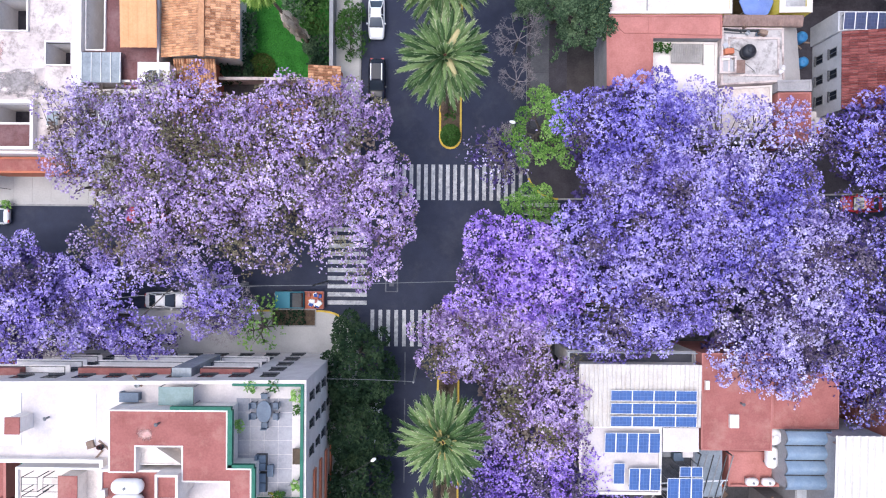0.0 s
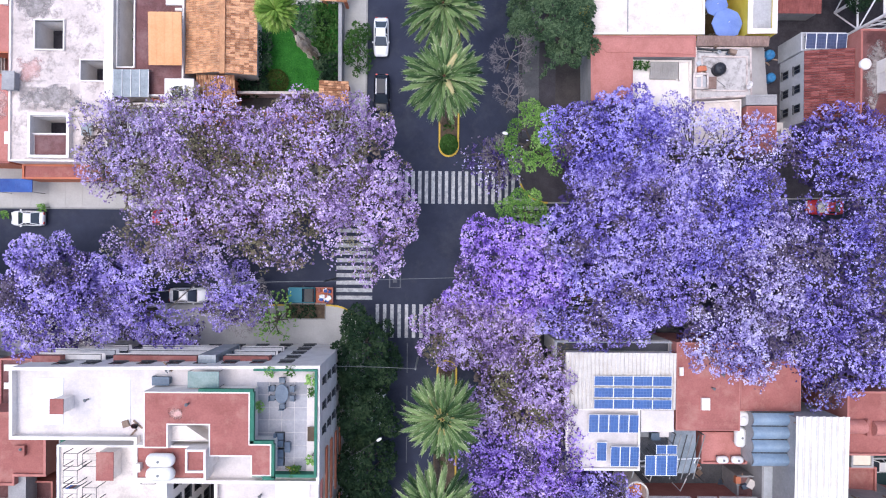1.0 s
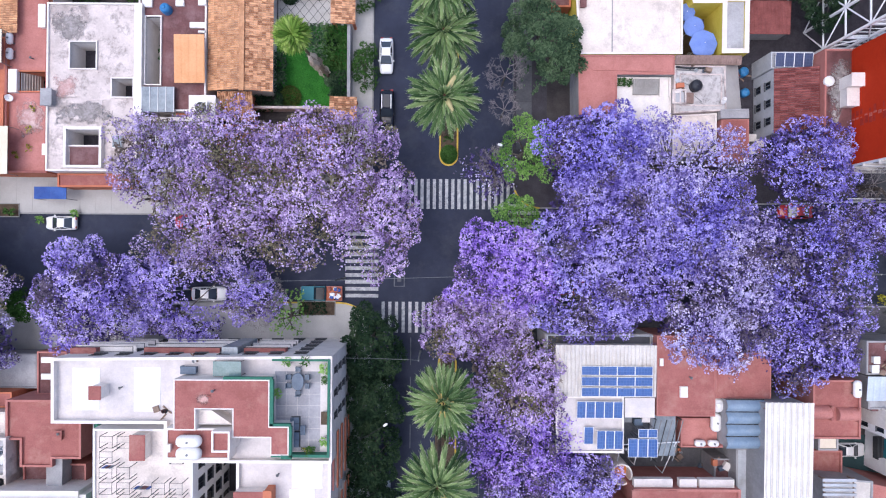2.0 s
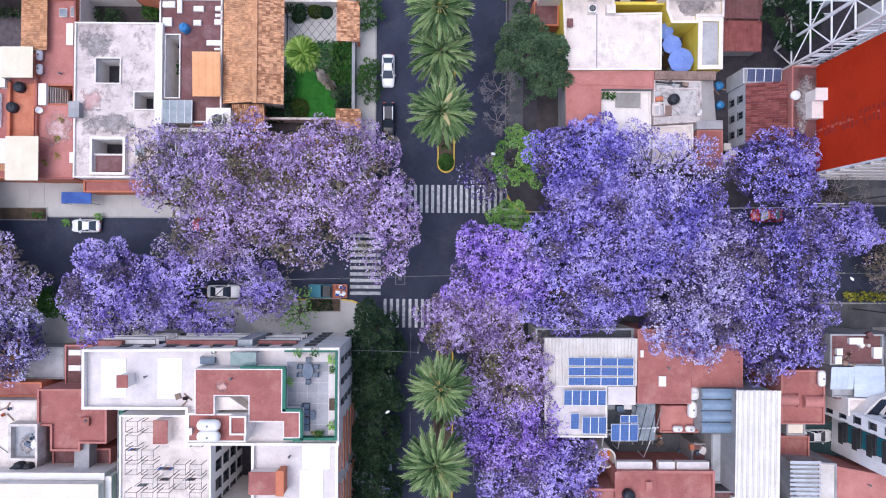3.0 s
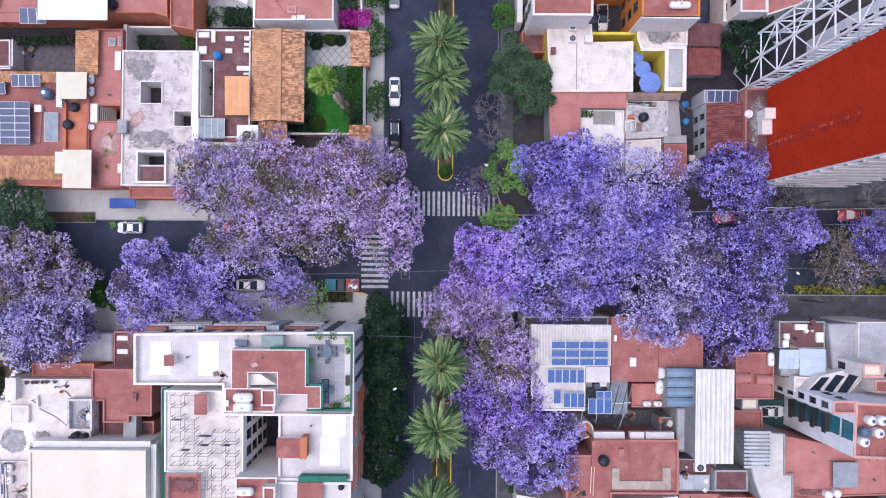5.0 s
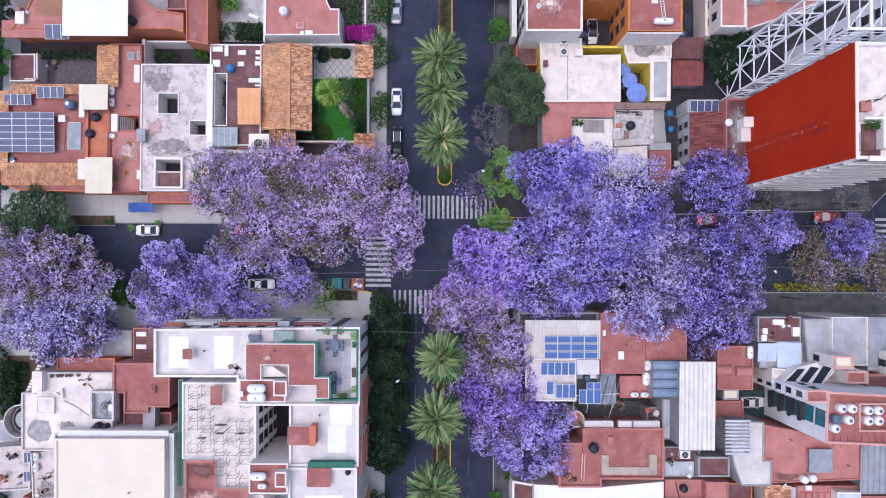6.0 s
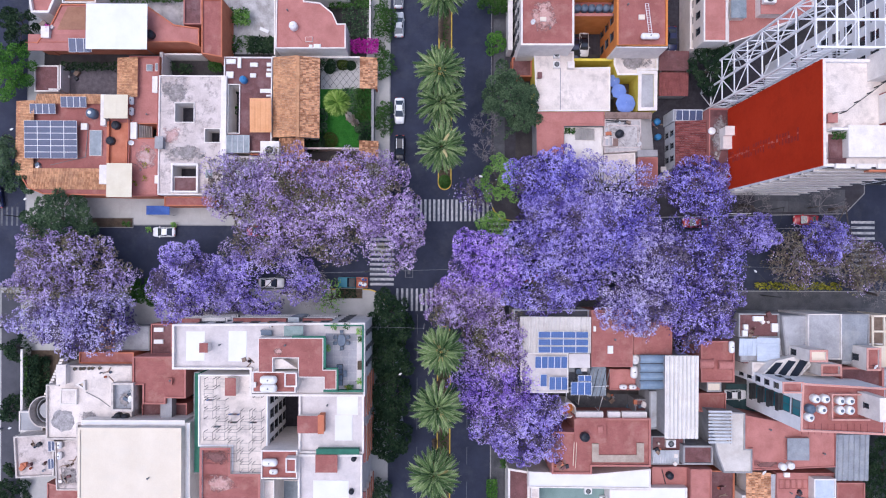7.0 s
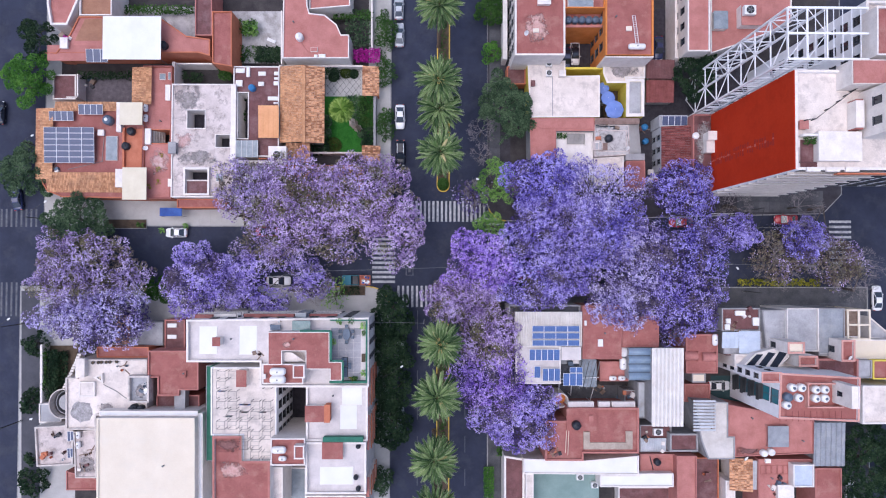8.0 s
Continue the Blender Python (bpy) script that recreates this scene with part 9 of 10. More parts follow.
    for sx in (-L * 0.62, L * 0.62):
        for s in (-1, 1):
            bm = tube(bmesh.new(), (sx, s * (W - 0.2), 0.31), (sx, s * (W + 0.005), 0.31), 0.31, 0.31, 16)
            w = part("wheel", bm, rubber, t)
            bm = tube(bmesh.new(), (sx, s * (W - 0.02), 0.31), (sx, s * (W + 0.015), 0.31), 0.2, 0.19, 12)
            part("rim", bm, chrome, w)
    for s in (-1, 1):
        part("headlight", box(bmesh.new(), L - 0.2, L - 0.03, s * W * 0.56 - 0.18, s * W * 0.56 + 0.18, 0.52, 0.66), lamp_lens, t)
        part("tail_lamp", box(bmesh.new(), -L - 0.01, -L + 0.12, s * W * 0.62 - 0.15, s * W * 0.62 + 0.15, 0.66, 0.84), tail_lens, t)
        part("mirror", box(bmesh.new(), L * 0.28, L * 0.28 + 0.16, s * (W + 0.06) - 0.09, s * (W + 0.06) + 0.09, 0.92, 1.04), paint, t)
    if estate:
        for s in (-1, 1):
            part("roof_rail", box(bmesh.new(), rear_top + 0.1, L * 0.08, s * W * 0.62 - 0.05, s * W * 0.62 + 0.05, hz + 0.03, hz + 0.09), white_steel, t)
    part("wiper_cowl", box(bmesh.new(), L * 0.45, L * 0.485, -W * 0.8, W * 0.8, 0.86, 0.94), rubber, t)
    t.matrix_basis = pose(x, y, z, 0, 0, heading)
    return t


def paint(name, c):
    return gloss(name, c, 0.3, 0.0, 0.6)


white_car, black_car, silver_car, red_car, blue_car, teal_car, green_car = paint("white car paint", (0.75, 0.75, 0.76)), gloss("black car paint", (0.008, 0.010, 0.02), 0.22, 0.0, 0.3, spec=0.3), paint("silver car paint", (0.42, 0.44, 0.47)), paint("red car paint", (0.45, 0.02, 0.03)), paint("dark blue car paint", (0.015, 0.025, 0.09)), gloss("teal truck paint", (0.018, 0.16, 0.22), 0.5, spec=0.3), paint("pale car paint", (0.6, 0.62, 0.62))
car(-7.35, 25.53, 270, white_car, "white sedan parked along the avenue", 4.5)
car(-7.23, 18.86, 270, black_car, "black estate car with silver roof rails parked along the avenue", 4.7, 1.85, 1.6, estate=True)
car(-7.51, 40.68, 90, silver_car, "silver sedan parked along the avenue", 4.5)
car(-7.63, 45.61, 90, silver_car, "grey hatchback parked along the avenue", 4.2)
car(-48.05, 4.14, 180, white_car, "white sedan parked in the side street", 3.9)
car(-29.4, -4.62, 0, white_car, "white car parked under a violet jacaranda", 4.4)
car(-31.62, 4.38, 180, red_car, "red car half hidden under a jacaranda", 4.4, roof_paint=black_car)
car(16.73, -3.58, 0, red_car, "red car half hidden under the jacarandas", 4.3)
car(44.31, 6.23, 180, red_car, "red car half hidden under a jacaranda", 4.3)
car(63.75, 6.81, 180, red_car, "bright red car with pale seats parked below the tower", 4.3)
car(80.45, -7.62, 90, white_car, "white car with black bonnet crossing the far street", 4.6, roof_paint=white_car)
car(-77.01, 10.24, 100, blue_car, "dark blue car on the far street", 4.3)
car(-80.32, 25.94, 90, black_car, "black car on the far street", 4.3)
car(-7.31, -17.41, 90, white_car, "white car parked beneath the dark trees", 4.4)
car(-7.27, -29.71, 90, silver_car, "grey car parked beneath the dark trees", 4.4)
car(24.89, 37.47, 270, white_car, "white car parked in the orange courtyard", 4.4, roof_paint=black_car)
car(23.33, 36.41, 270, blue_car, "dark blue car in the orange courtyard", 4.2)
car(40.38, 38.5, 270, blue_car, "bright blue van in the side yard", 4.4)
car(51.16, -23.65, 0, white_car, "white car parked in a narrow yard", 4.0)
car(75.13, -43.11, 90, silver_car, "pale car on the far street", 4.3)


def pickup(x, y, heading):
    """An old pickup: bonnet, cab and an open bed full of coloured bundles."""
    t = thing("pickup_truck", 0, 0, 0, "old teal pickup truck with a loaded rusty bed at the kerb", "truck")
    bm = box(bmesh.new(), -2.6, 2.5, -0.9, 0.9, 0.45, 0.62)
    part("chassis", bm, dark_steel, t)
    bm = bmesh.new()
    box(bm, 0.9, 2.5, -0.88, 0.88, 0.5, 1.02)
    box(bm, 1.0, 2.4, -0.62, 0.62, 1.02, 1.09)
    bmesh.ops.bevel(bm, geom=list(bm.edges), offset=0.06, segments=2, affect="EDGES")
    part("bonnet", bm, teal_car, t)
    bm = bmesh.new()
    lo = [bm.verts.new(v) for v in ((-0.55, -0.88, 0.6), (1.0, -0.88, 0.6), (1.0, 0.88, 0.6), (-0.55, 0.88, 0.6))]
    mi = [bm.verts.new(v) for v in ((-0.55, -0.88, 1.1), (1.0, -0.88, 1.1), (1.0, 0.88, 1.1), (-0.55, 0.88, 1.1))]
    for i in range(4):
        j = (i + 1) % 4
        bm.faces.new((lo[i], lo[j], mi[j], mi[i]))
    bm.faces.new(mi)
    part("cab", bm, teal_car, t)
    bm = bmesh.new()
    lo = [bm.verts.new(v) for v in ((-0.5, -0.8, 1.1), (0.9, -0.8, 1.1), (0.9, 0.8, 1.1), (-0.5, 0.8, 1.1))]
    hi = [bm.verts.new(v) for v in ((-0.4, -0.68, 1.62), (0.42, -0.68, 1.62), (0.42, 0.68, 1.62), (-0.4, 0.68, 1.62))]
    for i in range(4):
        j = (i + 1) % 4
        bm.faces.new((lo[i], lo[j], hi[j], hi[i]))
    part("glazing", bm, glass_dark, t)
    bm = box(bmesh.new(), -0.46, 0.5, -0.74, 0.74, 1.6, 1.7)
    bmesh.ops.bevel(bm, geom=list(bm.edges), offset=0.04, segments=2, affect="EDGES")
    part("roof", bm, dark_steel, t)
    part("bed_floor", box(bmesh.new(), -2.6, -0.65, -0.85, 0.85, 0.62, 0.7), terracotta_wall, t)
    for y0, y1 in ((-0.92, -0.84), (0.84, 0.92)):
        part("bed_side", box(bmesh.new(), -2.6, -0.65, y0, y1, 0.62, 1.15), pink_wall, t)
    part("tailgate", box(bmesh.new(), -2.66, -2.6, -0.9, 0.9, 0.62, 1.12), pink_wall, t)
    r = random.Random(3)
    for i in range(16):
        bm = box(bmesh.new(), -0.22, 0.22, -0.2, 0.2, 0, 0.3, Matrix.Translation((r.uniform(-2.35, -0.95), r.uniform(-0.6, 0.6), r.uniform(0.7, 1.0))) @ Matrix.Rotation(r.uniform(0, 3), 4, "Z"))
        bmesh.ops.bevel(bm, geom=list(bm.edges), offset=0.06, segments=1, affect="EDGES")
        part("bundle", bm, r.choice((pink_wall, terracotta_wall, steel_sheet, blue_canvas, awning_white, red_roof)), t)
    for sx in (-1.7, 1.7):
        for s in (-1, 1):
            w = part("wheel", tube(bmesh.new(), (sx, s * 0.7, 0.36), (sx, s * 0.93, 0.36), 0.36, 0.36, 16), rubber, t)
            part("rim", tube(bmesh.new(), (sx, s * 0.9, 0.36), (sx, s * 0.94, 0.36), 0.2, 0.18, 10), chrome, w)
    for s in (-1, 1):
        part("headlight", box(bmesh.new(), 2.46, 2.54, s * 0.6 - 0.14, s * 0.6 + 0.14, 0.72, 0.9), lamp_lens, t)
        part("mirror", box(bmesh.new(), 0.7, 0.8, s * 1.0 - 0.12, s * 1.0 + 0.12, 1.15, 1.35), dark_steel, t)
    t.matrix_basis = pose(x, y, 0, 0, 0, heading)


pickup(-15.29, -4.46, 180)


# ==== street furniture ====
def street_lamp(hx, hy, bx, by, h=8.0, label="white-headed street lamp on a grey pole"):
    """Pole at (bx, by), a curved arm, and a flat lamp head at (hx, hy)."""
    t = thing("street_lamp", bx, by, 0.15, label, "street lamp", "street lamps")
    part("base", lathe(bmesh.new(), [(0.2, 0), (0.18, 0.3), (0.1, 0.4)], bx, by, 0.15, 10), grey_steel, t)
    part("pole", tube(bmesh.new(), (bx, by, 0.3), (bx, by, h - 0.6), 0.09, 0.06, 8), dark_steel, t)
    bm = bmesh.new()
    a, b = Vector((bx, by, h - 0.65)), Vector((hx, hy, h))
    m = a.lerp(b, 0.4) + Vector((0, 0, 0.4))
    tube(bm, a, m, 0.04, 0.035, 6)
    tube(bm, m, b, 0.035, 0.03, 6)
    part("arm", bm, dark_steel, t)
    bm = lathe(bmesh.new(), [(0.04, 0.1), (0.2, 0.07), (0.24, 0.0), (0.14, -0.06)], 0, 0, 0, 12)
    d = (b - a)
    bmesh.ops.transform(bm, matrix=Matrix.Translation(b) @ Matrix.Rotation(math.atan2(d.y, d.x), 4, "Z") @ Matrix.Diagonal((1.3, 0.7, 1, 1)), verts=bm.verts)
    part("head", bm, tank_white, t)


street_lamp(6.43, 13.2, 9.6, 12.4)
street_lamp(-6.52, -19.06, -9.5, -20.9)
street_lamp(-70.03, 20.43, -72.0, 19.5)
street_lamp(-73.57, -11.02, -75.8, -12.5)
street_lamp(-69.49, -27.99, -75.8, -30.0)
street_lamp(51.42, -2.12, 56.0, -6.4)
street_lamp(54.12, 2.8, 56.5, 8.4)
street_lamp(-67.64, 9.08, -71.5, 6.5)


def cable(pts, label="thin black overhead cable across the street", r=0.03, sag=0.5):
    """A sagging overhead line between two poles."""
    (x0, y0, z0), (x1, y1, z1) = pts
    t = thing("overhead_cable", x0, y0, 0.15, label, "cable", "overhead cables")
    part("line", sweep(bmesh.new(), [(x0 + (x1 - x0) * k / 12, y0 + (y1 - y0) * k / 12, z0 + (z1 - z0) * k / 12 - sag * k * (12 - k) / 36) for k in range(13)], r), grey_steel, t)
    for x, y, z in pts:
        part("pole", tube(bmesh.new(), (x, y, 0.1), (x, y, z + 0.3), 0.12, 0.09, 8), kerb_stone, t)


cable(((-20.9, -2.75, 7.5), (-12.4, -2.53, 7.5)))
cable(((-12.4, -2.53, 7.5), (12.4, -1.7, 7.5)))
cable(((-41.83, -5.03, 7.5), (-20.9, -2.84, 7.5)))
cable(((50.6, 4.88, 7.5), (68.27, 5.12, 7.5)))
cable(((50.56, -1.43, 7.5), (65.22, -1.7, 7.5)))
cable(((12.3, 10.59, 7.5), (35.59, 10.56, 7.5)))
cable(((-13.53, -11.52, 7.5), (-2.79, -11.71, 7.5)))
canopy("stall", "blue tarpaulin stall on the pavement", -50.3, -46.34, 7, 8.51, 0.15, 2.7, blue_canvas, sag=0.15, category="stall")

# a metal sign frame on the pavement below the tower
t = thing("sign_frame", 51.37, 7.75, 0.15, "white tubular sign frame beside the street", "sign frame")
fx, fy = 50.93, 7.47
for a in (-0.7, 0.7):
    part("post", tube(bmesh.new(), (fx + a, fy, 0.1), (fx + a, fy, 6.0), 0.07, 0.07, 6), white_steel, t)
for k in range(6):
    part("rung", tube(bmesh.new(), (fx - 0.7, fy, 1.0 + k), (fx + 0.7, fy, 1.0 + k), 0.05, 0.05, 5), white_steel, t)
part("arm", tube(bmesh.new(), (fx - 3.0, fy, 5.6), (fx + 0.7, fy, 5.8), 0.06, 0.06, 5), white_steel, t)


# ==== small roof and yard details ====
def pipe_run(label, pts, r=0.05, material=None, name="pipe", category="pipe"):
    """A jointed pipe along straight legs."""
    t = thing(name, pts[0][0], pts[0][1], min(p[2] for p in pts), label, category)
    for a, b in zip(pts, pts[1:]):
        part("pipe_leg", tube(bmesh.new(), a, b, r, r, 6), material or white_steel, t)
    for p in pts[1:-1]:
        part("elbow", lathe(bmesh.new(), [(r * 1.3, -r), (r * 1.5, 0), (r * 1.3, r)], p[0], p[1], p[2], 8), material or white_steel, t)


def roof_patch(label, poly, z, material, seed, name="roof_patch"):
    """A worn or repaired area with a ragged outline."""
    rs = random.Random(seed)
    t = thing(name, poly[0][0], poly[0][1], z, label, "roof patch")
    out = []
    poly = ccw(poly)
    for a, b in zip(poly, poly[1:] + poly[:1]):
        for k in range(7):
            s = k / 7
            out.append((a[0] + (b[0] - a[0]) * s + rs.uniform(-0.22, 0.22), a[1] + (b[1] - a[1]) * s + rs.uniform(-0.22, 0.22)))
    part("patch", prism(bmesh.new(), out, z, z + 0.005), material, t)


def dish(x, y, z, r=0.45):
    t = thing("satellite_dish", x, y, z, "small pale satellite dish on a roof bracket", "satellite dish")
    part("mast", tube(bmesh.new(), (x, y, z), (x, y, z + 0.6), 0.03, 0.03, 6), grey_steel, t)
    bm = lathe(bmesh.new(), [(0.05, 0), (r * 0.6, 0.06), (r, 0.18), (r * 0.96, 0.2), (r * 0.5, 0.1), (0.02, 0.05)], 0, 0, 0, 16)
    bmesh.ops.transform(bm, matrix=pose(x, y, z + 0.6, 40, 10, 30), verts=bm.verts)
    part("bowl", bm, tank_white, t)
    part("feed_arm", tube(bmesh.new(), (x, y, z + 0.6), (x + 0.25, y - 0.3, z + 1.0), 0.015, 0.015, 5), grey_steel, t)


def vent(x, y, z, r=0.15, h=0.6):
    t = thing("vent_pipe", x, y, z, "short roof vent pipe with a cap", "vent")
    part("pipe", tube(bmesh.new(), (x, y, z), (x, y, z + h), r * 0.6, r * 0.6, 8), grey_steel, t)
    part("cap", lathe(bmesh.new(), [(r, h), (r * 1.1, h + 0.05), (0.04, h + 0.16)], x, y, z, 10), grey_steel, t)


def clutter(x, y, z, seed, n=4, spread=1.0, label="pile of stored household clutter"):
    """A small heap of boxes, planks and buckets."""
    rs = random.Random(seed)
    t = thing("clutter", x, y, z, label, "clutter")
    for k in range(n):
        a, b = x + rs.uniform(-spread, spread), y + rs.uniform(-spread, spread)
        m = rs.choice((tank_grey, timber, white_wall, maroon_roof, steel_sheet, tank_black, terracotta_wall))
        kind = rs.choice("bbpc")
        if kind == "b":
            w, d, h = rs.uniform(0.2, 0.5), rs.uniform(0.2, 0.4), rs.uniform(0.25, 0.7)
            part("box", box(bmesh.new(), -w, w, -d, d, 0, h, pose(a, b, z, 0, 0, rs.uniform(0, 90))), m, t)
        elif kind == "p":
            part("plank", box(bmesh.new(), -0.6, 0.6, -0.08, 0.08, 0, 0.06, pose(a, b, z + 0.02 * k, 0, 0, rs.uniform(0, 180))), timber, t)
        else:
            part("bucket", lathe(bmesh.new(), [(0.17, 0), (0.22, 0.4), (0.2, 0.4), (0.16, 0.1)], a, b, z, 10), m, t)


# worn areas on the roofs
roof_patch("dark weathered felt on the pale roof", [(-46.87, 29.79), (-42.51, 29.81), (-42.07, 26.02), (-45.43, 25.2), (-46.62, 25.8)], 5.5, stain_grey, 1)
roof_patch("flaking pink paint on the pale roof", [(-46.58, 21.41), (-43.61, 21.62), (-43.19, 18.83), (-44.57, 18.63), (-46.55, 18.82)], 5.5, stain_pink, 2)
roof_patch("dark weathered felt on the pale roof", [(-46.35, 18.22), (-39.63, 18.44), (-39.21, 15.86), (-46.12, 15.63)], 5.5, stain_grey, 3)
roof_patch("worn grey patch on the faded terrace", [(-51.68, 18.95), (-47.9, 18.97), (-47.86, 15.16), (-50.83, 14.15)], 4.6, stain_pink, 4)
roof_patch("dark worn paint on the red roof", [(-36.46, -30.09), (-32.61, -30.1), (-32.59, -32.11), (-36.25, -32.29)], 13.2, stain_rust, 5)
roof_patch("pale worn paint on the red roof", [(-36.24, -33.75), (-32.95, -33.57), (-31.09, -35.76), (-34.75, -36.67)], 13.2, stain_pale, 6)
roof_patch("pale worn paint on the red roof", [(13.87, 40.34), (17.22, 41.32), (18.65, 37.48), (15.3, 35.54)], 11.0, stain_pale, 8)
roof_patch("grey worn floor of the roof terrace", [(44.75, 24.13), (47.71, 24.34), (47.5, 22.17), (45.28, 15.06), (44.3, 16.04)], 7.6, stain_grey, 9)
roof_patch("damp grey streak on the white roof", [(-58.78, -25.51), (-55.9, -25.22), (-55.4, -27.15), (-58.57, -27.15)], 7.5, stain_grey, 10)
roof_patch("dark damp patch in the rooftop room", [(-51.6, -21.94), (-49.89, -21.56), (-49.67, -24.43), (-51.76, -24.42)], 8.6, stain_grey, 11)
roof_patch("dark worn paint on the broad red roof", [(51.11, -32.96), (55.54, -33.45), (55.24, -34.32), (51.3, -34.32)], 7.0, stain_rust, 12)
roof_patch("pale worn paint on the penthouse roof", [(-24.81, -13.83), (-23.57, -13.65), (-23.39, -14.54), (-24.63, -14.72)], 17.3, stain_pale, 13)
roof_patch("grey dusty patch on the white roof", [(29.6, 33.8), (35.0, 34.0), (35.2, 32.0), (31.0, 31.6)], 5.7, stain_grey, 15)
roof_patch("grey dusty patch on the white roof", [(-62.12, -34.75), (-59.41, -34.56), (-59.38, -37.46), (-61.89, -37.65)], 6.4, stain_grey, 16)

# pipes, dishes and vents
pipe_run("pale water pipe along the red terrace", [(21.81, -27.27, 8.3), (21.5, -33.7, 8.3)], 0.06, cream_roof)
pipe_run("pale water pipe along the red terrace", [(22.19, -27.75, 8.3), (21.89, -34.08, 8.3)], 0.05, cream_roof)
pipe_run("thin pipe across the white roof", [(-57.53, -22.22, 7.58), (-55.4, -23.28, 7.58), (-53.55, -24.63, 7.58)], 0.05, grey_steel)
pipe_run("grey pipe along the corner house roof", [(-59.27, 21.05, 4.9), (-59.6, 16.46, 4.9), (-65.52, 15.04, 4.9)], 0.05, grey_steel)
pipe_run("dark rolled tarpaulin lying along the rusty roof", [(27.45, 23.02, 5.66), (29.2, 22.86, 5.66), (31.2, 22.92, 5.66)], 0.13, dark_steel, "rolled_sheet", "tarpaulin")
pipe_run("grey pipe lying along the rusty roof", [(27.5, 22.7, 5.58), (29.8, 22.58, 5.58)], 0.06, grey_steel)
pipe_run("thin pipe along the faded terrace", [(16.3, 23.8, 5.76), (17.6, 22.5, 5.76), (20.4, 22.5, 5.76), (27.0, 22.35, 5.76)], 0.035, pink_wall)
pipe_run("dark hose over the concrete roof", [(28.1, 21.3, 5.55), (29.0, 20.9, 5.55), (29.6, 19.7, 5.55), (30.6, 18.9, 5.55)], 0.035, grey_steel)
pipe_run("black drain pipe along the back roof", [(36.97, -35.24, 5.1), (37.56, -37.6, 5.1)], 0.08, tank_black)
pipe_run("pipe on the red roof", [(-24.77, 37.73, 6.08), (-23.27, 35.74, 6.08), (-21.18, 35.15, 6.08)], 0.05, pink_wall)
for x, y, z in ((52.73, -34.82, 7.0), (67.36, -16.7, 12.8), (14.33, 37.42, 11.0), (32.86, 19.01, 5.5), (-51.9, 18.88, 4.6), (-28.29, -40.29, 13.2)):
    dish(x, y, z)
for x, y, z in ((-43.39, -20.08, 8.5), (-54.97, -19.04, 7.5), (17.18, 36.44, 11), (29.62, 40.36, 11), (28.17, -13.26, 8.5), (29.14, -11.81, 8.5), (62.83, -31.94, 7), (54.01, -28.04, 7), (-33.61, -13.61, 14.5), (-17.33, -22.86, 13.6), (-25.78, 40.92, 6), (-23.02, -13.29, 17.3), (-45.68, -34.91, 11), (-65.94, 37.53, 6.5), (-49.4, 23.66, 4.6), (57.87, -38.66, 6), (-39.57, 16.54, 5.5)):
    vent(x, y, z)
air_conditioner(32.2, 34.0, 5.7, 1.2, 0.9, 0.8)
cabinet("roof_box", "white roof box with a flat lid", 16.36, 18.46, 42.25, 43.58, 11.0, 11.8, white_wall)
cabinet("roof_box", "small white roof box", 56.7, 57.48, -35.9, -35.32, 6.0, 6.6, white_wall)

# pots along the parapet of the white roof
for k, x in enumerate((166, 176, 181, 190, 196, 208)):
    px, py = [(a + (b - a) * (x - 160) / 50) for a, b in zip((-59.79, -18.47), (-54.98, -18.27))]
    t = thing("flower_pot", px, py, 7.5, "dark flower pot by the roof parapet", "flower pot", "parapet pots")
    part("pot", lathe(bmesh.new(), [(0.18, 0), (0.28, 0.4), (0.3, 0.45), (0.24, 0.45), (0.2, 0.3)], px, py, 7.5, 10), tank_black, t)
    part("soil", lathe(bmesh.new(), [(0.22, 0.36), (0.22, 0.39)], px, py, 7.5, 10), soil, t)

# stored things in yards and on terraces
for k, (x, y, z) in enumerate(((-65.89, 31.58, 0.25), (-64.35, 31.7, 0.25), (-69.05, 29.17, 0.25), (-65.13, 37.4, 6.5), (36.57, 15.1, 0.25), (38.86, 13.93, 0.25), (37.65, 23.12, 0.25),
                               (19.97, -33.05, 8.2), (19.01, -33.53, 8.2), (37.22, -31.66, 4.2), (39.21, -33.85, 4.2), (-37.82, 37.13, 0.25), (-36.26, 36.61, 0.25), (50.73, -12.32, 8.0), (53.19, -9.89, 8.0),
                               (28.45, 20.75, 5.5), (30.3, 22.6, 5.5), (59.4, -39.09, 6.0), (58, -40.65, 6.0), (47.74, -39.64, 3.0), (-66.2, -31.4, 6.2), (-64.4, -34.6, 6.2), (-67.6, -34.8, 6.2), (-60.6, -34.0, 6.4), (-61.2, -36.8, 6.4), (-50.6, -22.4, 8.6), (-53.6, -19.4, 7.5), (-26.72, -11.06, 14.5), (-29.41, -16.51, 14.5), (-67.89, 15.03, 4.8), (32.56, -25.93, 0.3), (29.19, -24.44, 0.25), (33.29, -24.73, 4.0))):
    clutter(x, y, z, 300 + k, 5, 0.9)
t = thing("lounger", -31.1, 39.57, 0.25, "pale reclining garden chair on the gravel", "chair")
lx, ly = -31.1, 39.57
part("seat", box(bmesh.new(), -0.8, 0.4, -0.28, 0.28, 0.25, 0.32, pose(lx, ly, 0.25, 0, 0, -25)), awning_white, t)
part("backrest", box(bmesh.new(), 0.4, 0.95, -0.28, 0.28, 0.28, 0.34, pose(lx, ly, 0.25, 0, 0, -25) @ pose(0, 0, 0.0, 0, -8, 0)), awning_white, t)
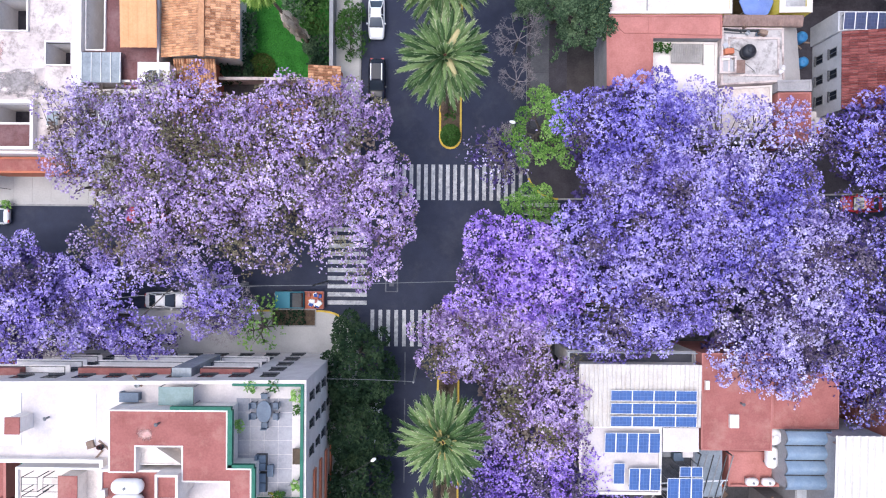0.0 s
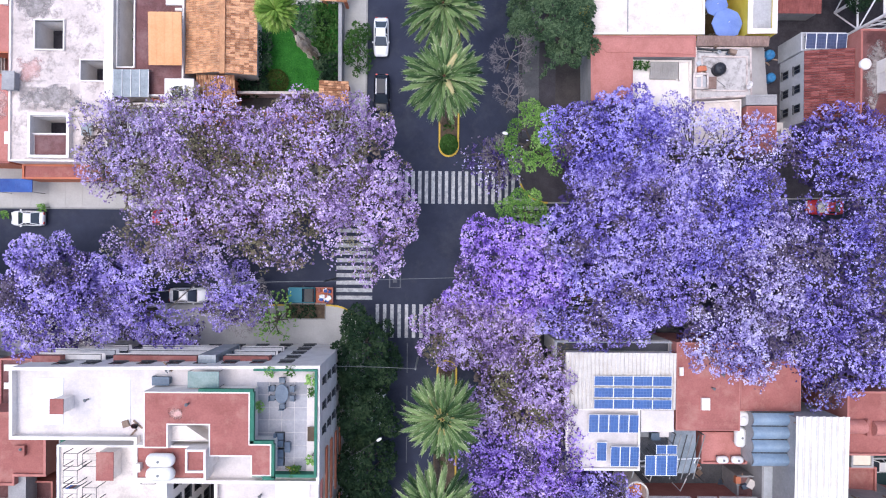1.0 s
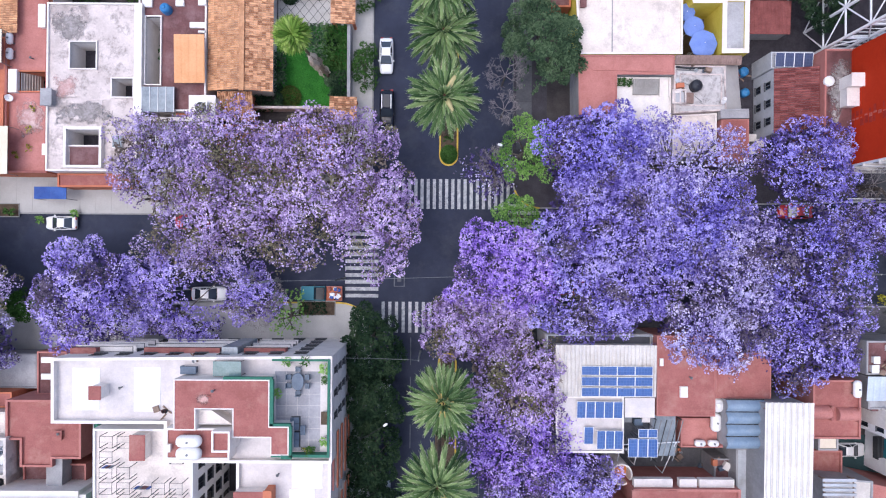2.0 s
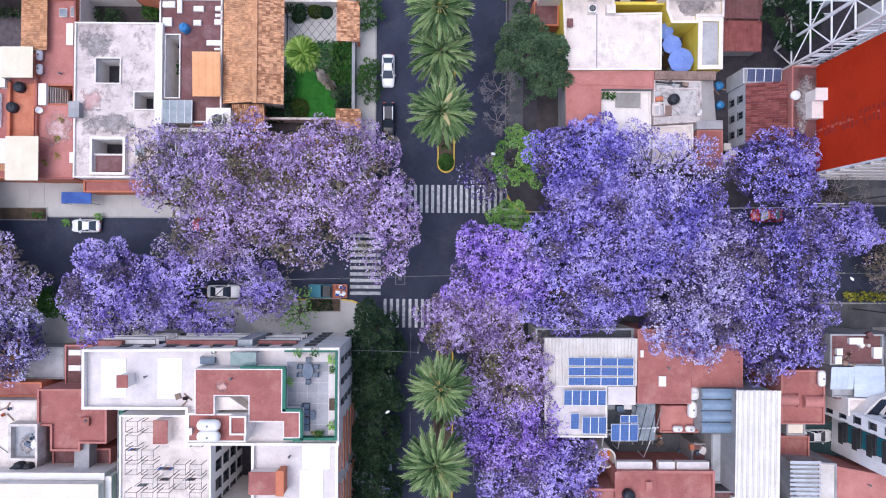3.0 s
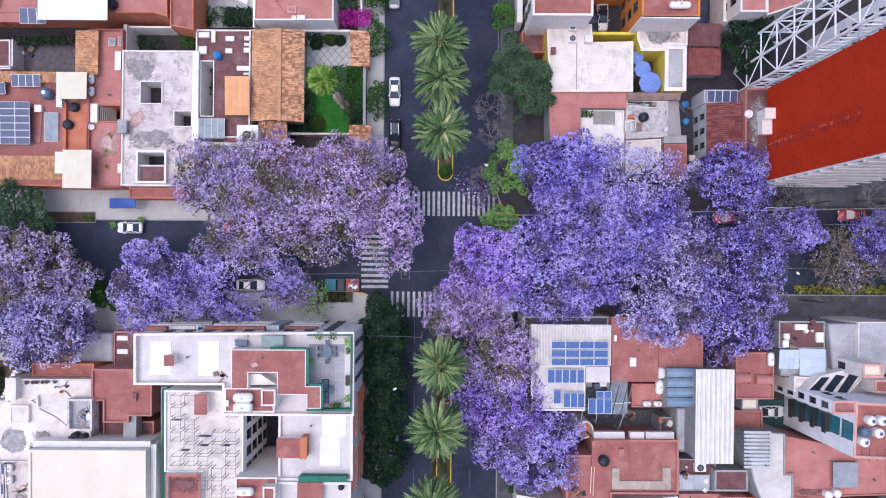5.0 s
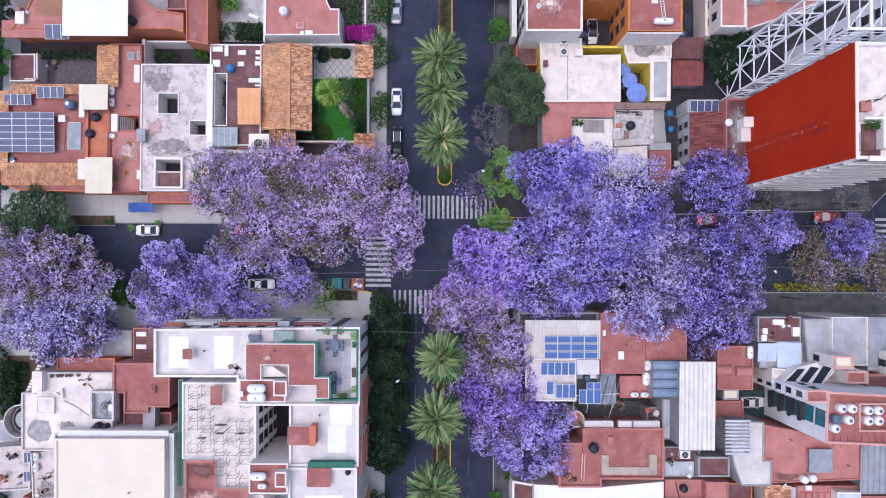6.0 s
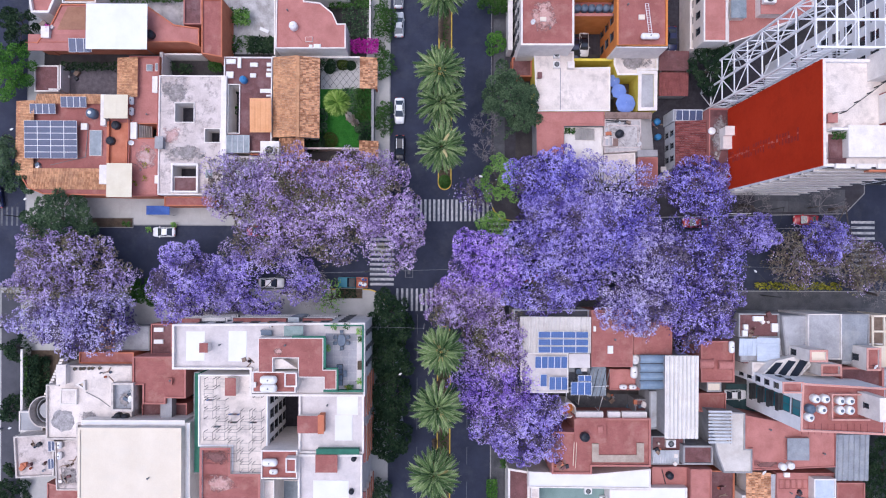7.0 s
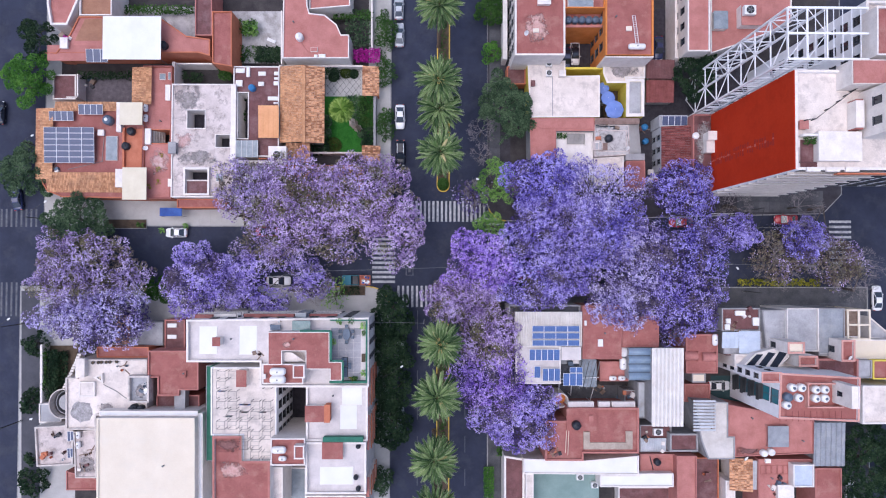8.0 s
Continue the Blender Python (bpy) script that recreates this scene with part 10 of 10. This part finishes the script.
for a in (-0.7, 0.7):
    part("leg", box(bmesh.new(), a - 0.03, a + 0.03, -0.25, 0.25, 0.0, 0.26, pose(lx, ly, 0.25, 0, 0, -25)), white_steel, t)
shrubs("shrubs", "round lime green garden bush", -35.82, -33.33, 40.05, 42.53, 2.2, leaf_lime, 260, 30, category="shrubs")
shrubs("shrubs", "spiky dark garden plants", -33.55, -29.2, 35.24, 38.14, 1.6, leaf_dark, 261, 40, category="shrubs")
shrubs("hedge", "bright green clipped hedge in the narrow court", -40.1, -38.04, 31.9, 34.06, 2.2, leaf_mid, 262, 60)
shrubs("shrubs", "leafy plants along the tower terrace", 48.3, 50.4, 14.6, 15.5, 0.8, leaf_mid, 272, 60, 0.18, "plants", 34.04)
shrubs("shrubs", "red flowers on the terrace parapet", -65.41, -64.62, 36.94, 37.92, 0.7, magenta, 263, 40, 0.2, "flowers", 6.5)
shrubs("shrubs", "dark planted strip in the roof court", 20.75, 22.4, 20.85, 21.75, 0.5, leaf_mid, 264, 60, 0.2, "plants", 4.6)
for k, q in enumerate(shrubs_later):
    shrubs("shrubs", "dark leafy plants in the walled court", *q, 1.3, leaf_dark, 270 + k, 26, category="shrubs")
shrubs("shrubs", "pot plants in the narrow court", -36.51, -35.47, 24.71, 26.36, 1.5, leaf_mid, 265, 40, category="plants")
shrubs("shrubs", "pot plants in the narrow court", -36.53, -35.5, 28.23, 29.57, 1.5, leaf_dark, 266, 40, category="plants")

# Dark leaves added over the lawn to carry the tree shade in their colour.
shrubs("shrubs", "dark leaf cover standing in for tree shade on the lawn", -70.91, -67.34, -25.75, -17.41, 0.8, leaf_dark, 267, 30, category="shrubs")

for y0, y1 in ((14.2, 22.0), (24.0, 33.0), (36.0, 50.0), (-24.0, -15.0), (-38.0, -27.0)):
    shrubs("groundcover", "sparse green ground cover on the median soil", 0.0, 1.2, y0, y1, 0.18, leaf_mid, int(300 + y0), 16, 0.2, "plants", 0.14)

for k, (x, y, r) in enumerate(((-19.45, 20.35, 1.3), (-20.9, 19.5, 0.6), (-14.29, 27.04, 0.9), (-13.87, 24.75, 0.8), (-14.38, 22.46, 0.8), (-19.6, 32.95, 0.9), (-17.33, 33.69, 1.0), (-13.75, 20.8, 0.7), (-15.88, 33.49, 0.8))):
    gr = np.random.default_rng(500 + k)
    t = thing("bush", x, y, 0.24, "round clipped garden bush beside the lawn", "bush", "garden bushes")
    a, up = gr.uniform(0, math.tau, 700), gr.uniform(0, 1, 700)
    fl = np.sqrt(1 - up * up)
    cloud("foliage", np.stack([x + r * fl * np.cos(a), y + r * fl * np.sin(a), 0.3 + r * up], 1), np.full(700, 0.16), (leaf_olive, leaf_grey, leaf_dark)[k % 3], t, gr, 4)
    part("stem", tube(bmesh.new(), (x, y, 0.2), (x, y, 0.7), 0.06, 0.03), bark, t)

# steel frame of the unfinished lean-to beside the solar house
t = thing("scaffold", 23.28, -23.77, 0.25, "bare white scaffold poles over the yard", "scaffold")
for a, b in (((20.72, -21.45, 7.0), (21.25, -25.57, 3.0)), ((22.88, -21.45, 7.0), (23.48, -24.96, 3.0)), ((27.2, -21.06, 7.0), (26.93, -25.97, 3.0))):
    part("pole", tube(bmesh.new(), a, b, 0.07, 0.07, 6), white_steel, t)
    part("post", tube(bmesh.new(), (b[0], b[1], 0.2), b, 0.06, 0.06, 6), white_steel, t)
part("beam", tube(bmesh.new(), (20.33, -21.45, 7.0), (27.59, -21.06, 7.0), 0.07, 0.07, 6), white_steel, t)

# diagonal joints of the garden court
t = thing("court_joints", -17.8, 31.53, 0.26, "dark joint strips between the court's diamond slabs", "paving joints", kind="structure")
x0, x1, y0, y1 = -20.94, -14.57, 29.56, 34.45
for k in range(-6, 13):
    for s in (-1, 1):
        cx = x0 + k * 1.15
        a = Vector((cx, y0 if s > 0 else y1))
        run = min(y1 - y0, 8.0)
        b = Vector((cx + run * 0.8, (y0 + run) if s > 0 else (y1 - run)))
        lo = max(0.0, (x0 - a.x) / (b.x - a.x))
        hi = min(1.0, (x1 - a.x) / (b.x - a.x))
        if hi - lo > 0.05:
            p, q = a.lerp(b, lo), a.lerp(b, hi)
            n2 = Vector((-(q - p).y, (q - p).x)).normalized() * 0.03
            part("joint", prism(bmesh.new(), [tuple(p + n2), tuple(p - n2), tuple(q - n2), tuple(q + n2)], 0.25, 0.268 + 0.004 * (s > 0)), concrete, t)
